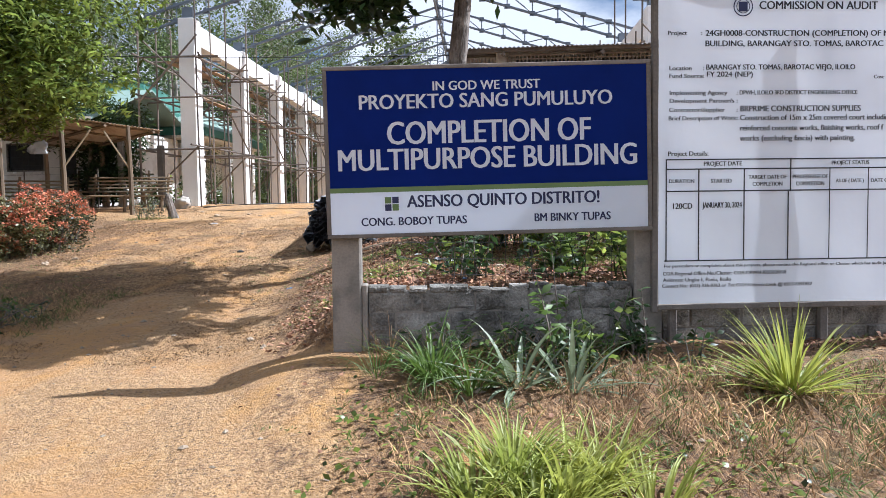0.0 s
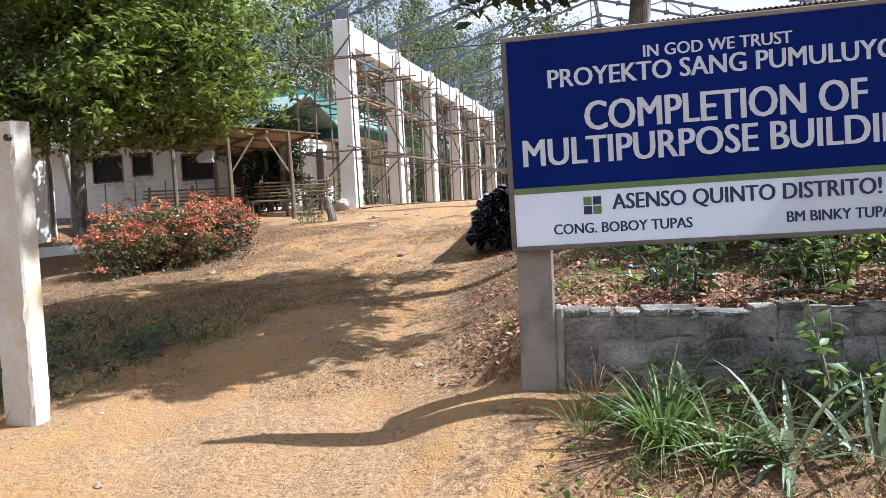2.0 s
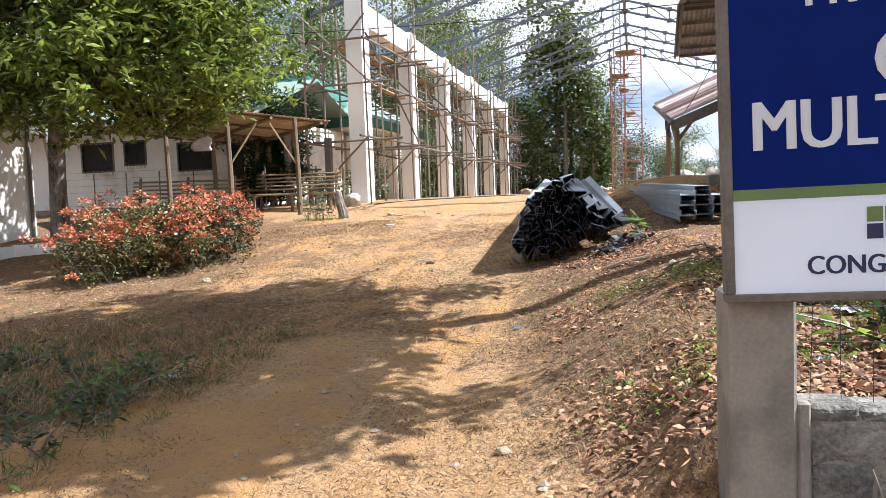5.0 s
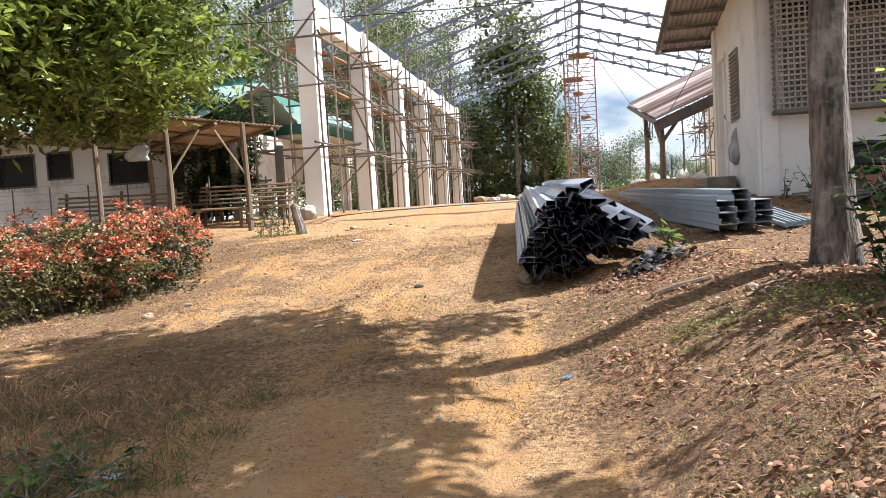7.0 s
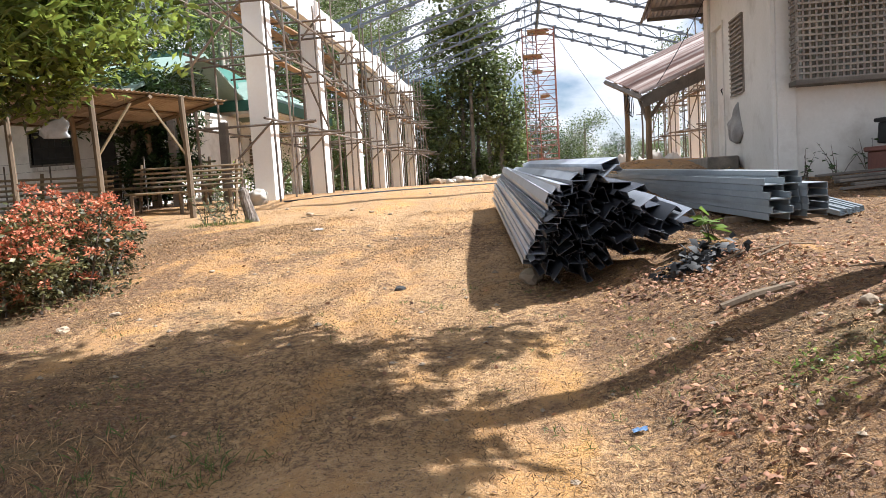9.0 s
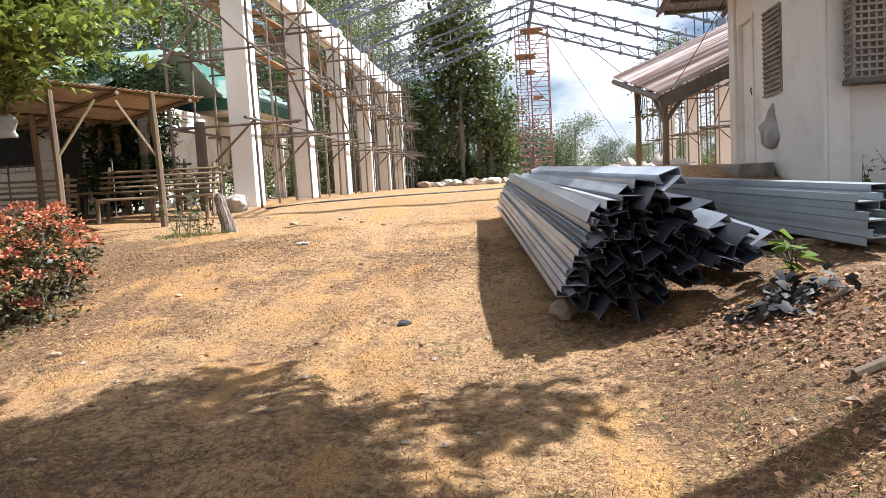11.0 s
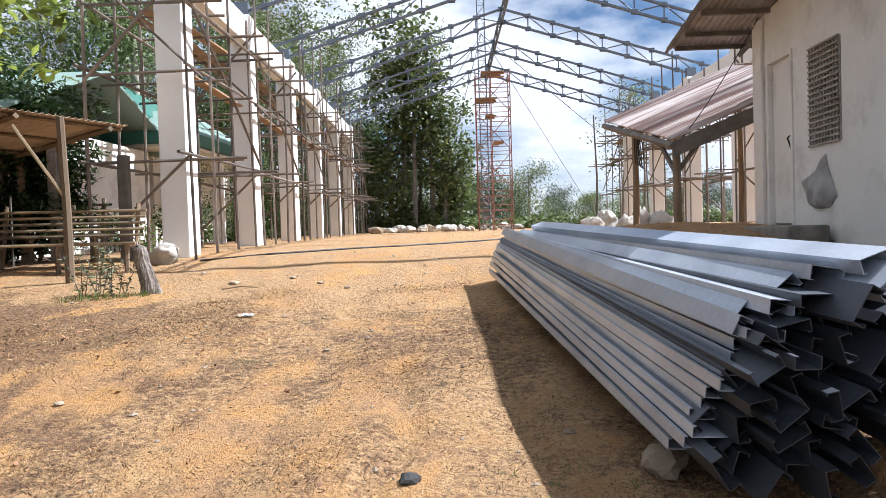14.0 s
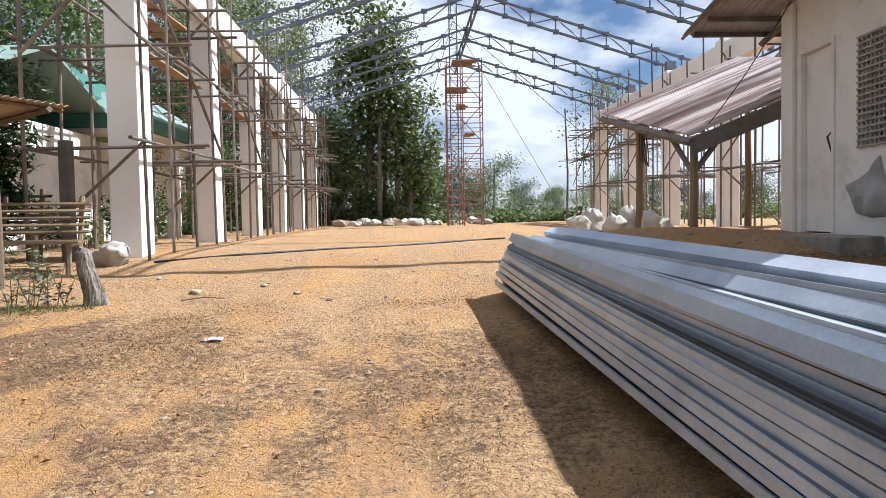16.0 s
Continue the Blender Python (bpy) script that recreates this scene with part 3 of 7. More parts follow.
# ---- steel scaffold tower with a lattice mast ----
TX, TY, TZ = -2.72, 41.0, 2.05
MX = TX - 0.42   # the mast stands off the tower's middle
tower = thing("scaffold_tower", "red-oxide steel frame scaffold tower with timber decks", "scaffold tower", at=(TX, TY, TZ))
for dx in (-0.75, -0.1, 0.72):
    for dy in (-0.7, 0.7):
        part("standard", Build().tube([(TX + dx, TY + dy, TZ - 0.1), (TX + dx, TY + dy, TZ + 6.9)], 0.024, 6), M_RED, tower)
for k in range(21):
    z = TZ + 0.25 + 0.315 * k
    for dy in (-0.7, 0.7):
        part("rung", Build().tube([(TX - 0.75, TY + dy, z), (TX + (0.72 if k % 2 == 0 else -0.1), TY + dy, z)], 0.015, 5), M_RED, tower)
    if k % 2 == 0:
        part("rung", Build().tube([(TX - 0.1, TY - 0.7, z + 0.2), (TX + 0.72, TY - 0.7, z + 0.2)], 0.02, 5), M_RED, tower)
        for dx in (-0.75, 0.72):
            part("rung", Build().tube([(TX + dx, TY - 0.7, z), (TX + dx, TY + 0.7, z)], 0.02, 5), M_RED, tower)
for k in range(4):
    z = TZ + 0.1 + 1.65 * k
    for sg in (1, -1):
        part("brace", Build().tube([(TX - 0.75 * sg, TY - 0.72, z), (TX + 0.72 * sg, TY - 0.72, z + 1.6)], 0.016, 5), M_RED, tower)
        part("brace", Build().tube([(TX - 0.75, TY - 0.7 * sg, z), (TX - 0.75, TY + 0.7 * sg, z + 1.6)], 0.016, 5), M_RED, tower)
for z, x0, x1 in ((6.78, -0.5, 0.44), (5.65, -0.78, 0.12), (4.95, -0.34, 0.08), (3.78, -0.03, 0.35)):
    for k in range(4):
        part("plank", Build().box(TX + x0, TX + x1 + rnd.uniform(-0.1, 0.1), TY - 0.75 + k * 0.36, TY - 0.75 + k * 0.36 + 0.22, TZ + z, TZ + z + 0.05), M_PLANK, tower)
mast = thing("lattice_mast", "grey steel lattice mast rising above the scaffold tower", "mast", at=(MX, TY, TZ))
for dx, dy in ((-0.16, -0.16), (0.16, -0.16), (-0.16, 0.16), (0.16, 0.16)):
    part("leg", Build().tube([(MX + dx, TY + dy, TZ), (MX + dx, TY + dy, TZ + 11.4)], 0.02, 5), M_STEEL, mast)
for k in range(28):
    z = TZ + 0.2 + 0.4 * k
    bb = Build()
    s = 1 if k % 2 else -1
    bb.tube([(MX - 0.16 * s, TY - 0.16, z), (MX + 0.16 * s, TY - 0.16, z + 0.4)], 0.012, 4)
    bb.tube([(MX - 0.16, TY - 0.16 * s, z), (MX - 0.16, TY + 0.16 * s, z + 0.4)], 0.012, 4)
    bb.tube([(MX - 0.16, TY - 0.16, z), (MX + 0.16, TY - 0.16, z)], 0.012, 4)
    part("lacing", bb, M_STEEL, mast)
for n, (ex, ey, ez) in enumerate(((5.2, 37, 2.1), (-8.0, 37, 2.1), (-6.0, 50, 2.2), (3.5, 50, 2.2))):
    part("guy_wire", Build().tube([(MX, TY, TZ + 8.6), (ex, ey, ez)], 0.012, 4), M_CABLE, mast)

# ---- lettering ----
def lettering(name, text, x0, x1, z, cap, y, mat, parent, align="fit"):
    """Raised print facing -y: from x0 to x1, capital height cap, centred at height z."""
    cu = bpy.data.curves.new("lettering", "FONT")
    cu.body = text
    cu.size = 1.0
    cu.extrude = 0.0
    cu.resolution_u = 3
    ob = bpy.data.objects.new("lettering", cu)
    scene.collection.objects.link(ob)
    bpy.context.view_layer.update()
    me = bpy.data.meshes.new_from_object(ob.evaluated_get(bpy.context.evaluated_depsgraph_get()))
    bpy.data.objects.remove(ob)
    bpy.data.curves.remove(cu)
    co = np.empty(len(me.vertices) * 3)
    me.vertices.foreach_get("co", co)
    co = co.reshape(-1, 3)
    lo, hi = co.min(0), co.max(0)
    sz = cap / 0.70
    sx = (x1 - x0) / (hi[0] - lo[0]) if x1 else sz
    out = np.stack([x0 + (co[:, 0] - lo[0]) * sx, np.full(len(co), y), z - cap / 2 + co[:, 1] * sz], -1)
    # heavy strokes: the outline printed three times, a hair apart
    idx2 = [tuple(p.vertices) for p in me.polygons]
    bpy.data.meshes.remove(me)
    bb = Build()
    for k, dx in enumerate((-0.036, 0.0, 0.036)):
        bb.add([(p[0] + dx * cap, p[1] - 0.0006 * k, p[2]) for p in out.tolist()], idx2)
    return part(name, bb, mat, parent)


def bar(name, x0, x1, z0, z1, y, mat, parent):
    return part(name, Build().box(x0, x1, y, y + 0.0015, z0, z1), mat, parent)


# ---- blue project sign on posts ----
SY = 5.30
SX0, SX1, SZ0, SZ1 = -1.200, 1.075, 1.385, 2.545
sign = thing("project_signboard", "blue and white tarpaulin project signboard in a timber frame", "signboard", at=(-0.1, SY, SZ0))
W, H = SX1 - SX0, SZ1 - SZ0
part("panel", Build().box(SX0, SX1, SY, SY + 0.012, SZ0 + 0.285 * H, SZ1), M_BLUE, sign, "dark blue printed panel")
part("panel", Build().box(SX0, SX1, SY, SY + 0.012, SZ0, SZ0 + 0.255 * H), M_SIGNWHITE, sign, "white printed strip")
part("panel", Build().box(SX0, SX1, SY, SY + 0.012, SZ0 + 0.255 * H, SZ0 + 0.285 * H), M_GRNPRINT, sign, "olive green band")
for nm, a in (("frame_rail", (SX0 - 0.03, SX1 + 0.03, SZ1, SZ1 + 0.028)), ("frame_rail", (SX0 - 0.03, SX1 + 0.03, SZ0 - 0.028, SZ0)), ("frame_stile", (SX0 - 0.03, SX0, SZ0, SZ1)), ("frame_stile", (SX1, SX1 + 0.03, SZ0, SZ1))):
    part(nm, Build().bevelbox(a[0], a[1], SY - 0.006, SY + 0.05, a[2], a[3], 0.004), M_GREYWOOD, sign)
for text, u0, u1, vc, cap, mat in (
        ("IN GOD WE TRUST", 0.33, 0.665, 0.105, 0.056, M_INKWHITE),
        ("PROYEKTO SANG PUMULUYO", 0.10, 0.89, 0.195, 0.088, M_INKWHITE),
        ("COMPLETION OF", 0.185, 0.82, 0.385, 0.140, M_INKWHITE),
        ("MULTIPURPOSE BUILDING", 0.03, 0.965, 0.545, 0.132, M_INKWHITE),
        ("ASENSO QUINTO DISTRITO!", 0.24, 0.845, 0.805, 0.075, M_NAVY),
        ("CONG. BOBOY TUPAS", 0.095, 0.425, 0.925, 0.050, M_NAVY),
        ("BM BINKY TUPAS", 0.64, 0.88, 0.925, 0.050, M_NAVY)):
    lettering("lettering", text, SX0 + u0 * W, SX0 + u1 * W, SZ1 - vc * H, cap * H, SY - 0.003, mat, sign)
for k, (a, b2, c, d, mat) in enumerate(((0.17, 0.19, 0.775, 0.815, M_GRNPRINT), (0.193, 0.213, 0.775, 0.815, M_NAVY), (0.17, 0.19, 0.82, 0.86, M_NAVY), (0.193, 0.213, 0.82, 0.86, M_GRNPRINT))):
    bar("emblem", SX0 + a * W, SX0 + b2 * W, SZ1 - d * H, SZ1 - c * H, SY - 0.003, mat, sign)

# posts and block wall under the sign
for px in (-1.105, 1.115):
    b = Build().bevelbox(px - 0.105, px + 0.105, SY + 0.05, SY + 0.26, gz(px, SY) - 0.4, SZ0 + (0.0 if px < 0 else 1.2), 0.012)
    solo("concrete_post", b, M_CONC, "square grey weathered concrete post holding the signboard", "post", "sign posts")
b = Build().bevelbox(-0.998, -0.955, SY + 0.06, SY + 0.2, gz(-1, SY) - 0.2, 1.02, 0.008)
solo("mortar_stub", b, M_CONC, "broken mortar edge of a concrete block wall", "wall stub")
wall = thing("block_wall", "low wall of weathered grey concrete blocks", "wall", at=(0, SY + 0.12, 0.45), kind="structure")
part("core", Build().box(-0.95, 1.0, SY + 0.085, SY + 0.21, 0.15, 0.955), M_CONC, wall)
wr = random.Random(3)


def worn_block(x0, x1, y0, y1, z0, z1, seed, wear=0.016):
    """A concrete block with broken edges and a pitted face."""
    bb = Build()
    nx2, nz2 = 9, 5
    for j in range(nz2 + 1):
        for i in range(nx2 + 1):
            u, v = i / nx2, j / nz2
            edge = min(u, 1 - u, v * 0.5, (1 - v) * 0.5)
            n = noise.noise(Vector((u * 4 + seed * 3.1, v * 3, seed)))
            d = wear * max(0, 1 - edge * 9) * (0.6 + 0.9 * n) + 0.006 * noise.noise(Vector((u * 11, v * 7, seed * 1.7)))
            zz = z0 + (z1 - z0) * v + (0.010 * n if j in (0, nz2) else 0)
            bb.v.append((x0 + (x1 - x0) * u, y0 + d, zz))
    for j in range(nz2):
        for i in range(nx2):
            a = j * (nx2 + 1) + i
            bb.f.append((a, a + 1, a + nx2 + 2, a + nx2 + 1))
    k0 = len(bb.v)
    bb.v += [(x0, y1, z0), (x1, y1, z0), (x1, y1, z1), (x0, y1, z1)]
    rim = nx2 + 1
    bb.f += [tuple(range(nx2, -1, -1)) + (k0, k0 + 1), tuple(nz2 * rim + i for i in range(rim)) + (k0 + 2, k0 + 3), tuple(j * rim for j in range(rim - 4)) + (k0 + 3, k0), tuple(j * rim + nx2 for j in range(nz2, -1, -1)) + (k0 + 1, k0 + 2)]
    bb.mi = [0] * len(bb.f)
    return bb


for r in range(5):
    z0 = 0.16 + r * 0.163
    x = -0.95 - (0.19 if r % 2 else 0.0)
    while x < 1.0:
        a, c = max(x, -0.95), min(x + 0.385, 1.0)
        if c - a > 0.06:
            d = wr.uniform(-0.006, 0.006)
            part("block", worn_block(a + 0.003, c - 0.003, SY + 0.07 + d, SY + 0.12, z0 + 0.004, z0 + 0.158, r * 9 + a), M_BLOCK, wall)
        x += 0.393
part("core", Build().box(1.25, 3.9, 5.415, 5.53, 0.15, 0.80), M_CONC, wall)
for r in range(4):
    z0 = 0.16 + r * 0.163
    x = 1.25 - (0.19 if r % 2 else 0.0)
    while x < 3.9:
        a, c = max(x, 1.25), min(x + 0.385, 3.9)
        if c - a > 0.06:
            part("block", Build().bevelbox(a + 0.004, c - 0.004, 5.398 + wr.uniform(-0.006, 0.006), 5.44, z0 + 0.004, z0 + 0.157, 0.007), M_BLOCK, wall)
        x += 0.393
for k in range(13):
    x = -0.95 + k * 0.15
    h2 = 0.957 + 0.028 + wr.uniform(-0.018, 0.022)
    part("mortar_lump", worn_block(x, x + 0.15 + wr.uniform(-0.03, 0.0), SY + 0.062 + wr.uniform(-0.004, 0.012), SY + 0.23, 0.951, h2, 60 + k, 0.03), M_BLOCK, wall)
fence = thing("wire_fence", "rusty thin wire mesh fence above a block wall", "fence", at=(0, SY + 0.16, 0.98))
for k in range(20):
    x = -0.93 + k * 0.1
    part("wire", Build().tube([(x, SY + 0.16, 0.97), (x + wr.uniform(-0.02, 0.02), SY + 0.16, 1.46)], 0.0013, 4), M_IRON, fence)
for z in (1.08, 1.2, 1.32, 1.44):
    part("wire", Build().tube([(-0.99, SY + 0.165, z), (0, SY + 0.165, z - 0.01), (1.0, SY + 0.165, z)], 0.0013, 4), M_IRON, fence)

# ---- white notice tarpaulin ----
NX, NZ, NY = 1.16, 0.85, 5.27
board = thing("notice_tarpaulin", "white printed audit notice tarpaulin on a timber frame", "notice board", at=(NX + 1.2, NY, NZ))
bd = Build()
nx, nz = 24, 24
for j in range(nz + 1):
    for i in range(nx + 1):
        x, z = NX + 2.44 * i / nx, NZ + 2.44 * j / nz
        bd.v.append((x, NY + 0.004 + 0.010 * math.sin(x * 7 + z * 3) * math.sin(z * 4.0 - x), z))
for j in range(nz):
    for i in range(nx):
        a = j * (nx + 1) + i
        bd.f.append((a, a + 1, a + nx + 2, a + nx + 1))
        bd.mi.append(0)
part("sheet", bd, M_TARP, board, smooth=True)
for nm, x0, x1, z0, z1 in (("frame_stile", NX - 0.045, NX - 0.003, NZ - 0.06, NZ + 2.6), ("frame_stile", NX + 2.445, NX + 2.49, NZ - 0.06, NZ + 2.6), ("frame_rail", NX - 0.003, NX + 2.445, NZ - 0.045, NZ - 0.004), ("frame_rail", NX, NX + 2.44, NZ + 2.445, NZ + 2.49)):
    part(nm, Build().bevelbox(x0, x1, NY, NY + 0.05, z0, z1, 0.005), M_GREYWOOD, board)
for x in (NX + 0.1, NX + 1.25, NX + 2.35):
    part("stake", Build().bevelbox(x, x + 0.06, NY + 0.055, NY + 0.11, gz(x, NY) - 0.35, NZ + 2.3, 0.006), M_GREYWOOD, board)
NPY = NY - 0.010


def nt_x(c):
    return NX + (1140 + c / 1.78 - 1163) * 0.0041


def nt_z(c):
    return NZ + (534 - c / 1.78) * 0.0041


for text, c0, c1, cy, cap in (
        ("COMMISSION ON AUDIT", 358, 738, 18, 26), ("Project", 68, 128, 104, 14), (":", 172, 176, 104, 12),
        ("24GH0008-CONSTRUCTION (COMPLETION) OF MULTIPURPOSE", 187, 940, 104, 19), ("BUILDING, BARANGAY STO. TOMAS, BAROTAC VIEJO", 187, 830, 136, 19),
        ("Location      :", 73, 182, 212, 14), ("BARANGAY STO. TOMAS, BAROTAC VIEJO, ILOILO", 190, 668, 209, 17), ("Fund Source:", 73, 182, 236, 14), ("FY 2024 (NEP)", 192, 338, 231, 17), ("Cost:", 730, 763, 240, 12),
        ("Implementing Agency     :", 74, 290, 288, 14), ("DPWH, ILOILO 3RD DISTRICT ENGINEERING OFFICE", 297, 677, 288, 14), ("Development Partner/s :", 74, 290, 313, 14),
        ("Contractor/Supplier      :", 72, 290, 341, 14), ("BRPRIME CONSTRUCTION SUPPLIES", 300, 688, 338, 19), ("Brief Description of Work:", 71, 290, 367, 14),
        ("Construction of 15m x 25m covered court including", 299, 790, 366, 18), ("reinforced concrete works, finishing works, roof f", 299, 763, 398, 18), ("works (excluding fascia) with painting.", 299, 670, 430, 18),
        ("Project Details:", 70, 198, 477, 15), ("PROJECT DATE", 184, 306, 509, 14), ("PROJECT STATUS", 597, 719, 509, 13), ("DURATION", 73, 153, 563, 12), ("STARTED", 207, 273, 563, 13),
        ("TARGET DATE OF", 328, 450, 552, 13), ("COMPLETION", 341, 437, 574, 13), ("PERCENTAGE OF", 471, 584, 552, 13), ("COMPLETION", 482, 573, 574, 13), ("AS OF ( DATE )", 611, 702, 566, 12), ("DATE OF", 726, 790, 566, 12),
        ("120CD", 86, 147, 641, 19), ("JANUARY 30, 2024", 180, 306, 639, 18),
        ("For particulars or complaints about this projects, please contact the Regional office or Cluster which has audit jurisdiction", 58, 840, 830, 10), ("COA Regional Office No./Cluster: COA-DPWH REGION VI", 54, 452, 854, 12), ("Address: Ungka I, Pavia, Iloilo", 54, 274, 874, 12), ("Contact No.: (033) 336-8762 or Txt COA Citizen's Desk @ 0915-5391957", 52, 538, 893, 11)):
    lettering("lettering", text, nt_x(c0), nt_x(c1), nt_z(cy), cap / 1.78 * 0.0041 * 0.95, NPY, M_INK, board)
for x0, x1, z0, z1 in ((63, 1000, 494, 498), (63, 1000, 524, 528), (63, 1000, 593, 597), (58, 1000, 812, 816), (62, 66, 494, 816), (166, 170, 526, 816), (312, 316, 526, 816), (462, 466, 494, 598), (455, 459, 598, 816), (590, 593, 526, 816), (716, 719, 526, 816), (846, 849, 526, 816), (996, 1000, 494, 816)):
    bar("ruled_line", nt_x(x0), nt_x(x1), nt_z(z1), nt_z(z0), NPY, M_INK, board)
sb = Build()
for r0, r1 in ((0.072, 0.064), (0.05, 0.045)):
    n = 28
    base = len(sb.v)
    for k in range(n):
        w = 2 * math.pi * k / n
        for r in (r0, r1):
            sb.v.append((nt_x(306) + r * math.cos(w), NPY, nt_z(22) + r * math.sin(w)))
    for k in range(n):
        a, c = base + 2 * k, base + 2 * ((k + 1) % n)
        sb.f.append((a, c, c + 1, a + 1))
        sb.mi.append(0)
sb.box(nt_x(292), nt_x(320), NPY, NPY + 0.001, nt_z(38), nt_z(8))
part("seal", sb, M_NAVY, board, "round printed seal")
# the whole sign line stands a little askew to the road
SKEW = Matrix.Translation((SX0, SY, 0)) @ Matrix.Rotation(radians(7.2), 4, "Z") @ Matrix.Translation((-SX0, -SY, 0))
for ob in [o for o in scene.objects if o.parent is None and (o in (sign, wall, fence, board) or o.name.startswith(("concrete_post", "mortar_stub")))]:
    ob.matrix_basis = SKEW @ ob.matrix_basis
# the signboard hangs a little crooked on its posts
sign.matrix_basis = Matrix.Translation((SX0, SY, SZ0)) @ Matrix.Rotation(radians(-1.6), 4, "Z") @ Matrix.Rotation(radians(-0.9), 4, "Y") @ Matrix.Translation((-SX0, -SY, -SZ0)) @ sign.matrix_basis

# ---- old gate post ----
gp = Build()
gr = random.Random(5)
rows = 26
for j in range(rows + 1):
    z = 0.15 + (2.31 - 0.15) * j / rows
    for cx, cy in ((-4.57, 4.88), (-4.32, 4.88), (-4.32, 5.03), (-4.57, 5.03)):
        for k in range(2):
            chip = 0.0
            if gr.random() < 0.25:
                chip = gr.uniform(0.005, 0.03)
            ex = 0.012 + chip
            sx, sy = (1 if cx < -4.45 else -1), (1 if cy < 4.95 else -1)
            order = (k == 0) == (sx * sy > 0)
            gp.v.append((cx + (0 if order else sx * ex), cy + (sy * ex if order else 0), z + gr.uniform(-0.01, 0.01)))
for j in range(rows):
    for k in range(8):
        gp.f.append((j * 8 + k, j * 8 + (k + 1) % 8, j * 8 + 8 + (k + 1) % 8, j * 8 + 8 + k))
        gp.mi.append(0)
gp.f.append(tuple(range(rows * 8, rows * 8 + 8)))
gp.mi.append(0)
gpost = thing("gate_post", "chipped whitewashed concrete gate post with yellow stains", "post", at=(-4.45, 5.0, 0.4))
part("shaft", gp, M_GATE, gpost)
part("hinge_pin", Build().tube([(-4.33, 4.87, 2.2), (-4.33, 4.84, 2.2)], 0.022, 8), M_IRON, gpost, "rusty iron hinge stub")

# ---- purlins ----
def c_section(w, h, lip, t=0.004):
    """Closed outline of a lipped channel, web at the left."""
    return [(0, 0), (w, 0), (w, lip), (w - t, lip), (w - t, t), (t, t), (t, h - t), (w - t, h - t), (w - t, h - lip), (w, h - lip), (w, h), (0, h)]


def channel(near, far, turn, w=0.065, h=0.15, lip=0.018):
    """A lipped channel from near to far end, turned about its length."""
    near, far = Vector(near), Vector(far)
    d = (far - near).normalized()
    r = d.cross(Vector((0, 0, 1))).normalized()
    u = r.cross(d)
    sec = c_section(w, h, lip)
    ct, st = math.cos(turn), math.sin(turn)
    bb = Build()
    for p in (near, far):
        for a, c in sec:
            a, c = a - w / 2, c - h / 2
            bb.v.append(tuple(p + r * (a * ct - c * st) + u * (a * st + c * ct)))
    n = len(sec)
    for k in range(n):
        bb.f.append((k, (k + 1) % n, n + (k + 1) % n, n + k))
    # ends as quads along the outline, so that the channel stays hollow
    for o, rev in ((0, True), (n, False)):
        for q in ((0, 1, 4, 5), (1, 2, 3, 4), (0, 5, 6, 11), (6, 7, 10, 11), (7, 8, 9, 10)):
            q = tuple(o + i for i in q)
            bb.f.append(q[::-1] if rev else q)
    bb.mi = [0] * len(bb.f)
    return bb


heap = thing("purlin_heap", "heap of dark grey steel channel purlins thrown together on the ground", "steel purlins", at=(-2.7, 13.0, 1.1))
pr = random.Random(11)


def heap_top(x):
    """Upper outline of the heap's near end."""
    return float(np.interp(x, (-3.20, -3.1, -2.92, -2.62, -2.36, -2.08, -1.75), (1.30, 1.42, 1.72, 1.97, 1.86, 1.62, 1.45)))


def heap_low(x):
    return float(np.interp(x, (-3.2, -2.76, -2.38, -1.75), (1.14, 0.98, 1.20, 1.40)))


def put_channel(xn, zn, turn, w=0.07, h=0.16, dn=0.0, df=0.0, spread_far=0.66, mat=None):
    yn = 11.72 + 0.10 * abs(xn + 2.6) + dn
    f = (xn + 3.30) / 1.55
    xf = -3.86 + f * 1.42 * spread_far * 1.25
    low_f = gz(xf, 17.7) + 0.05
    g = (zn - heap_low(xn)) / max(heap_top(xn) - heap_low(xn), 0.05)
    zf = low_f + 0.07 + g * 0.50
    part("purlin", channel((xn, yn, zn), (xf, 17.75 + df, zf), turn, w, h), mat or M_PURLIN, heap)


# outer left flank: neat courses with webs outwards, edges to the track
for k in range(11):
    z = 1.14 + k * 0.052
    put_channel(-3.12 + 0.026 * k + pr.uniform(-0.01, 0.01), z, math.radians(86 + pr.uniform(-1.5, 1.5)), 0.051, 0.17, 0.16 - 0.012 * k + pr.uniform(-0.10, 0.08), pr.uniform(-0.15, 0.15))
# top cover: broad webs up on the track's side, a tumble coloured as shaded beyond
for k, (x, z, tilt, wide) in enumerate(((-2.94, 1.69, 64, 0.09), (-2.88, 1.735, 52, 0.09), (-2.80, 1.775, -4, 0.11), (-2.70, 1.85, 40, 0.10), (-2.58, 1.90, -8, 0.15), (-2.43, 1.955, 20, 0.15))):
    put_channel(x, z, math.radians(-90 + tilt + pr.uniform(-2, 2)), 0.065, wide, pr.uniform(-0.06, 0.16), pr.uniform(-0.2, 0.2))
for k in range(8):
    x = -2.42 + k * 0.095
    put_channel(x, heap_top(x) - 0.03 + pr.uniform(-0.04, 0.02), math.radians(-90 + 24 + pr.uniform(-30, 30)), 0.065, 0.16, pr.uniform(-0.2, 0.25), pr.uniform(-0.3, 0.3), mat=M_PURLINSHADE if k % 3 else M_PURLIN)
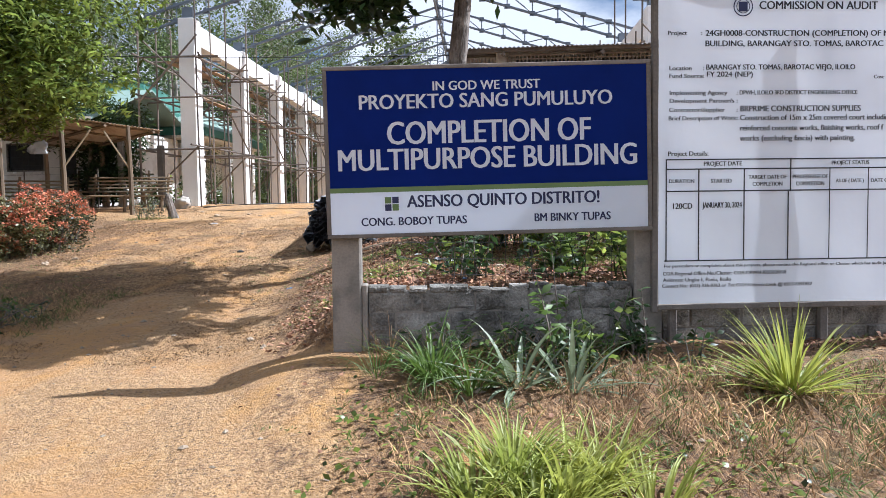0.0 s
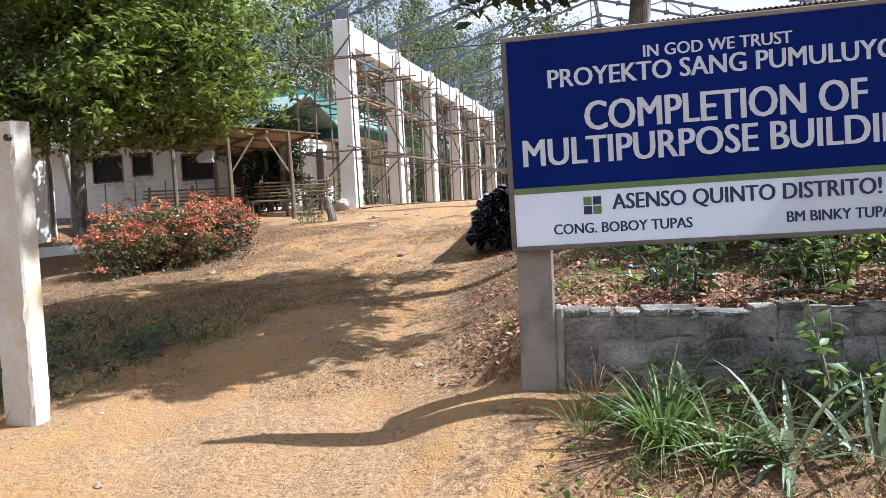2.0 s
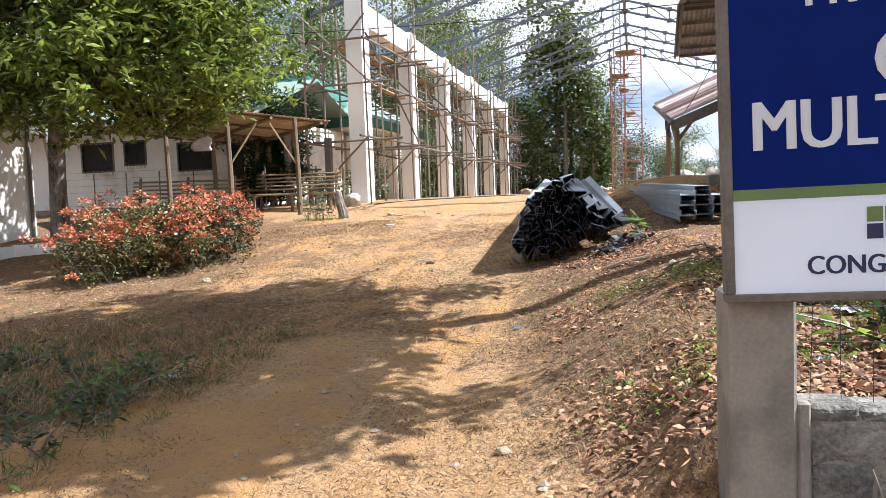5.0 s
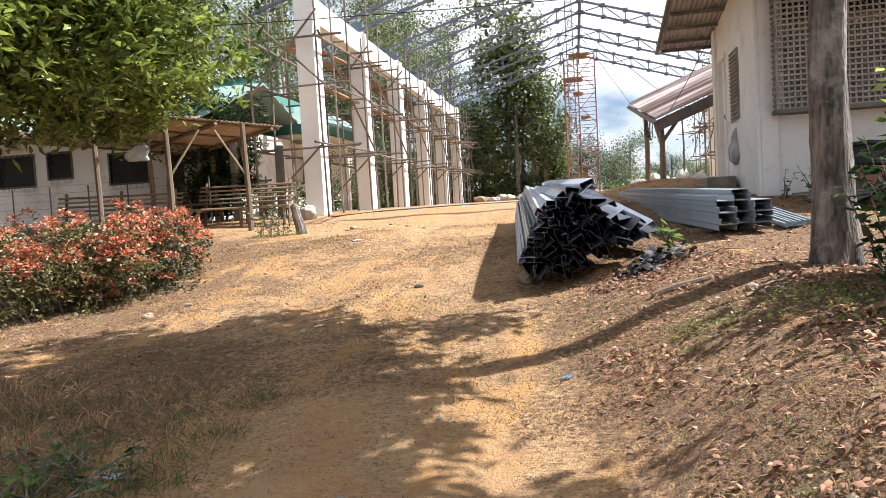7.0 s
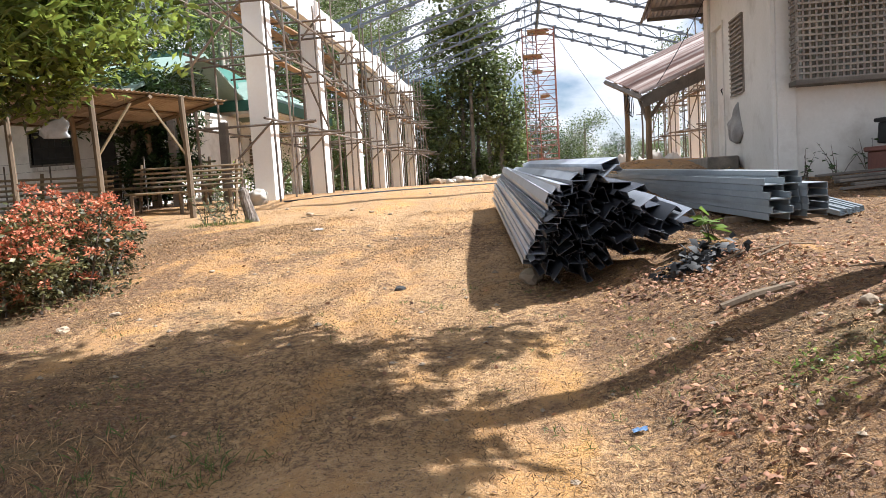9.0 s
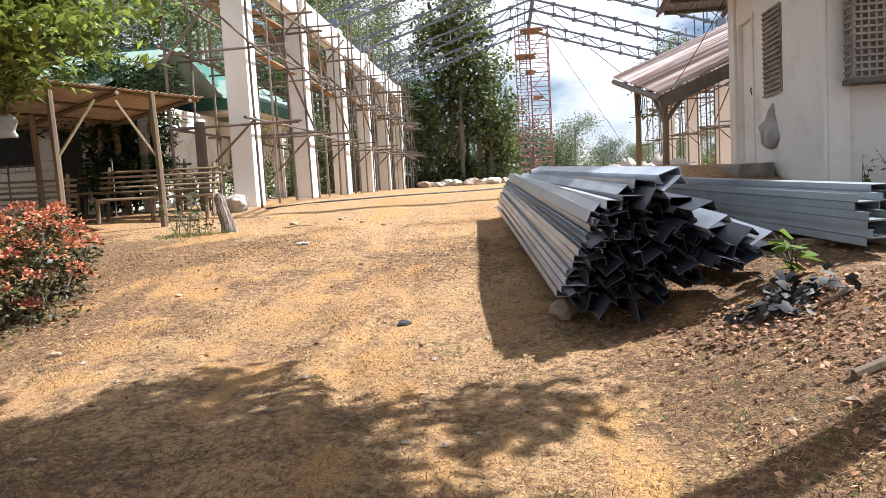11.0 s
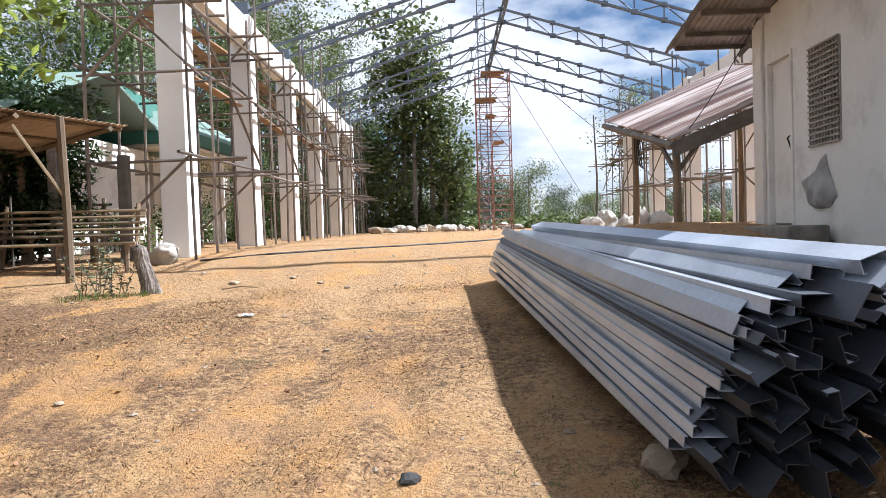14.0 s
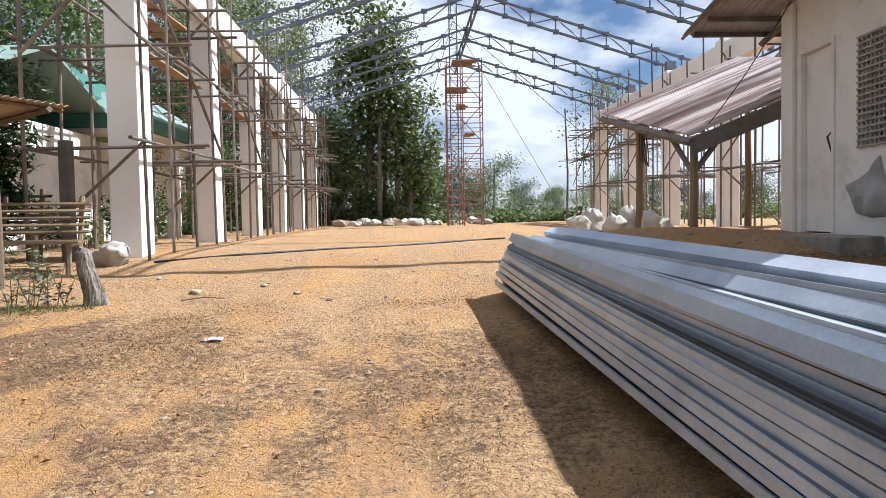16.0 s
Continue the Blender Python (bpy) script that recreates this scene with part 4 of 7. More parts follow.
# jumbled core, its near-black colour standing in for shade inside the channels
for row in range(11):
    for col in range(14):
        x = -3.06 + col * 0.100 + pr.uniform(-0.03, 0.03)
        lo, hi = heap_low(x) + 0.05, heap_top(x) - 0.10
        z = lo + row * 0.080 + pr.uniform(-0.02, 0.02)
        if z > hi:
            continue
        put_channel(x, z, pr.uniform(0, 2 * math.pi), 0.055, pr.uniform(0.11, 0.17), pr.uniform(-0.24, 0.20), pr.uniform(-0.3, 0.3), mat=M_PURLINSHADE)

stack = thing("purlin_stack", "neat stack of grey galvanised channel purlins on timber bearers", "steel purlins", at=(-1.0, 13.0, 1.4))
for c in range(3):
    count = (6, 7, 5)[c]
    for r in range(count):
        xn = -1.08 + c * 0.19 + pr.uniform(-0.012, 0.012)
        zn = 1.44 + r * 0.0575
        yn = 11.95 + (0.0, 0.14, 0.05)[c] + pr.uniform(-0.05, 0.05) - (0.22 if c == 0 and r < 4 else 0)
        part("purlin", channel((xn, yn, zn), (xn - 0.75, yn + 5.9, zn + 0.16), math.radians(90 if r % 2 else -90), 0.054, 0.175, 0.014), M_STACK, stack)
for y in (12.4, 14.8, 17.2):
    x = -0.85 - 0.125 * (y - 12)
    part("bearer", Build().bevelbox(x - 0.45, x + 0.4, y, y + 0.1, gz(x, y) - 0.12, 1.408 + 0.027 * (y - 12), 0.008), M_WOOD, stack)
for k in range(5):
    x = -0.42 + k * 0.075
    part("purlin", channel((x, 12.2 + 0.1 * k, gz(x, 12.2) + 0.06), (x - 0.25, 14.6, gz(x - 0.25, 14.6) + 0.08), math.radians(pr.uniform(70, 110)), 0.05, 0.07), M_STACK, stack)


def stone(name, x, y, r, mat, label, category, group, flat=0.6, seed=0, sink=0.25):
    sr = random.Random(seed)
    bm = bmesh.new()
    bmesh.ops.create_icosphere(bm, subdivisions=2, radius=1.0)
    off = Vector((sr.uniform(0, 50), sr.uniform(0, 50), sr.uniform(0, 50)))
    z = gz(x, y)
    st = (sr.uniform(0.8, 1.3), sr.uniform(0.8, 1.2))
    for v in bm.verts:
        k = 1 + 0.45 * noise.noise(v.co * 1.2 + off) + 0.15 * noise.noise(v.co * 3.1 + off)
        v.co = Vector((v.co.x * k * r * st[0], v.co.y * k * r * st[1], v.co.z * k * r * flat))
        v.co += Vector((x, y, z + r * flat * (1 - 2 * sink)))
    m2 = bpy.data.meshes.new(name)
    bm.to_mesh(m2)
    bm.free()
    m2.materials.append(mat)
    return tagged(part(name, m2, None), label, category, group)


stone("stone", -3.14, 12.32, 0.13, M_ROCK, "pale stone propping the end of the purlin heap", "stone", "", 0.7, 1)
stone("clod", -4.40, 12.30, 0.062, M_DARK, "dark lump of burnt wood on the track", "debris", "", 0.4, 2)

# ---- house beside the track ----
HX, HY0, HY1 = 0.02, 15.42, 19.02
hall = thing("white_hall", "whitewashed masonry hall with lattice windows and corrugated roof", "building", at=(2.5, 17, 1.7))


def wall_with_holes(bb, axis, fixed, thick, a0, a1, z0, z1, holes):
    """A wall along one axis with rectangular openings (a0, a1, z0, z1), as one closed skin."""
    ca = sorted({a0, a1, *[h for q in holes for h in q[:2]]})
    cz = sorted({z0, z1, *[h for q in holes for h in q[2:]]})
    ids = {}

    def vert(i, j, s):
        if (i, j, s) not in ids:
            ids[i, j, s] = len(bb.v)
            d = fixed + thick * s
            bb.v.append((d, ca[i], cz[j]) if axis == "y" else (ca[i], d, cz[j]))
        return ids[i, j, s]

    def solid(i, j):
        if not (0 <= i < len(ca) - 1 and 0 <= j < len(cz) - 1):
            return False
        am, zm = (ca[i] + ca[i + 1]) / 2, (cz[j] + cz[j + 1]) / 2
        return not any(q[0] < am < q[1] and q[2] < zm < q[3] for q in holes)

    def face(*vs):
        bb.f.append(tuple(vs))
        bb.mi.append(0)
    for i in range(len(ca) - 1):
        for j in range(len(cz) - 1):
            if not solid(i, j):
                continue
            for s in (0, 1):
                face(vert(i, j, s), vert(i + 1, j, s), vert(i + 1, j + 1, s), vert(i, j + 1, s))
            for di, dj, p, q in ((-1, 0, (i, j), (i, j + 1)), (1, 0, (i + 1, j), (i + 1, j + 1)), (0, -1, (i, j), (i + 1, j)), (0, 1, (i, j + 1), (i + 1, j + 1))):
                if not solid(i + di, j + dj):
                    face(vert(*p, 0), vert(*q, 0), vert(*q, 1), vert(*p, 1))
    return bb


part("side_wall", wall_with_holes(Build(), "y", HX, 0.16, HY0, HY1, 1.3, 4.86, [(16.80, 17.49, 2.99, 4.10), (17.97, 18.67, 2.06, 4.22)]), M_WHITE, hall)
part("front_wall", wall_with_holes(Build(), "x", HY0, 0.16, HX + 0.16, 6.0, 1.3, 4.8, [(0.35, 5.6, 2.95, 4.7)]), M_WHITE, hall)
part("rear_wall", Build().box(HX + 0.16, 6.0, HY1 - 0.16, HY1, 1.3, 4.74), M_WHITE, hall)
part("far_wall", Build().box(5.84, 6.0, HY0 + 0.16, HY1 - 0.16, 1.3, 4.74), M_WHITE, hall)
part("inner_floor", Build().box(HX + 0.16, 5.84, HY0 + 0.16, HY1 - 0.16, 1.6, 1.95), M_CONC, hall)
part("corner_pilaster", Build().bevelbox(HX - 0.055, HX - 0.002, HY0 - 0.06, 16.28, 1.3, 4.84, 0.008), M_WHITE, hall)
part("corner_pilaster", Build().bevelbox(HX - 0.0, HX + 0.24, HY0 - 0.062, HY0 - 0.002, 1.3, 4.84, 0.008), M_WHITE, hall)
part("rear_pilaster", Build().bevelbox(HX - 0.05, HX - 0.002, 18.78, HY1 + 0.05, 1.3, 4.84, 0.008), M_WHITE, hall)
dr = part("door", Build().bevelbox(HX + 0.05, HX + 0.09, 17.995, 18.645, 2.08, 4.19, 0.006), M_WHITE, hall, "plain white flush door")
part("door_frame", Build().box(HX - 0.02, HX + 0.12, 17.94, 17.993, 2.06, 4.25).box(HX - 0.02, HX + 0.12, 18.647, 18.70, 2.06, 4.25).box(HX - 0.02, HX + 0.12, 17.993, 18.647, 4.192, 4.25), M_WHITE, hall)
part("door_handle", Build().tube([(HX + 0.05, 18.02, 3.25), (HX - 0.03, 18.05, 3.15), (HX + 0.05, 18.10, 2.98)], 0.012, 6), M_IRON, hall, "dark bent metal handle")


def lattice(bb, axis, fixed, a0, a1, z0, z1, step_a, step_z, w):
    n = int(round((a1 - a0) / step_a))
    for k in range(n + 1):
        a = a0 + (a1 - a0) * k / n
        if axis == "y":
            bb.box(fixed, fixed + 0.018, a - w / 2, a + w / 2, z0, z1)
        else:
            bb.box(a - w / 2, a + w / 2, fixed, fixed + 0.018, z0, z1)
    n = int(round((z1 - z0) / step_z))
    for k in range(n + 1):
        z = z0 + (z1 - z0) * k / n
        if axis == "y":
            bb.box(fixed - 0.02, fixed - 0.001, a0, a1, z - w / 2, z + w / 2)
        else:
            bb.box(a0, a1, fixed - 0.02, fixed - 0.001, z - w / 2, z + w / 2)
    return bb


part("window_lattice", lattice(Build(), "y", HX - 0.012, 16.79, 17.50, 2.98, 4.11, 0.074, 0.068, 0.022), M_LATTICE, hall, "grey slatted wooden lattice")
part("front_lattice", lattice(Build(), "x", HY0 - 0.30, 0.2, 5.7, 2.9, 4.66, 0.078, 0.078, 0.024), M_LATTICE, hall, "grey slatted wooden lattice screen")
part("front_lattice", lattice(Build(), "y", 0.2, HY0 - 0.29, HY0 - 0.07, 2.9, 4.66, 0.078, 0.078, 0.024), M_LATTICE, hall, "grey slatted wooden lattice screen")
part("lattice_sill", Build().box(0.17, 5.74, HY0 - 0.34, HY0 - 0.003, 2.84, 2.895), M_GREYWOOD, hall)
part("door_step", Build().bevelbox(-0.5, HX - 0.06, 16.95, 18.5, 1.7, 2.06, 0.015), M_CONC, hall, "dark concrete door step")


def corrugated(bb, p, along, down, length, run, pitch=0.085, amp=0.017, thick=0.004):
    """A corrugated sheet: ridges run along 'down'; waves follow 'along'."""
    along, down = Vector(along).normalized(), Vector(down).normalized()
    up = along.cross(down)
    if up.z < 0:
        up = -up
    n = int(length / pitch) * 4
    base = len(bb.v)
    for k in range(n + 1):
        s = length * k / n
        w = amp * math.sin(2 * math.pi * s / pitch)
        for q in (0, 1):
            for o in (0, thick):
                bb.v.append(tuple(Vector(p) + along * s + down * (run * q) + up * (w + o)))
    for k in range(n):
        a = base + 4 * k
        for f in ((a + 1, a + 3, a + 7, a + 5), (a, a + 4, a + 6, a + 2), (a, a + 1, a + 5, a + 4), (a + 2, a + 6, a + 7, a + 3)):
            bb.f.append(f)
            bb.mi.append(0)
    return bb


RIDGE_Y, RIDGE_Z = 17.0, 5.17
for y0, z0, mat in ((14.45, 4.68, M_CORR), (19.92, 4.75, M_CORR)):
    dn = Vector((0, y0 - RIDGE_Y, z0 - RIDGE_Z))
    part("roof", corrugated(Build(), (-0.98, RIDGE_Y, RIDGE_Z), (1, 0, 0), dn, 7.64, dn.length), mat, hall, "rusty corrugated sheet roof")
    for s in (0.06, 0.3, 0.54, 0.78, 0.95):
        p = Vector((-0.88, RIDGE_Y, RIDGE_Z - 0.05)) + dn * s
        part("batten", Build().box(p.x, p.x + 7.5, p.y - 0.03, p.y + 0.03, p.z - 0.03, p.z + 0.03), M_GREYWOOD, hall)
    for x in (0.12, 2.0, 4.0, 5.9):
        part("rafter", Build().tube([(x, RIDGE_Y, RIDGE_Z - 0.12), (x, y0, z0 - 0.12)], 0.05, 4), M_GREYWOOD, hall)
part("roof_bargeboard", Build().tube([(-0.97, 19.92, 4.71), (-0.97, RIDGE_Y, RIDGE_Z - 0.03), (-0.97, 14.45, 4.65)], 0.028, 4), M_GREYWOOD, hall)
gbl = Build().add([(HX, HY0, 4.86), (HX, HY1, 4.86), (HX, HY1, 4.76), (HX, RIDGE_Y, 5.10), (HX, HY0, 4.79), (HX + 0.16, HY0, 4.86), (HX + 0.16, HY1, 4.86), (HX + 0.16, RIDGE_Y, 5.10)], [(0, 1, 3), (5, 7, 6), (0, 3, 7, 5), (1, 6, 7, 3)])
part("gable", gbl, M_WHITE, hall)


def sack(name, m, mat, label, size=(0.34, 0.24, 0.5), seed=0, group="", category="sack"):
    """A filled woven sack: pillow-like body with creases and a gathered neck."""
    sr = random.Random(seed)
    off = Vector((sr.uniform(0, 40), sr.uniform(0, 40), 0))
    bb = Build()
    rows, cols = 15, 22
    for j in range(rows + 1):
        t = j / rows
        r = (0.92 + 0.16 * math.sin(math.pi * min(t * 1.2, 1.0))) * (1 if t < 0.78 else 1 - (t - 0.78) * 2.0)
        r = max(r, 0.16)
        for i in range(cols):
            w = 2 * math.pi * i / cols
            cx, cy = math.copysign(abs(math.cos(w)) ** 0.7, math.cos(w)), math.copysign(abs(math.sin(w)) ** 0.7, math.sin(w))
            k = 1 + 0.42 * noise.noise(Vector((cx * 1.3, cy * 1.3, t * 2.2)) + off) + 0.24 * noise.noise(Vector((cx * 3.2, cy * 3.2, t * 5)) + off)
            p = m @ Vector((cx * r * k * size[0] / 2, cy * r * k * size[1] / 2, t * size[2] * (1 + 0.3 * t * noise.noise(Vector((cx * 1.6, cy * 1.6, 3)) + off))))
            bb.v.append(tuple(p))
    for j in range(rows):
        for i in range(cols):
            bb.f.append((j * cols + i, j * cols + (i + 1) % cols, (j + 1) * cols + (i + 1) % cols, (j + 1) * cols + i))
    bb.f.append(tuple(reversed(range(cols))))
    bb.f.append(tuple(range(rows * cols, rows * cols + cols)))
    bb.mi = [0] * len(bb.f)
    return solo(name, bb, mat, label, category, group, smooth=True)


hs = Build()
outline = [(-0.10, 0.32), (0.0, 0.20), (0.16, 0.11), (0.35, 0.05), (0.27, -0.10), (0.17, -0.26), (0.0, -0.30), (-0.15, -0.29), (-0.28, -0.16), (-0.20, 0.03), (-0.14, 0.16)]
rings, per = 9, 4
edge = [tuple(Vector(outline[k]).lerp(Vector(outline[(k + 1) % len(outline)]), t / per)) for k in range(len(outline)) for t in range(per)]
for k in range(rings + 1):
    r = 1 - k / rings
    for a, c in edge:
        py, pz = 0.06 + (a - 0.06) * r, -0.06 + (c + 0.06) * r
        bulge = 0.012 + 0.10 * (1 - r * r) ** 0.6 * (0.75 - 0.7 * pz) * (1 + 0.5 * noise.noise(Vector((py * 9, pz * 5, 2.0)))) + 0.03 * (1 - r) * math.sin(26 * (py + 0.6 * pz))
        hs.v.append((HX - 0.004 - max(bulge, 0.01), 17.26 + 1.3 * py, 2.54 + pz))
ne = len(edge)
for k in range(rings):
    for q in range(ne):
        hs.f.append((k * ne + q, k * ne + (q + 1) % ne, (k + 1) * ne + (q + 1) % ne, (k + 1) * ne + q))
hs.f.append(tuple(range(rings * ne, rings * ne + ne)))
base_n = len(hs.v)
for a, c in edge:
    hs.v.append((HX - 0.003, 17.26 + 1.3 * a, 2.54 + c))
for q in range(ne):
    hs.f.append((base_n + q, base_n + (q + 1) % ne, (q + 1) % ne, q))
hs.mi = [0] * len(hs.f)
solo("hanging_sack", hs, M_DUSTSACK, "dusty grey empty sack hanging by one corner on the white wall", "sack", smooth=True)

# ---- lean-to behind the hall ----
lean = thing("lean_to", "timber lean-to with pale rusty corrugated roof and forked posts", "shelter", at=(0, 21, 2.05))
PB, PA = Vector((-1.07, 19.35, 3.33)), Vector((-1.42, 22.6, 4.08))
PC = PB + Vector((2.4, 0.0, 0.95))
along = (PA - PB)
down = (PC - PB)
part("roof", corrugated(Build(), PB, along, down, along.length, down.length), M_CORRPALE, lean, "pale rust-streaked corrugated sheet")
part("fascia", Build().tube([PB - Vector((0, 0, 0.09)), PA - Vector((0, 0, 0.09))], 0.055, 4), M_GREYWOOD, lean)
part("fascia", Build().add([tuple(p) for p in (PB - Vector((0, 0, 0.26)), PC - Vector((0, 0, 0.26)), PC - Vector((0, 0, 0.03)), PB - Vector((0, 0, 0.03)), PB + Vector((0, 0.04, -0.26)), PC + Vector((0, 0.04, -0.26)), PC + Vector((0, 0.04, -0.03)), PB + Vector((0, 0.04, -0.03)))], [(0, 1, 2, 3), (7, 6, 5, 4), (0, 4, 5, 1), (3, 2, 6, 7), (0, 3, 7, 4), (1, 5, 6, 2)]), M_GREYWOOD, lean)
for s in (0.25, 0.5, 0.75):
    part("purlin", Build().tube([PB + along * s - Vector((0, 0, 0.06)), PB + along * s + down - Vector((0, 0, 0.06))], 0.035, 4), M_GREYWOOD, lean)
for x, y, top in ((-0.97, 19.55, 3.3), (-1.12, 21.5, 3.76), (0.95, 22.2, 4.5)):
    g = gz(x, y)
    part("post", Build().tube([(x, y, g - 0.2), (x + 0.015, y, g + 0.8), (x, y, top)], [0.06, 0.055, 0.05], 7), M_WOOD, lean)
part("brace", Build().tube([(-0.97, 19.55, 2.85), (-0.55, 19.5, 3.42)], 0.04, 6), M_GREYWOOD, lean)
part("brace", Build().tube([(-0.97, 19.55, 2.85), (-1.06, 20.3, 3.5)], 0.04, 6), M_GREYWOOD, lean)
coil = Build()
for k in range(4):
    pts = []
    for s in range(17):
        w = 2 * math.pi * s / 16
        pts.append((-1.12 + 0.03 * k + 0.14 * math.sin(w) * 0.4, 21.4 + 0.16 * math.sin(w + k * 0.3), 3.42 + (0.26 + 0.03 * k) * math.cos(w)))
    coil.tube(pts, 0.009, 5)
solo("cable_coil", coil, M_CABLE, "coil of black cable hung on a lean-to post", "cable")

# sacks by the lean-to and rubble at the court's end
kr = random.Random(21)
for k, (x, y, r) in enumerate(((-1.0, 26.6, 0.1), (-0.55, 27.1, -0.2), (-0.15, 26.8, 0.2), (0.3, 27.2, 0.0), (0.75, 27.0, -0.1), (1.15, 27.3, 0.15), (-0.35, 27.8, 0.3))):
    h = kr.uniform(0.5, 0.85)
    sack("cement_sack", Matrix.Translation((x, y, gz(x, y) - 0.02)) @ Matrix.Rotation(r * 3, 4, "Z") @ Matrix.Rotation(kr.uniform(-0.35, 0.35), 4, "X"), M_SACK, "full pale woven sack standing on the ground", (0.46, 0.36, h * 0.8), k, "sacks by the lean-to")
for k in range(34):
    x = kr.choice((kr.uniform(-8.5, -5.0), kr.uniform(-5.0, -1.0)))
    y = kr.uniform(43.5, 47.0)
    stone("rubble", x, y, kr.uniform(0.12, 0.34), M_SACK if k % 3 else M_ROCK, "pale lump of rubble at the edge of the court", "rubble", "rubble heap", 0.7, 100 + k, 0.2)

# ---- roofed bench shed ----
shed = thing("bench_shed", "open timber shed with a mono-pitch corrugated roof", "shed", at=(-11.5, 19.5, 1.55))
ST, SA, SB = Vector((-9.06, 19.5, 3.83)), Vector((-12.2, 17.0, 4.2)), Vector((-12.4, 21.5, 3.56))
part("roof", corrugated(Build(), ST, SA - ST, SB - ST, (SA - ST).length, (SB - ST).length), M_SHED, shed, "dusty tan corrugated sheet roof")
e1, e2 = SA - ST, SB - ST
for s in (0.06, 0.36, 0.66, 0.96):
    part("rafter", Build().tube([ST + e1 * s - Vector((0, 0, 0.075)), ST + e1 * s + e2 * 0.97 - Vector((0, 0, 0.075))], 0.045, 4), M_WOOD, shed)
for s in (0.04, 0.35, 0.66, 0.96):
    part("batten", Build().tube([ST + e2 * s - Vector((0, 0, 0.035)), ST + e2 * s + e1 - Vector((0, 0, 0.035))], 0.028, 4), M_WOOD, shed)
for x, y, r in ((-9.65, 18.72, 0.06), (-10.98, 17.92, 0.06), (-12.1, 17.15, 0.055), (-11.6, 20.9, 0.07), (-12.5, 19.6, 0.06)):
    d = Vector((x, y, 0)) - ST
    det = e1.x * e2.y - e1.y * e2.x
    sa, sb2 = (d.x * e2.y - d.y * e2.x) / det, (e1.x * d.y - e1.y * d.x) / det
    top = ST.z + sa * e1.z + sb2 * e2.z - 0.08
    g = gz(x, y)
    part("post", Build().tube([(x + 0.05, y, g - 0.2), (x + 0.03, y + 0.02, g + 1.0), (x, y, top)], [r * 1.1, r, r * 0.9], 7), M_WOOD, shed)
for (ax, ay, az), (bx, by, bz) in (((-9.63, 18.72, 2.75), (-10.1, 18.35, 3.72)), ((-10.96, 17.92, 2.75), (-10.4, 18.25, 3.75)), ((-9.63, 18.75, 2.8), (-10.2, 19.6, 3.6))):
    part("brace", Build().tube([(ax, ay, az), (bx, by, bz)], 0.025, 5), M_BAMBOO, shed)


def bench(x0, y0, x1, y1, name="slatted_bench"):
    """Bamboo-slat bench with a leaning slat back, from one end to the other, back to the far side."""
    a, c = Vector((x0, y0, 0)), Vector((x1, y1, 0))
    d = (c - a).normalized()
    n = Vector((-d.y, d.x, 0))
    if n.y < 0:
        n = -n
    g = gz((x0 + x1) / 2, (y0 + y1) / 2)
    t = thing(name, "weathered bamboo-slat bench with a leaning slatted back", "bench", "benches round the shed", (x0, y0, g))
    for k in range(5):
        o = n * (0.09 * k)
        part("seat_slat", Build().tube([a + o + Vector((0, 0, g + 0.45)), c + o + Vector((0, 0, g + 0.44))], 0.028, 6), M_BAMBOO, t)
    for k in range(5):
        o = n * (0.44 + 0.045 * k)
        part("back_slat", Build().tube([a + o + Vector((0, 0, g + 0.58 + 0.10 * k)), c + o + Vector((0, 0, g + 0.57 + 0.10 * k))], 0.026, 6), M_BAMBOO, t)
    L = (c - a).length
    for s in (0.06, 0.5, 0.94):
        p = a + d * L * s
        part("leg", Build().tube([p + Vector((0, 0, g - 0.1)), p + Vector((0, 0, g + 0.44))], 0.04, 6), M_WOOD, t)
        part("back_leg", Build().tube([p + n * 0.36 + Vector((0, 0, g - 0.1)), p + n * 0.68 + Vector((0, 0, g + 1.08))], 0.035, 6), M_WOOD, t)
        part("seat_bearer", Build().tube([p + Vector((0, 0, g + 0.40)), p + n * 0.42 + Vector((0, 0, g + 0.40))], 0.03, 6), M_WOOD, t)
    return t


bench(-11.5, 19.6, -9.2, 19.9)
bench(-13.6, 17.6, -11.2, 18.6)
bench(-12.4, 20.4, -10.2, 20.9)

# ---- houses on the yard side ----
def plain_window(parent, x0, x1, z0, z1, y, bars=6):
    w = part("window", Build().box(x0, x1, y + 0.06, y + 0.08, z0, z1), M_DARK, parent, "dark jalousie window with iron grille")
    part("window_frame", Build().box(x0 - 0.05, x0, y - 0.02, y + 0.08, z0 - 0.05, z1 + 0.05).box(x1, x1 + 0.05, y - 0.02, y + 0.08, z0 - 0.05, z1 + 0.05).box(x0, x1, y - 0.02, y + 0.08, z1, z1 + 0.05).box(x0, x1, y - 0.02, y + 0.08, z0 - 0.05, z0), M_GREYWOOD, w)
    for k in range(bars):
        x = x0 + (x1 - x0) * (k + 0.5) / bars
        part("grille_bar", Build().tube([(x, y - 0.03, z0 - 0.04), (x, y - 0.03, z1 + 0.04)], 0.009, 5), M_IRON, w)
    for k in range(3):
        z = z0 + (z1 - z0) * (k + 0.5) / 3
        part("grille_bar", Build().tube([(x0 - 0.02, y - 0.035, z), (x1 + 0.02, y - 0.035, z)], 0.009, 5), M_IRON, w)
    for k in range(7):
        a = x0 + (x1 - x0) * k / 7
        part("sill_block", Build().bevelbox(a + 0.01, a + (x1 - x0) / 7 - 0.01, y - 0.06, y - 0.004, z0 - 0.14, z0 - 0.055, 0.008), M_WHITE, w)


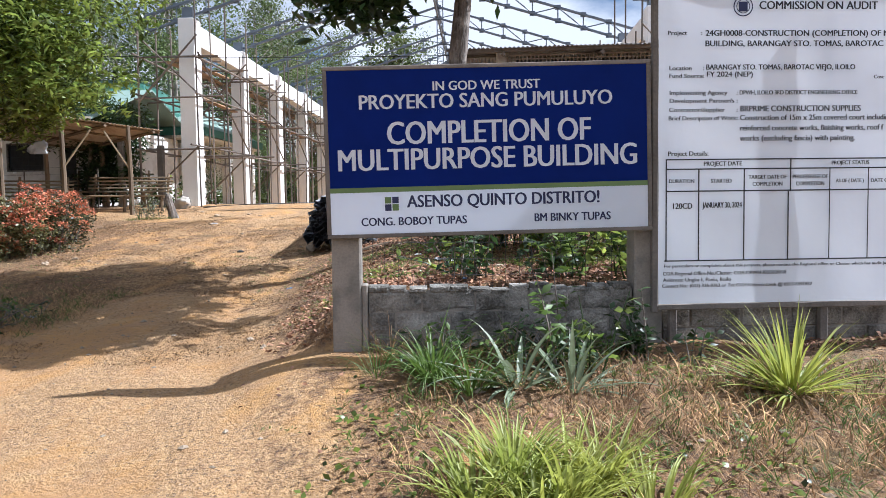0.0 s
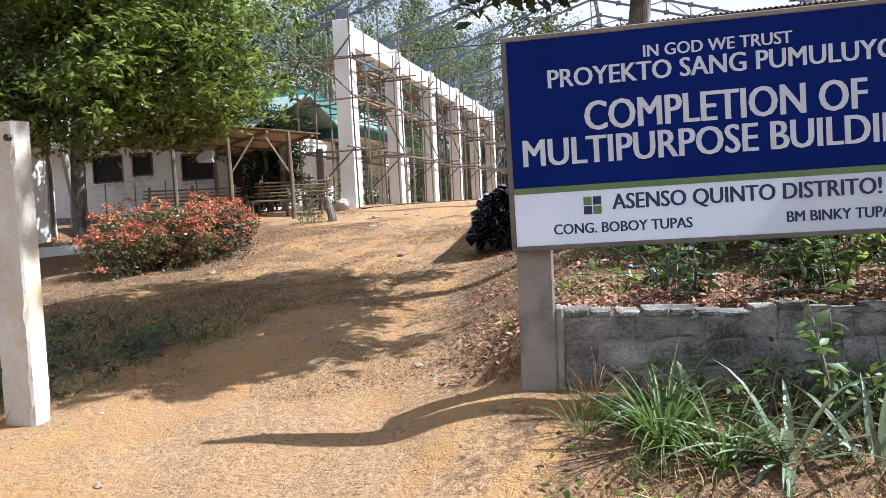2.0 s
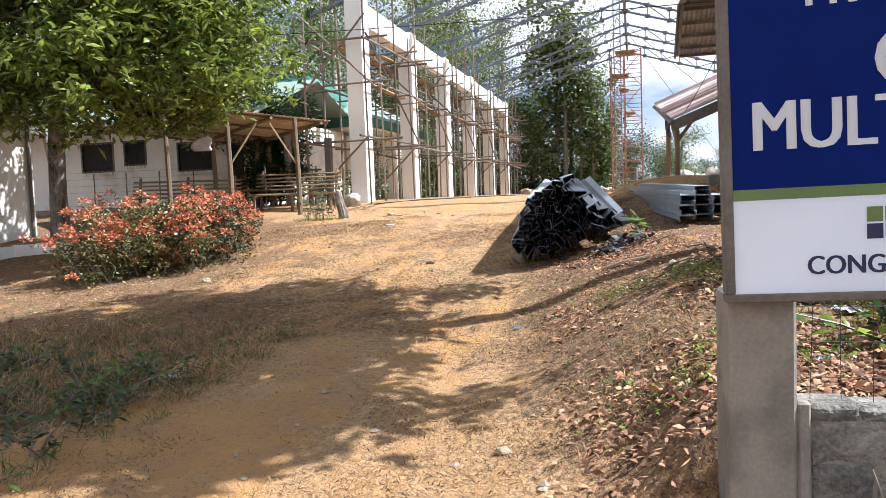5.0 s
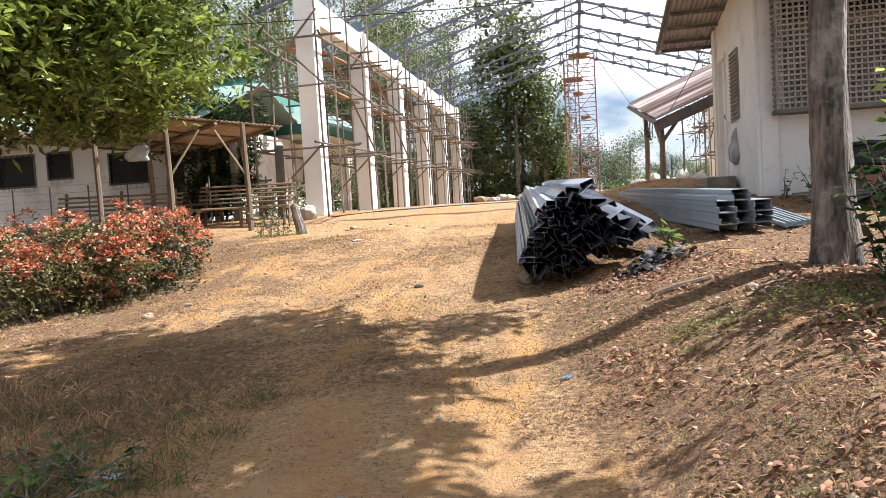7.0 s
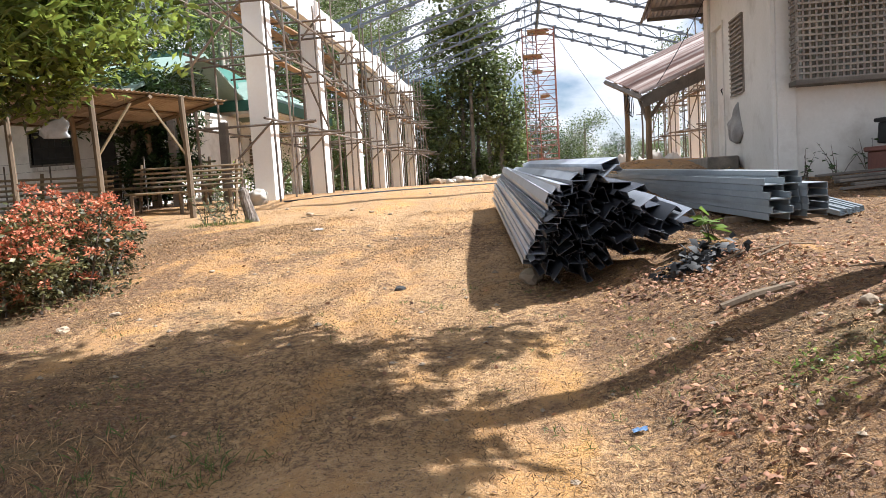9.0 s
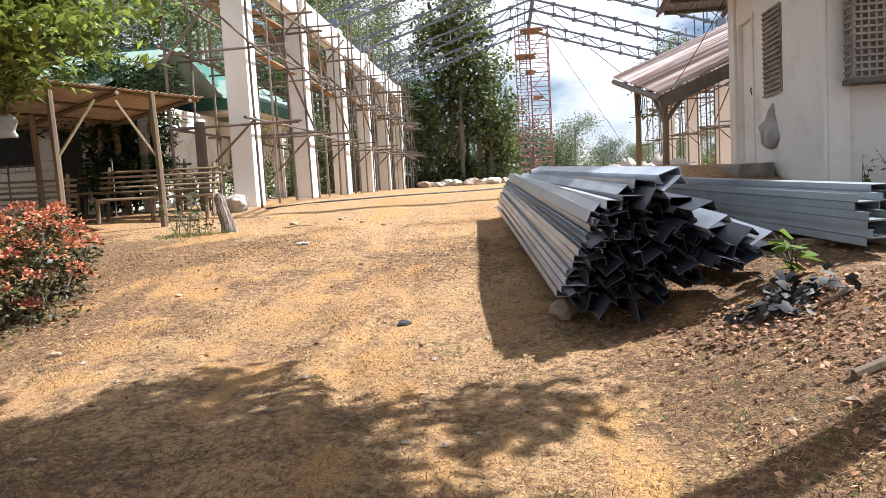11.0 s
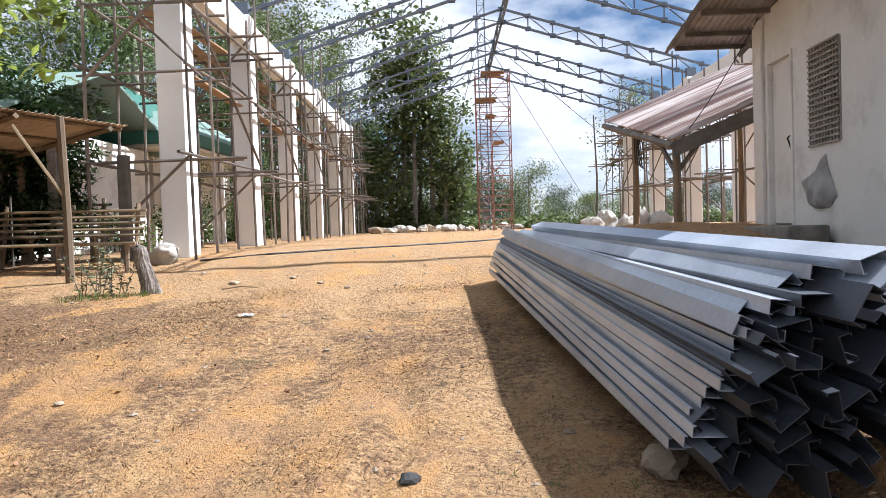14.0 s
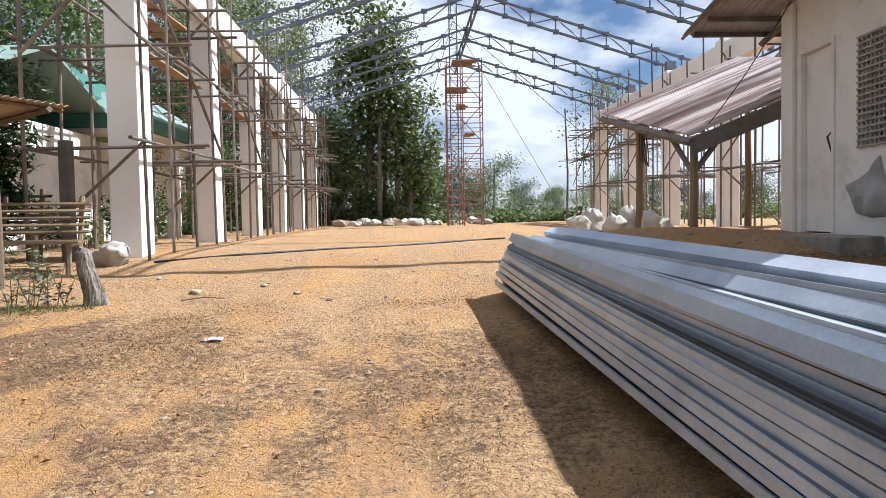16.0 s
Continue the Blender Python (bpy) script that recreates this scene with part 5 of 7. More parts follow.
long_house = thing("long_bungalow", "long low white bungalow with grilled windows behind the shed", "house", at=(-18, 23, 1.7))
LY = 21.3
part("front_wall", wall_with_holes(Build(), "x", LY, 0.18, -26.0, -13.15, 1.2, 4.35, [(-14.75, -13.65, 2.95, 3.7), (-18.15, -17.05, 3.05, 3.85), (-16.6, -15.9, 3.2, 3.85)]), M_WHITE, long_house)
part("back_wall", Build().box(-26.0, -12.1, 27.0, 27.18, 1.2, 4.35), M_WHITE, long_house)
part("side_wall", Build().box(-12.28, -12.1, LY + 0.2, 27.0, 1.2, 4.35), M_WHITE, long_house)
part("entry_wall", Build().box(-12.62, -12.1, LY, LY + 0.18, 1.2, 4.35).box(-13.15, -12.62, LY, LY + 0.18, 3.75, 4.35), M_WHITE, long_house)
part("door", Build().bevelbox(-13.14, -12.63, LY + 0.06, LY + 0.1, 1.6, 3.74, 0.006), M_DARK, long_house, "dark wooden door")
for a in ((-14.75, -13.65, 2.95, 3.7), (-18.15, -17.05, 3.05, 3.85), (-16.6, -15.9, 3.2, 3.85)):
    plain_window(long_house, a[0], a[1], a[2], a[3], LY)
rb = Build()
rb.add([(-27, LY - 0.9, 4.3), (-11.6, LY - 0.9, 4.3), (-11.6, 24.2, 5.7), (-27, 24.2, 5.7), (-27, LY - 0.9, 4.36), (-11.6, LY - 0.9, 4.36), (-11.6, 24.2, 5.76), (-27, 24.2, 5.76)], [(3, 2, 1, 0), (4, 5, 6, 7), (0, 1, 5, 4), (1, 2, 6, 5), (0, 4, 7, 3)])
rb.add([(-27, 28, 4.3), (-11.6, 28, 4.3), (-11.6, 24.2, 5.7), (-27, 24.2, 5.7), (-27, 28, 4.36), (-11.6, 28, 4.36), (-11.6, 24.2, 5.76), (-27, 24.2, 5.76)], [(0, 1, 2, 3), (7, 6, 5, 4), (4, 5, 1, 0), (5, 6, 2, 1), (3, 7, 4, 0)])
part("roof", rb, M_PALEGREEN, long_house, "pale green sheet roof")
part("fascia", Build().box(-27, -11.6, LY - 0.94, LY - 0.905, 4.16, 4.38), M_WHITE, long_house)
part("plinth", Build().box(-26, -13.3, LY - 0.5, LY - 0.003, 1.3, 1.92), M_CONC, long_house)

wing = thing("front_wing", "white rendered house wing with a dark window", "house", at=(-17, 13, 1.0))
part("side_wall", wall_with_holes(Build(), "y", -14.90, 0.18, 8.0, 16.0, 0.4, 4.2, [(13.3, 14.7, 2.28, 3.55)]), M_WHITE, wing)
part("end_wall", Build().box(-20.0, -14.902, 15.82, 16.0, 0.6, 4.2), M_WHITE, wing)
gw = part("window", Build().box(-14.81, -14.79, 13.3, 14.7, 2.28, 3.55), M_DARK, wing, "dark window pane")
part("window_frame", Build().box(-14.76, -14.68, 13.22, 14.78, 2.2, 2.28).box(-14.76, -14.68, 13.22, 14.78, 3.55, 3.63).box(-14.76, -14.68, 14.7, 14.78, 2.28, 3.55).box(-14.76, -14.68, 13.22, 13.3, 2.28, 3.55), M_GREYWOOD, gw, "dark timber frame")
part("roof", Build().add([(-14.1, 7.4, 4.05), (-14.1, 16.4, 4.05), (-20.5, 16.4, 5.4), (-20.5, 7.4, 5.4), (-14.1, 7.4, 4.12), (-14.1, 16.4, 4.12), (-20.5, 16.4, 5.47), (-20.5, 7.4, 5.47)], [(3, 2, 1, 0), (4, 5, 6, 7), (0, 1, 5, 4), (1, 2, 6, 5), (3, 0, 4, 7)]), M_CORR, wing, "rusty sheet roof")
part("downpipe", Build().tube([(-14.66, 15.85, 1.0), (-14.66, 15.85, 4.0)], 0.04, 8), M_GREYWOOD, wing)

green_house = thing("green_roofed_house", "white house with green hipped roofs behind the court scaffold", "house", at=(-15, 29, 1.9))
part("wall", Build().box(-19.5, -12.3, 27.9, 28.1, 1.4, 4.75).box(-12.5, -12.3, 28.1, 34.0, 1.4, 4.75).box(-19.5, -12.3, 34.0, 34.2, 1.4, 4.75), M_WHITE, green_house)
plain_window(green_house, -15.0, -13.9, 2.7, 3.9, 27.9)


def hip_roof(x0, x1, y0, y1, z0, z1, inset):
    ym = (y0 + y1) / 2
    return Build().add([(x0, y0, z0), (x1, y0, z0), (x1, y1, z0), (x0, y1, z0), (x0 + inset, ym, z1), (x1 - inset, ym, z1), (x0, y0, z0 - 0.22), (x1, y0, z0 - 0.22), (x1, y1, z0 - 0.22), (x0, y1, z0 - 0.22)],
                       [(0, 1, 5, 4), (1, 2, 5), (2, 3, 4, 5), (3, 0, 4), (0, 6, 7, 1), (1, 7, 8, 2), (2, 8, 9, 3), (3, 9, 6, 0), (9, 8, 7, 6)])


part("roof", hip_roof(-21.0, -12.7, 26.4, 34.5, 5.55, 7.3, 2.4), M_GREEN, green_house, "dark green sheet roof")
part("roof", hip_roof(-14.6, -10.9, 26.6, 33.5, 4.75, 5.9, 1.3), M_PALEGREEN, green_house, "pale green sheet roof")
part("fascia", Build().box(-14.62, -10.88, 26.55, 26.6, 4.5, 4.8).box(-10.92, -10.87, 26.6, 33.5, 4.5, 4.8), M_GREEN, green_house)
part("soffit", Build().box(-14.5, -11.0, 26.7, 33.4, 4.42, 4.5), M_WHITE, green_house)
for y in (27.3, 30.0, 33.0):
    part("porch_post", Build().bevelbox(-11.5, -11.2, y, y + 0.3, 1.4, 4.45, 0.01), M_WHITE, green_house)
for k in range(9):
    z = 2.95 + 0.11 * k
    part("thatch_blind", Build().box(-12.25, -11.5, 28.25 + 0.02 * k, 28.3 + 0.02 * k, z, z + 0.09), M_WOOD, green_house)

hut = thing("block_hut", "low grey concrete block hut at the edge of the woods", "hut", at=(-4, 55, 2))
part("wall", Build().box(-4.8, -2.6, 54, 57, 1.6, 4.0), M_CONC, hut)
part("roof", Build().box(-5.1, -2.3, 53.6, 57.4, 4.003, 4.1), M_CORR, hut, "rusty sheet roof")

# old posts beside the shed
for x, y, h, mat, lab in ((-11.0, 20.9, 2.1, M_CONC, "dark weathered concrete post standing by the shed"), (-9.9, 21.1, 1.8, M_GREYWOOD, "grey timber post lashed to the scaffold")):
    g = gz(x, y)
    solo("old_post", Build().bevelbox(x - 0.085, x + 0.085, y - 0.08, y + 0.08, g - 0.2, g + h, 0.01), mat, lab, "post")
fn = thing("wire_mesh_fence", "sagging wire mesh fence before the white bungalow", "fence", at=(-15, 20.4, 1.8))
for k in range(7):
    x = -18 + k * 1.1
    part("post", Build().tube([(x, 20.3, gz(x, 20.3) - 0.1), (x, 20.3, gz(x, 20.3) + 1.15)], 0.018, 5), M_GREYWOOD, fn)
for k in range(6):
    part("wire", Build().tube([(-18, 20.3, 2.0 + 0.19 * k), (-14.5, 20.3, 1.97 + 0.19 * k), (-11.4, 20.3, 2.0 + 0.19 * k)], 0.0025, 4), M_IRON, fn)
cb = Build()
for k in range(9):
    a = math.pi * (0.15 + 0.9 * k / 8)
    x, y = -11.45 + 1.25 * math.cos(a), 13.3 + 0.9 * math.sin(a) - 0.2
    m = Matrix.Translation((x, y, gz(x, y))) @ Matrix.Rotation(a + math.pi / 2, 4, "Z")
    cb.bevelbox(-0.24, 0.24, -0.08, 0.08, -0.1, 0.2, 0.015, m)
solo("planter_kerb", cb, M_WHITE, "whitewashed low kerb round a tree bed", "kerb")

# ---- overhead wires ----
def sag(a, c, drop, n=14):
    a, c = Vector(a), Vector(c)
    return [a + (c - a) * (k / n) - Vector((0, 0, drop * 4 * (k / n) * (1 - k / n))) for k in range(n + 1)]


for a, c, d in (((0.0, 18.9, 4.9), (-0.97, 19.6, 3.25), 0.1), ((0.05, 15.4, 4.75), (-30, 11, 6.0), 0.5)):
    solo("overhead_wire", Build().tube(sag(a, c, d), 0.007, 5), M_CABLE, "black electric wire strung overhead", "wire", "overhead wires")

# ---- foliage ----
def leaf_mesh(name, centres, length, width, mats, seed, up=0.35, curl=0.25, dirs=None):
    """Many separate folded leaves (two quads each): centres is an N x 3 array."""
    rs = np.random.RandomState(seed)
    n = len(centres)
    if dirs is None:
        dirs = rs.normal(size=(n, 3))
        dirs[:, 2] = dirs[:, 2] * 0.6 + up - 0.35
    d = dirs / (np.linalg.norm(dirs, axis=1, keepdims=True) + 1e-9)
    side = np.cross(d, rs.normal(size=(n, 3)) * 0.5 + np.array([0, 0, 1.0]))
    side /= (np.linalg.norm(side, axis=1, keepdims=True) + 1e-9)
    nor = np.cross(side, d)
    L = length * rs.uniform(0.65, 1.3, (n, 1))
    W = width * rs.uniform(0.7, 1.25, (n, 1))
    c = np.asarray(centres)
    v = np.stack([c, c + d * L * 0.5 + side * W - nor * L * curl * 0.2, c + d * L * 0.5 - side * W - nor * L * curl * 0.2, c + d * L - nor * L * curl, c + d * L * 0.5], 1)
    base = (np.arange(n) * 5)[:, None]
    q = np.stack([base + np.array([[0, 4, 1]]), base + np.array([[1, 4, 3]]), base + np.array([[0, 2, 4]]), base + np.array([[4, 2, 3]])], 1).reshape(-1, 3)
    m = bpy.data.meshes.new(name)
    m.vertices.add(n * 5)
    m.vertices.foreach_set("co", v.reshape(-1))
    m.loops.add(q.size)
    m.loops.foreach_set("vertex_index", q.reshape(-1).astype(np.int32))
    m.polygons.add(len(q))
    m.polygons.foreach_set("loop_start", (np.arange(len(q)) * 3).astype(np.int32))
    m.update(calc_edges=True)
    for x in (mats if isinstance(mats, (list, tuple)) else [mats]):
        m.materials.append(x)
    return m


def clusters(centre, radii, count, rs, shell=0.45, gap=0.0):
    """Points in an uneven ellipsoid, denser towards its skin, with gaps."""
    p = rs.normal(size=(count * 3, 3))
    p /= np.linalg.norm(p, axis=1, keepdims=True)
    r = rs.uniform(0, 1, (len(p), 1)) ** shell
    lump = 1 + 0.28 * np.sin(p[:, :1] * 5 + centre[0]) * np.cos(p[:, 1:2] * 4 + centre[1]) + 0.15 * np.sin(p[:, 2:] * 9)
    q = p * r * lump
    keep = (np.sin(q[:, 0] * 6.1 + centre[0] * 3) + np.sin(q[:, 1] * 5.3 + 1.7) + np.sin(q[:, 2] * 7.1 + 0.6)) > gap
    q = q[keep][:count]
    return q * np.array(radii) + np.array(centre)


def rosettes(points, per, rs, spread):
    """Leaf bases and directions radiating from each cluster point."""
    n = len(points)
    c = np.repeat(points, per, 0) + rs.normal(size=(n * per, 3)) * spread
    d = rs.normal(size=(n * per, 3))
    d[:, 2] = d[:, 2] * 0.55 + 0.05
    return c, d


def rough_trunk(pts, radii, seed, rings=64, sides=26):
    """A trunk with ridged bark, knots and root flare."""
    zs = [p[2] for p in pts]
    bb = Build()
    off = Vector((seed * 1.7, seed * 0.9, 0))
    for k in range(rings + 1):
        z = zs[0] + (zs[-1] - zs[0]) * k / rings
        x, y = float(np.interp(z, zs, [p[0] for p in pts])), float(np.interp(z, zs, [p[1] for p in pts]))
        r = float(np.interp(z, zs, radii))
        hgt = z - zs[0]
        for s in range(sides):
            w = 2 * math.pi * s / sides
            cw, sw = math.cos(w), math.sin(w)
            f = 1 + 0.14 * noise.noise(Vector((cw * 1.3, sw * 1.3, z * 0.9)) + off) + 0.13 * noise.noise(Vector((cw * 5, sw * 5, z * 2.4)) + off) + 0.05 * noise.noise(Vector((cw * 11, sw * 11, z * 9)) + off)
            f += 0.45 * math.exp(-hgt / 0.28) * (0.5 + 0.5 * math.cos(5 * w + seed))
            bb.v.append((x + cw * r * f, y + sw * r * f, z))
    for k in range(rings):
        for s in range(sides):
            bb.f.append((k * sides + s, k * sides + (s + 1) % sides, (k + 1) * sides + (s + 1) % sides, (k + 1) * sides + s))
            bb.mi.append(0)
    return bb


def tree(name, label, base, trunk, radii, crowns, leaf, width, per, spread, seed, bark, leafmat, category="tree", group="", limbs=14, gap=-0.4):
    """Tapered trunk, limbs that reach into the crown, and leaves set in rosettes."""
    rs = np.random.RandomState(seed)
    t = thing(name, label, category, group, base)
    if bark is M_BARK:
        part("trunk", rough_trunk(trunk, radii, seed), bark, t, smooth=True)
    else:
        part("trunk", Build().tube(trunk, radii, 10), bark, t, smooth=True)
    pts = np.concatenate([clusters(c, r, n, rs, gap=gap) for c, r, n in crowns])
    fork = Vector(trunk[-2])
    tip = Vector(trunk[-1])
    lb = Build()
    for k in range(limbs):
        e = Vector(pts[rs.randint(len(pts))])
        s = fork.lerp(tip, rs.uniform(0, 1))
        mid = s.lerp(e, 0.5) + Vector((0, 0, 0.12 * (e - s).length)) + Vector(rs.uniform(-0.15, 0.15, 3))
        r = radii[-1] * rs.uniform(0.4, 0.8)
        lb.tube([s, s.lerp(mid, 0.5), mid, mid.lerp(e, 0.55), e], [r, r * 0.8, r * 0.6, r * 0.4, r * 0.15], 6)
        for j in range(3):
            e2 = Vector(pts[rs.randint(len(pts))])
            if (e2 - mid).length < 2.2:
                lb.tube([mid, mid.lerp(e2, 0.5), e2], [r * 0.4, r * 0.25, r * 0.1], 5)
    part("branchwork", lb, bark, t, smooth=True)
    c, d = rosettes(pts, per, rs, spread)
    part("crown", leaf_mesh("crown", c, leaf, width, leafmat, seed + 1, dirs=d), None, t)
    return t


tree("mango_tree", "broad leafy tree with dark trunk standing in a kerbed bed", (-12.6, 14.2, gz(-12.6, 14.2)),
     [(-12.35, 14.2, 0.8), (-12.35, 14.2, 2.2), (-12.25, 14.15, 3.4), (-11.9, 13.9, 4.6), (-11.6, 13.7, 6.0)], [0.19, 0.145, 0.135, 0.12, 0.08],
     [((-11.6, 13.4, 5.9), (4.3, 3.5, 2.7), 1700), ((-8.95, 13.3, 4.7), (1.4, 1.6, 1.3), 220), ((-10.1, 15.8, 5.0), (1.5, 1.5, 1.5), 300), ((-10.6, 15.2, 4.0), (1.5, 1.3, 0.9), 200), ((-13.8, 12.2, 4.2), (2.4, 1.8, 1.3), 300), ((-10.3, 12.6, 4.0), (2.0, 1.4, 0.9), 240)],
     0.20, 0.038, 15, 0.10, 31, M_BARK, M_LEAF, limbs=26, gap=-0.55)
tree("whitewashed_tree", "slender tree with pale peeling trunk in the yard", (-16.2, 18.2, gz(-16.2, 18.2)),
     [(-16.2, 18.2, 1.2), (-16.15, 18.2, 2.4), (-16.3, 18.1, 3.6), (-16.5, 18.0, 5.0)], [0.14, 0.12, 0.1, 0.06],
     [((-16.6, 17.8, 5.2), (2.0, 2.0, 1.4), 240)], 0.17, 0.028, 12, 0.1, 33, M_PALEBARK, M_LEAFDARK, limbs=9, gap=-0.7)
tree("roadside_tree", "tall tree with rough grey trunk standing on the bank", (-0.6, 10.2, gz(-0.6, 10.2)),
     [(-0.56, 10.2, 0.9), (-0.57, 10.2, 1.25), (-0.58, 10.2, 1.7), (-0.6, 10.2, 2.6), (-0.55, 10.25, 3.7), (-0.45, 10.3, 4.6), (-0.4, 10.3, 6.2)], [0.25, 0.18, 0.145, 0.132, 0.122, 0.105, 0.055],
     [((-1.3, 10.0, 6.4), (1.9, 2.0, 1.8), 1050), ((-1.9, 9.9, 4.6), (0.9, 0.9, 0.55), 120), ((-0.15, 8.3, 5.7), (1.35, 1.2, 0.8), 300), ((-0.7, 7.5, 7.6), (1.8, 1.3, 1.0), 380), ((-1.8, 11.4, 5.8), (1.1, 1.0, 0.8), 170), ((-1.0, 9.2, 8.4), (1.9, 1.9, 1.3), 480)],
     0.21, 0.052, 16, 0.10, 35, M_BARK, M_LEAFDARK, limbs=22, gap=-0.6)
# vine-hung shrub on the bungalow
tree("vine_shrub", "dark drooping vine-hung shrub beside the bungalow", (-12.3, 22.0, gz(-12.3, 22.0)),
     [(-12.0, 20.95, 1.5), (-12.0, 20.9, 2.6), (-11.9, 20.9, 3.8)], [0.1, 0.08, 0.05],
     [((-12.4, 21.6, 4.3), (1.5, 1.2, 1.2), 520), ((-11.5, 21.2, 3.6), (0.9, 0.6, 1.2), 330), ((-11.2, 21.1, 2.7), (0.6, 0.4, 0.8), 150), ((-11.9, 21.0, 2.5), (0.6, 0.4, 0.7), 130)],
     0.18, 0.028, 13, 0.09, 37, M_BARK, M_LEAFDARK, category="shrub", limbs=8)

# ---- flowering hedge ----
hr = np.random.RandomState(41)
hedge = thing("ixora_hedge", "clipped hedge covered with red-orange flower heads", "hedge", at=(-8.4, 12.5, 0.85))
hp = []
for x, y, rx, ry, rz, n in ((-9.0, 11.5, 0.75, 0.7, 0.50, 330), (-8.5, 12.1, 0.8, 0.8, 0.54, 360), (-8.35, 12.9, 0.75, 0.8, 0.55, 330), (-8.5, 13.7, 0.6, 0.6, 0.50, 250), (-9.4, 12.6, 0.7, 0.9, 0.52, 280)):
    hp.append(clusters((x, y, gz(x, y) + 0.38), (rx, ry, rz), n, hr, 0.35, -0.9))
hp = np.concatenate(hp)
hp = hp[hp[:, 2] > height(hp[:, 0], hp[:, 1])]
c, d = rosettes(hp, 11, hr, 0.06)
half_c = len(c) // 2
part("foliage", leaf_mesh("foliage", c[:half_c], 0.07, 0.018, M_HEDGE, 42, dirs=d[:half_c]), None, hedge)
part("foliage", leaf_mesh("foliage", c[half_c:], 0.07, 0.018, M_HEDGEDARK, 43, dirs=d[half_c:]), None, hedge)
sb2 = Build()
for k in range(60):
    p = hp[hr.randint(len(hp))]
    g = gz(p[0], p[1])
    sb2.tube([(p[0] * 0.7 - 8.5 * 0.3, p[1] * 0.8 + 12.5 * 0.2, g - 0.05), tuple(p)], [0.014, 0.005], 4)
part("undergrowth", sb2, M_BARK, hedge)
tops = hp[(hp[:, 2] > height(hp[:, 0], hp[:, 1]) + 0.5) | (hr.uniform(size=len(hp)) < 0.3)]
tops = tops[hr.permutation(len(tops))[:290]]
for k, p in enumerate(tops):
    n = 38
    p = p + (p - np.array([-8.6, 12.5, 1.1])) * 0.07
    w = hr.normal(size=(n, 3))
    w[:, 2] = np.abs(w[:, 2])
    w /= np.linalg.norm(w, axis=1, keepdims=True)
    part("flower_head", leaf_mesh("flower_head", p + np.array([0, 0, 0.05]) + w * hr.uniform(0.03, 0.085, (n, 1)), 0.042, 0.017, M_FLOWER, 500 + k, dirs=w + hr.normal(size=(n, 3)) * 0.3), None, hedge)

# ---- blade plants in front of the sign ----
def blade_plant(name, label, x, y, count, length, width, mat, seed, lean=0.6, droop=0.5, spread=0.08, category="plant", group=""):
    """Arching strap leaves from one crown, each a tapered folded strip."""
    pr2 = random.Random(seed)
    z = gz(x, y)
    split = category == "plant"
    owner = thing(name, label, category, group, (x, y, z)) if split else None
    bb = Build()
    for k in range(count):
        if split:
            bb = Build()
        a = pr2.uniform(0, 2 * math.pi)
        L = length * pr2.uniform(0.55, 1.15)
        tilt = lean * pr2.uniform(0.25, 1.25)
        dr = droop * pr2.uniform(0.5, 1.3)
        o = Vector((x + math.cos(a) * spread * pr2.random(), y + math.sin(a) * spread * pr2.random(), z - 0.02))
        out = Vector((math.cos(a), math.sin(a), 0))
        side = Vector((-math.sin(a), math.cos(a), 0))
        n0 = len(bb.v)
        segs = 6
        for s in range(segs + 1):
            t = s / segs
            ang = math.pi / 2 - tilt - dr * t * t * 1.6
            if s:
                p = p + (out * math.cos(ang) + Vector((0, 0, math.sin(ang)))) * (L / segs)
            else:
                p = o.copy()
            w = width * (0.55 + 0.9 * t if t < 0.4 else 0.91 * (1 - t) / 0.6 * 1.0) * 0.5 + 0.0006
            fold = Vector((0, 0, -w * 0.5))
            bb.v += [tuple(p - side * w - fold * 0), tuple(p + fold), tuple(p + side * w)]
        for s in range(segs):
            b0 = n0 + 3 * s
            bb.f += [(b0, b0 + 1, b0 + 4, b0 + 3), (b0 + 1, b0 + 2, b0 + 5, b0 + 4)]
            bb.mi += [0, 0]
        if split:
            part("leaf", bb, mat, owner)
    return owner or solo(name, bb, mat, label, category, group)


blade_plant("spiky_plant", "yellow-green spiky rosette plant before the notice board", 1.70, 4.55, 150, 0.58, 0.024, M_BLADEYEL, 1, 1.12, 0.25, 0.06)
blade_plant("strap_leaf_plant", "bright green strap-leaved clump by the block wall", -0.42, 4.62, 110, 0.48, 0.017, M_BLADE, 2, 0.8, 0.8, 0.09)
blade_plant("strap_leaf_plant", "bright green strap-leaved clump by the block wall", -0.18, 4.42, 60, 0.42, 0.016, M_BLADE, 12, 0.8, 0.8, 0.09)
blade_plant("silvery_plant", "silvery broad-bladed plant by the block wall", 0.10, 4.55, 26, 0.58, 0.045, M_BLADEGREY, 3, 1.15, 0.5, 0.08)
blade_plant("silvery_plant", "silvery broad-bladed plant by the block wall", 0.42, 4.5, 22, 0.52, 0.04, M_BLADEGREY, 4, 1.15, 0.5, 0.08)
for k, (x, y, n, L) in enumerate(((0.05, 3.35, 70, 0.42), (0.28, 3.2, 70, 0.45), (-0.12, 3.15, 50, 0.36), (0.45, 3.42, 50, 0.36), (0.15, 3.0, 50, 0.38), (0.62, 3.15, 34, 0.34))):
    blade_plant("yellow_grass", "tuft of long yellow-green grass at the road verge", x, y, int(n * 1.7), L, 0.020, M_BLADEYEL, 20 + k, 0.65, 0.6, 0.12, "grass", "verge grass tufts")


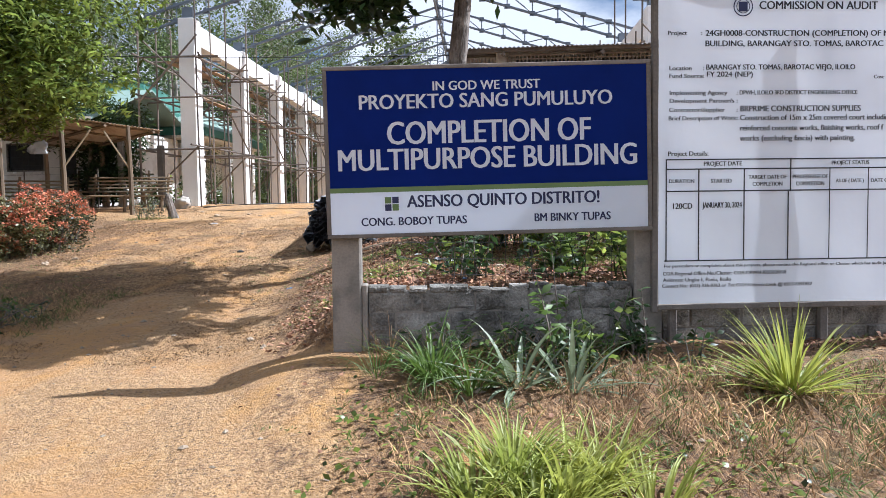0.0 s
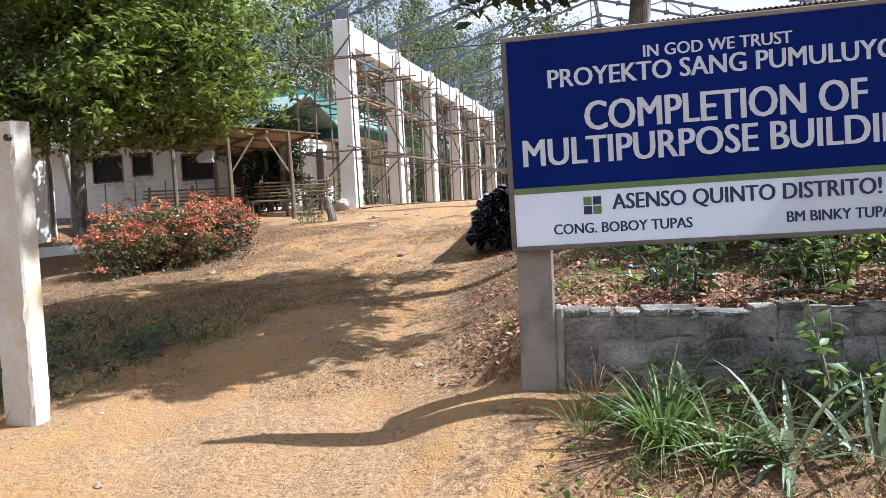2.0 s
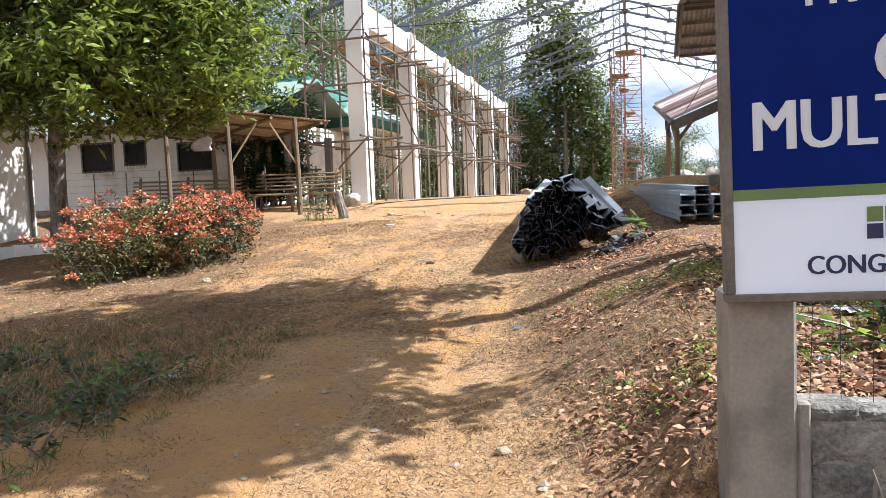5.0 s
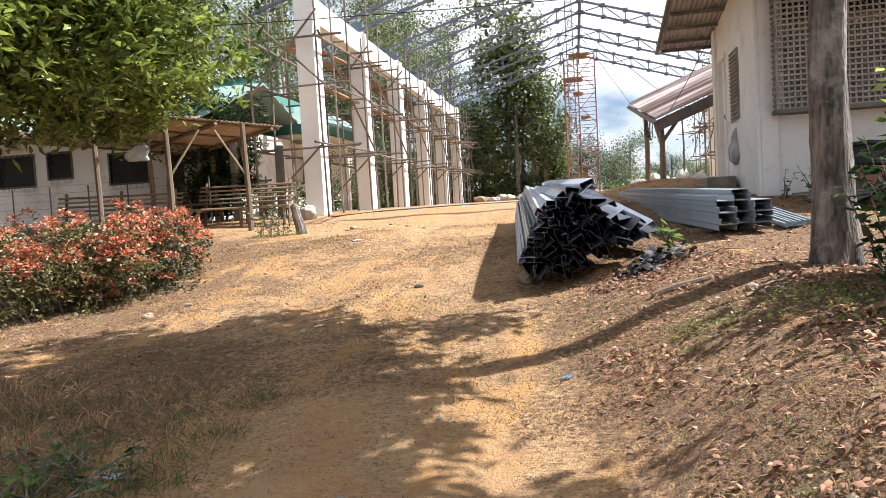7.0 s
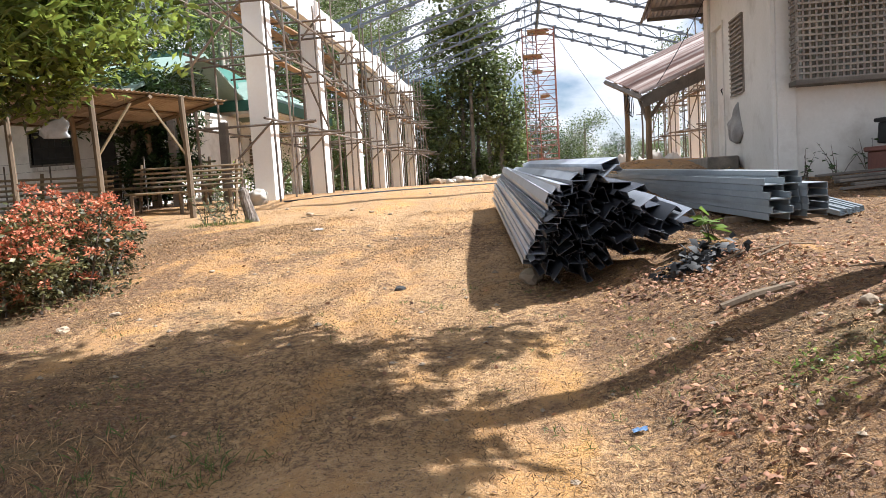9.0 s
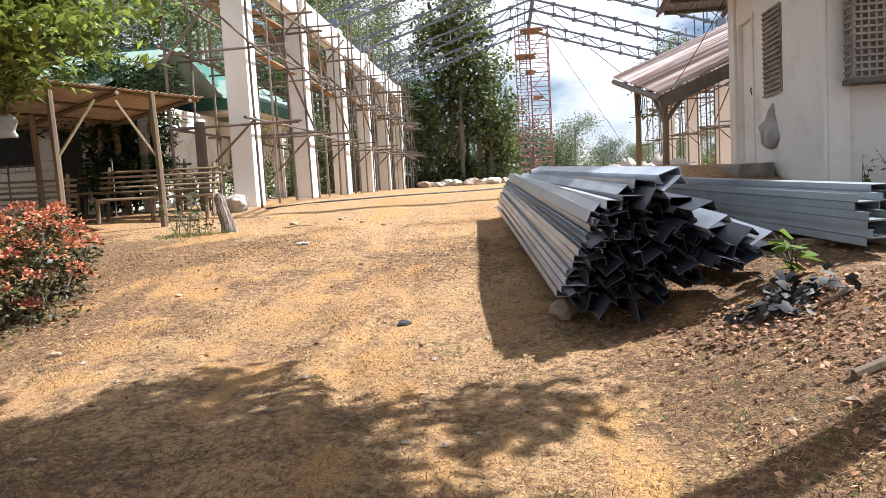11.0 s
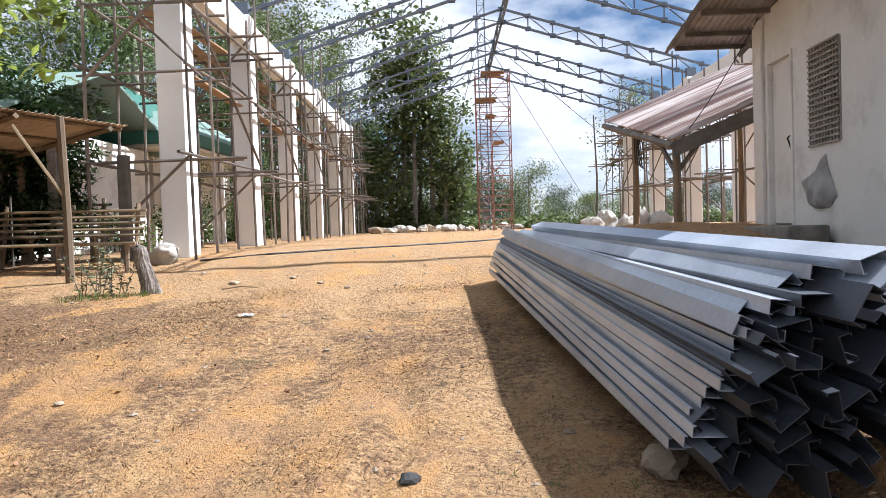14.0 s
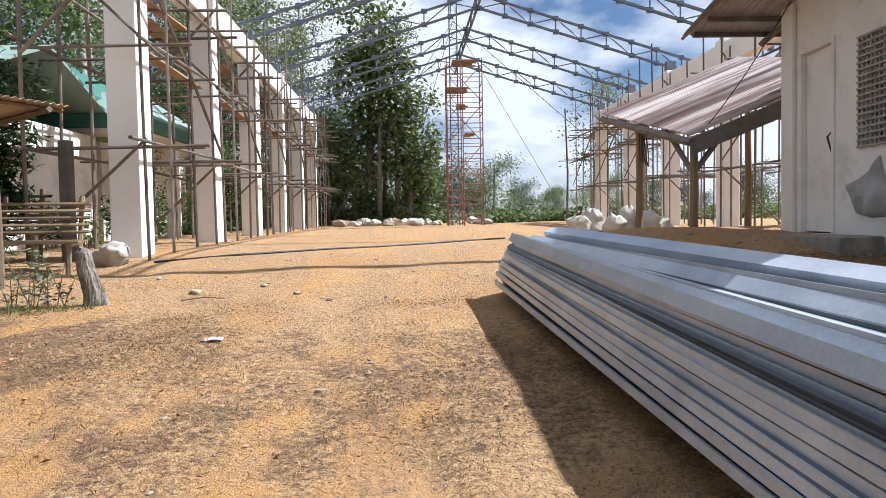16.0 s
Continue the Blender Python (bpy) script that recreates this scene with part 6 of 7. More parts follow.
def weed(name, label, x, y, h, count, leaf, width, mat, seed, spread=0.18, stems=5, z=None, category="weed", group=""):
    """A leafy weed: thin stems with leaves along them."""
    rs = np.random.RandomState(seed)
    g = gz(x, y) if z is None else z
    t = thing(name, label, category, group, (x, y, g))
    st = Build()
    cs, ds = [], []
    for k in range(stems):
        e = Vector((x + rs.normal() * spread, y + rs.normal() * spread, g + h * rs.uniform(0.55, 1.1)))
        b0 = Vector((x + rs.normal() * spread * 0.25, y + rs.normal() * spread * 0.25, g - 0.04))
        st.tube([b0, b0.lerp(e, 0.5) + Vector((0, 0, 0.03)), e], [0.007, 0.005, 0.002], 4)
        for j in range(count // stems):
            cs.append(b0.lerp(e, rs.uniform(0.2, 1.0)))
            dd = rs.normal(size=3)
            dd[2] = dd[2] * 0.4 + 0.25
            ds.append(dd)
    part("stalk", st, M_BARK if mat is not M_LEAF else M_LEAFDARK, t)
    part("foliage", leaf_mesh("foliage", np.array(cs), leaf, width, mat, seed, dirs=np.array(ds)), None, t)
    return t


weed("leafy_weed", "upright green weed against the block wall", 0.35, 4.9, 0.75, 90, 0.10, 0.022, M_BLADE, 60, 0.12)
weed("leafy_weed", "upright green weed against the block wall", 0.55, 4.75, 0.5, 60, 0.09, 0.02, M_LEAF, 61, 0.14)
weed("dark_weed", "dark leafy weed by the sign post", 0.93, 5.15, 0.5, 130, 0.08, 0.018, M_LEAFDARK, 62, 0.13)
weed("small_weed", "low green weed below the notice board", 1.25, 5.1, 0.32, 40, 0.08, 0.02, M_LEAFDARK, 63, 0.1)
wk = random.Random(71)
for k in range(26):
    x, y = wk.uniform(-0.45, 2.6), wk.uniform(5.75, 7.6)
    weed("bank_weed", "sunlit green weed growing behind the block wall", x, y, wk.uniform(0.3, 0.75), 60, 0.11, 0.024, wk.choice((M_LEAF, M_BLADE, M_LEAFDARK)), 200 + k, 0.2, group="weeds behind the wall")
for k, (x, y, h) in enumerate(((-0.16, 9.5, 1.7), (-0.02, 9.2, 1.6), (0.12, 9.6, 1.9), (0.05, 8.8, 1.0), (0.3, 9.2, 1.6), (0.35, 7.9, 1.2), (0.5, 8.3, 1.5), (0.65, 7.7, 1.1), (0.45, 8.7, 0.9), (0.8, 8.7, 1.4))):
    weed("broadleaf_shrub", "broad-leaved green shrub on the bank beside the tree", x, y, h, 300, 0.125, 0.036, (M_LEAF, M_BLADE, M_BLADEYEL)[k % 3], 240 + k, 0.25, 8, category="shrub", group="shrubs by the tree")
# extra tall shrubs, mostly out of view, added to throw shade on the bank
for k, (x, y, h) in enumerate(((0.75, 7.7, 1.7), (1.05, 8.2, 1.9), (0.7, 8.9, 1.8), (1.2, 8.9, 2.0), (0.95, 9.5, 1.8), (1.4, 7.8, 1.6), (0.5, 9.9, 1.5))):
    weed("broadleaf_shrub", "broad-leaved green shrub on the bank beside the tree", x, y, h, 320, 0.13, 0.038, (M_LEAFDARK, M_LEAF, M_BLADE)[k % 3], 270 + k, 0.34, 9, category="shrub", group="shrubs by the tree")
# dark weeds by the gate post, thickened to stand in for deeper shade
for k in range(36):
    x, y = wk.uniform(-6.6, -4.65), wk.uniform(5.2, 7.8)
    weed("verge_weed", "low dark weed in the grass beside the gate post", x, y, wk.uniform(0.14, 0.30), 45, 0.075, 0.014, wk.choice((M_LEAFDARK, M_BLADE, M_LEAFDARK)), 680 + k, 0.22, 6, group="weeds by the gate post")
for k, (x, y, h) in enumerate(((-0.70, 8.75, 0.8), (-0.45, 8.3, 0.9), (-0.28, 7.8, 0.75), (-0.42, 9.1, 1.1), (-0.15, 8.5, 1.1))):
    weed("broadleaf_shrub", "low dark-leaved shrub at the foot of the bank tree", x, y, h, 220, 0.11, 0.032, (M_LEAFDARK, M_LEAFDARK, M_LEAF)[k % 3], 760 + k, 0.24, 9, category="shrub", group="shrubs by the tree")
for k in range(18):
    x = wk.uniform(-0.85, 1.0)
    weed("wall_weed", "low dark weed at the foot of the block wall", x, wk.uniform(4.72, 5.12) + 0.126 * (x + 1.2), wk.uniform(0.12, 0.34), 50, 0.08, 0.013, wk.choice((M_LEAFDARK, M_LEAFDARK, M_BLADE)), 800 + k, 0.16, 6, group="weeds by the block wall")
for k in range(16):
    x = wk.uniform(-0.95, 1.0)
    blade_plant("dry_tuft", "tuft of thin dry grass at the foot of the block wall", x, wk.uniform(4.65, 5.1) + 0.126 * (x + 1.2), 34, 0.34, 0.005, (M_STRAW, M_BLADE)[k % 2], 830 + k, 0.7, 0.5, 0.09, "grass", "tufts by the block wall")
weed("seedling", "broad-leaved seedling between the purlin stacks", -1.62, 11.75, 0.3, 12, 0.15, 0.075, M_BLADE, 250, 0.1, 4)
for k in range(5):
    weed("bank_weed", "thin dry weed at the foot of the white hall", 0.25 + 0.35 * k, 15.05 - 0.1 * (k % 2), 0.45, 24, 0.08, 0.02, M_LEAFDARK, 260 + k, 0.15, group="weeds by the hall")

# stump with weeds
stump = thing("tree_stump", "short broken tree stump on the ochre ground", "stump", at=(-8.1, 17.72, gz(-8.1, 17.72)))
g = gz(-8.1, 17.72)
part("trunk", Build().tube([(-8.02, 17.72, g - 0.1), (-8.05, 17.72, g + 0.12), (-8.12, 17.72, g + 0.36), (-8.16, 17.73, g + 0.55), (-8.14, 17.73, g + 0.60)], [0.16, 0.105, 0.09, 0.085, 0.05], 10), M_BARK, stump)
for k in range(5):
    weed("stump_weed", "thin grey-green weed round the stump", -8.35 - 0.12 * k, 17.7 - 0.1 * (k % 3), 0.6, 60, 0.09, 0.014, M_LEAFGREY, 270 + k, 0.12, 3, group="weeds round the stump")
for k in range(6):
    blade_plant("grass_tuft", "green grass tuft at the foot of the stump", -8.0 - 0.17 * k, 17.5 - 0.06 * k, 30, 0.16, 0.007, M_BLADE, 280 + k, 0.8, 0.5, 0.12, "grass", "tufts by the stump")
sack("cement_sack", Matrix.Translation((-9.35, 20.9, gz(-9.35, 20.9))) @ Matrix.Rotation(1.3, 4, "Y") @ Matrix.Rotation(0.6, 4, "X"), M_SACK, "full white sack lying beside a pillar", (0.4, 0.36, 0.62), 77)

# ---- woods behind the court ----
def wood_tree(name, label, x, y, h, crown_r, seed, mat, n=240, leaf=0.30, lo=0.35, gap=0.2, bark=None):
    rs = np.random.RandomState(seed)
    g = gz(x, y)
    lean = rs.uniform(-0.5, 0.5, 2)
    crowns = []
    for k in range(10):
        t = lo + (1.0 - lo) * (k + 0.5 + rs.uniform(-0.4, 0.4)) / 10
        r = crown_r * (0.5 + 0.5 * math.sin(math.pi * (0.2 + 0.75 * k / 9))) * rs.uniform(0.5, 0.95)
        crowns.append(((x + lean[0] * t + rs.normal() * 0.5 * crown_r, y + lean[1] * t + rs.normal() * 0.45 * crown_r, g + h * t), (r, r, h * rs.uniform(0.05, 0.1)), n // 10))
    return tree(name, label, (x, y, g), [(x, y, g - 0.3), (x + lean[0] * 0.3, y, g + h * 0.3), (x + lean[0] * 0.6, y + lean[1] * 0.5, g + h * 0.65), (x + lean[0], y + lean[1], g + h * 0.97)],
                [0.16, 0.12, 0.08, 0.03], crowns, leaf * 0.58, leaf * 0.17, 25, 0.36, seed, bark or M_PALEBARK, mat, group="woodland trees", limbs=12, gap=gap)


protos = [wood_tree("woodland_tree", "tall slender woodland tree with sparse dusty foliage", -16.0, 36.0, 12.0, 2.3, 300, M_LEAFGREY),
          wood_tree("woodland_tree", "tall slender woodland tree with sparse dusty foliage", -13.5, 41.0, 11.0, 2.0, 301, M_LEAFPALE),
          wood_tree("woodland_tree", "woodland tree with thin pale foliage", -14.5, 46.0, 13.0, 2.2, 302, M_LEAFGREY, 180)]
protob = [wood_tree("woodland_bush", "dense green bush at the edge of the woods", -12.5, 50.5, 4.2, 2.3, 310, M_LEAFPALE, 260, 0.24, 0.15, -0.6),
          wood_tree("woodland_bush", "dark green bush at the edge of the woods", -3.0, 58.0, 4.0, 2.1, 311, M_LEAFDARK, 260, 0.24, 0.15, -0.6)]
vr = random.Random(88)


def spread_copy(src, x, y, scale):
    bx, by, bz = src.location
    c = copy_thing(src, Matrix.Translation((x, y, gz(x, y))) @ Matrix.Rotation(vr.uniform(0, 6.28), 4, "Z"))
    c.scale = (scale * vr.uniform(0.9, 1.1), scale * vr.uniform(0.9, 1.1), scale)
    return c


for x, y in ((-14.5, 32), (-18, 33), (-22, 31), (-12.8, 36.5), (-20, 38), (-24, 36), (-17, 42), (-12.6, 45), (-21, 45), (-27, 42), (-15.5, 51), (-19, 53), (-11.5, 53), (-24, 52), (-9.5, 56), (-30, 34), (-33, 40), (-28, 28), (-34, 29), (-13, 59), (-17, 62), (-8, 63), (-26, 25), (-38, 22), (-31, 21), (-40, 33), (-22, 28.5), (-17.5, 29.5)):
    spread_copy(vr.choice(protos), x, y, vr.uniform(0.75, 1.15))
for x, y, s in ((-10.5, 49.5, 0.9), (-9.0, 51.0, 1.0), (-13.5, 47.0, 0.9), (-12.3, 43.5, 0.7), (-12.4, 38.5, 0.7), (-14.5, 39.5, 0.9), (-13.2, 34.0, 0.7), (-17, 48, 1.0), (-7.5, 53, 0.9), (-6.0, 54, 0.8), (-16, 55, 1.1), (-20, 50, 1.1), (-20, 41, 1.0), (-12.8, 30.0, 0.6), (-24, 47, 1.2)):
    spread_copy(protob[0], x, y, s)
for k, (x, y, h, cr2, n, lf, lo2, gp2) in enumerate(((-6.9, 50.0, 11.8, 2.1, 150, 0.62, 0.42, 0.35), (-7.6, 50.8, 10.2, 1.7, 110, 0.58, 0.35, 0.3), (-5.9, 50.6, 9.6, 1.6, 110, 0.55, 0.35, 0.3), (-5.2, 51.2, 7.2, 1.3, 90, 0.5, 0.3, 0.2))):
    wood_tree("clump_tree", "tall dark multi-stemmed tree clump behind the court", x, y, h, cr2, 320 + k, M_LEAFWOOD, int(n * 0.6), lf, lo2, gp2, M_GREYWOOD)
for k, (x, y, h, cr2, n) in enumerate(((-8.3, 50.4, 6.2, 1.5, 200), (-6.8, 51.5, 6.6, 1.6, 220), (-5.3, 50.4, 5.2, 1.4, 190), (-9.3, 51.5, 5.6, 1.5, 180), (-4.3, 52.0, 3.4, 1.0, 120))):
    wood_tree("clump_tree", "dense dark green tree clump behind the court", x, y, h, cr2, 330 + k, M_LEAFWOOD, int(n * 0.45), 0.46, 0.08, 0.0, M_GREYWOOD)
wood_tree("thin_tree", "thin sparse young tree beside the court", 4.0, 46.5, 7.2, 1.5, 323, M_LEAFPALE, 60, 0.26, 0.25, 0.6)
wood_tree("thin_tree", "thin sparse young tree beside the court", 8.5, 52, 7.0, 1.6, 324, M_LEAFPALE, 60, 0.26, 0.25, 0.6)
solo("bare_pole", Build().tube([(2.5, 45.5, 1.9), (2.55, 45.5, 4.5), (2.45, 45.5, 7.6)], [0.06, 0.05, 0.035], 6), M_GREYWOOD, "tall bare wooden pole beyond the court", "pole")
for x, y, s in ((-3.4, 60, 0.5), (0.6, 62, 1.0), (2.6, 64, 0.55), (5.0, 60, 0.5), (8, 63, 0.55), (11, 60, 0.6), (14, 64, 0.9), (18, 60, 0.9), (23, 62, 1.0), (28, 58, 1.0), (20, 50, 0.9), (16, 45, 0.7), (-0.5, 70, 0.9), (-4, 64, 0.8)):
    spread_copy(protob[1] if vr.random() < 0.6 else protob[0], x, y, s)
for k in range(70):
    x = -110 + k * 3.4 + vr.uniform(-1.5, 1.5)
    spread_copy(protob[(k + 1) % 2 if k % 3 else 1], x, 88 + vr.uniform(-8, 14), vr.uniform(0.6, 1.1))
for k in range(26):
    spread_copy(protob[k % 2], vr.uniform(24, 46), vr.uniform(8, 56), vr.uniform(0.8, 1.5))
for k in range(14):
    spread_copy(vr.choice(protos), vr.uniform(-46, -30), vr.uniform(-2, 24), vr.uniform(0.8, 1.1))

ur = np.random.RandomState(611)
up = []
for n, x0, x1, y0, y1, hmax in ((15000, -16, 16, 49.5, 55, 1.0), (5000, -15.5, -11.8, 30, 50, 1.3), (5000, 13, 22, 36, 52, 1.4), (9000, -60, 70, 62, 80, 1.5)):
    x, y = ur.uniform(x0, x1, n), ur.uniform(y0, y1, n)
    hh = hmax * np.clip(0.45 + 1.1 * hash_noise(x, y, 2.2, 51) + 0.5 * hash_noise(x, y, 0.8, 52), 0.05, 1)
    up.append(np.stack([x, y, height(x, y) + hh * ur.uniform(0, 1, n) ** 0.7], -1))
up = np.concatenate(up)
tagged(part("undergrowth", leaf_mesh("undergrowth", up, 0.34, 0.075, M_LEAFPALE, 612), None), "tangled green undergrowth along the edge of the woods", "undergrowth", kind="stuff")
for k, (x, y) in enumerate(((-11.9, 22.9), (-11.2, 23.2), (-10.8, 23.9), (-11.6, 24.2), (-10.6, 24.8), (-12.3, 22.6), (-11.0, 25.6), (-10.7, 26.6))):
    weed("garden_shrub", "low leafy garden shrub before the green-roofed house", x, y, 0.95, 150, 0.14, 0.032, (M_LEAF, M_LEAFDARK, M_BLADE)[k % 3], 640 + k, 0.3, 8, category="shrub", group="garden shrubs")

# ---- litter on the ground (uncountable) ----
sr = np.random.RandomState(91)


def scatter(n, x0, x1, y0, y1, density):
    x, y = sr.uniform(x0, x1, n), sr.uniform(y0, y1, n)
    k = sr.uniform(size=n) < density(x, y)
    x, y = x[k], y[k]
    return np.stack([x, y, height(x, y)], -1)


def flat_dirs(n, tilt):
    a = sr.uniform(0, 2 * math.pi, n)
    return np.stack([np.cos(a), np.sin(a), sr.normal(size=n) * tilt], -1)


patch = lambda x, y: litter_amount(x, y) * (0.55 + 0.9 * hash_noise(x, y, 0.9, 12) + 0.9 * hash_noise(x, y, 0.3, 13))
p = scatter(260000, -10.5, 3.0, 0.6, 18.6, patch)
p[:, 2] += sr.uniform(0.002, 0.012, len(p))
tagged(part("straw_litter", leaf_mesh("straw_litter", p, 0.05, 0.0030, M_STRAW, 92, dirs=flat_dirs(len(p), 0.15), curl=0.05), None), "dry straw and grass bits lying on the ground", "straw", kind="stuff")
thatch = lambda x, y: np.clip(0.15 + 1.6 * hash_noise(x, y, 0.7, 61) + 0.5 * hash_noise(x, y, 0.25, 62), 0.05, 1) * smooth01((19.5 - y) / 2)
p = scatter(460000, -8.6, -1.2, 5.5, 19.5, thatch)
p[:, 2] += sr.uniform(0.001, 0.01, len(p))
tagged(part("trodden_grass", leaf_mesh("trodden_grass", p, 0.034, 0.0028, M_MATGRASS, 91, dirs=flat_dirs(len(p), 0.75), curl=0.1), None), "short trodden dry grass matted over the track", "grass", kind="stuff")
deadz = lambda x, y: smooth01((bank(x, y) - 0.03) / 0.2) * smooth01((12.5 - y) / 2) * smooth01((y - 5.4) / 0.4) * np.clip(0.32 + 1.5 * hash_noise(x, y, 0.8, 15) + 0.5 * hash_noise(x, y, 0.2, 16), 0.05, 1) + 0.012 * litter_amount(x, y)
p = scatter(330000, -10, 3.0, 1.0, 16.0, deadz)
p[:, 2] += sr.uniform(0.004, 0.02, len(p))
tagged(part("dead_leaves", leaf_mesh("dead_leaves", p, 0.046, 0.0135, M_DEAD, 93, dirs=flat_dirs(len(p), 0.5), curl=0.45), None), "curled brown dead leaves scattered over the bank", "dead leaves", kind="stuff")
tufts = lambda x, y: np.clip(litter_amount(x, y) * (0.25 + 1.3 * hash_noise(x, y, 1.3, 17)), 0, 1)
p0 = scatter(9000, -10.5, 3.2, 0.7, 17.5, tufts)
p = np.repeat(p0, 9, 0)
p[:, :2] += sr.normal(size=(len(p), 2)) * 0.03
dd = sr.normal(size=(len(p), 3)) * 0.55
dd[:, 2] = np.abs(dd[:, 2]) + 0.45
half = len(p) * 2 // 3
tagged(part("dry_grass", leaf_mesh("dry_grass", p[:half], 0.06, 0.0022, M_STRAW, 94, dirs=dd[:half], curl=0.3), None), "short dry grass tufts on the verge and bank", "grass", kind="stuff")
greenz = lambda x, y: smooth01((hash_noise(x, y, 1.4, 19) - 0.05) / 0.2) * litter_amount(x, y)
p0 = scatter(3600, -9.5, 3.2, 0.7, 12.5, greenz)
p = np.repeat(p0, 8, 0)
p[:, :2] += sr.normal(size=(len(p), 2)) * 0.035
dd = sr.normal(size=(len(p), 3)) * 0.6
dd[:, 2] = np.abs(dd[:, 2]) + 0.35
tagged(part("green_grass", leaf_mesh("green_grass", p, 0.045, 0.0028, M_BLADE, 95, dirs=dd, curl=0.3), None), "sparse green grass sprouting through the litter", "grass", kind="stuff")
verge = lambda x, y: np.clip(0.45 + 1.2 * hash_noise(x, y, 0.8, 31), 0, 1) * np.maximum(smooth01((x + 0.75) / 0.5) * smooth01((5.15 - y) / 0.3), smooth01((-4.35 - x) / 0.3) * smooth01((9.5 - y) / 1.5))
p0 = scatter(19000, -7.5, 3.6, 2.2, 9.0, verge)
p = np.repeat(p0, 8, 0)
p[:, :2] += sr.normal(size=(len(p), 2)) * 0.035
dd = sr.normal(size=(len(p), 3)) * 0.5
dd[:, 2] = np.abs(dd[:, 2]) + 0.4
cut_n = len(p) * 7 // 10
tagged(part("verge_straw", leaf_mesh("verge_straw", p[:cut_n], 0.13, 0.0014, M_STRAW, 96, dirs=dd[:cut_n], curl=0.18), None), "tangled dry grass on the road verge", "grass", kind="stuff")
tagged(part("verge_green", leaf_mesh("verge_green", p[cut_n:], 0.10, 0.0024, M_BLADE, 97, dirs=dd[cut_n:], curl=0.25), None), "green grass blades among the dry verge grass", "grass", kind="stuff")
p = scatter(5000, -0.9, 3.4, 2.6, 5.2, lambda x, y: np.clip(0.2 + 1.4 * hash_noise(x, y, 0.6, 33), 0, 1))
p[:, 2] += sr.uniform(0.01, 0.05, len(p))
tagged(part("ground_cover", leaf_mesh("ground_cover", p, 0.05, 0.016, M_LEAF, 98, dirs=flat_dirs(len(p), 0.5), curl=0.2), None), "small creeping green leaves on the road verge", "ground cover", kind="stuff")
creep = lambda x, y: smooth01((bank(x, y) - 0.1) / 0.2) * 0.4 * smooth01((hash_noise(x, y, 0.9, 36) + 0.4 * hash_noise(x, y, 0.2, 37) - 0.16) / 0.3)
p = scatter(60000, -2.6, 2.0, 5.8, 10.2, creep)
p[:, 2] += sr.uniform(0.01, 0.06, len(p))
tagged(part("creeping_weed", leaf_mesh("creeping_weed", p, 0.03, 0.008, M_LEAF, 99, dirs=flat_dirs(len(p), 0.5), curl=0.2), None), "low patches of small green weeds on the bank", "ground cover", kind="stuff")
# gravel
pb = Build()
ico = [(0, 0, 1), (0.9, 0, 0.25), (0.28, 0.85, 0.25), (-0.72, 0.53, 0.25), (-0.72, -0.53, 0.25), (0.28, -0.85, 0.25), (0, 0, -0.5)]
icf = [(0, 1, 2), (0, 2, 3), (0, 3, 4), (0, 4, 5), (0, 5, 1), (6, 2, 1), (6, 3, 2), (6, 4, 3), (6, 5, 4), (6, 1, 5)]
for q in scatter(2600, -10, 2.5, 1.5, 21.0, lambda x, y: np.full_like(x, 0.75)):
    r = 0.006 + 0.03 * sr.uniform() ** 3.5
    k = sr.uniform(0.6, 1.4, 3)
    pb.add([(q[0] + a * r * k[0], q[1] + b3 * r * k[1], q[2] + c3 * r * 0.7 * k[2]) for a, b3, c3 in ico], icf)
tagged(part("gravel", pb, M_ROCK), "small stones and clods strewn over the track", "gravel", kind="stuff")
# rocks that can be told apart
for k, (x, y, r) in enumerate(((-6.4, 16.0, 0.05), (-7.2, 18.4, 0.09), (-6.5, 18.8, 0.07), (-6.0, 18.2, 0.06), (-7.9, 19.2, 0.07), (-5.6, 17.9, 0.05), (-5.3, 14.9, 0.05), (-6.9, 13.6, 0.05), (-7.3, 11.4, 0.09), (-7.1, 11.9, 0.07), (-2.2, 6.4, 0.06), (-1.0, 7.6, 0.07), (0.0, 6.9, 0.08), (-1.3, 9.6, 0.08), (-0.4, 8.9, 0.08))):
    stone("stone", x, y, r * 0.62, M_ROCK, "small pale stone lying on the dusty ground", "stone", "loose stones", 0.6, 400 + k)
# plastic scraps and sticks
def scrap(x, y, s, mat, label, seed):
    rr = random.Random(seed)
    bb = Build()
    n = 7
    g = gz(x, y)
    for j in range(n + 1):
        for i in range(n + 1):
            u, v = i / n - 0.5, j / n - 0.5
            h = 0.25 * s * (noise.noise(Vector((u * 4 + seed, v * 4, 0))) + 0.45)
            px, py = x + u * s + 0.1 * s * noise.noise(Vector((v * 5, seed, 0))), y + v * s * 0.6
            bb.v.append((px, py, gz(px, py) + 0.012 + max(h, 0)))
    for j in range(n):
        for i in range(n):
            a = j * (n + 1) + i
            bb.f.append((a, a + 1, a + n + 2, a + n + 1))
            bb.mi.append(0)
    return solo("plastic_scrap", bb, mat, label, "litter", "plastic litter", smooth=True)


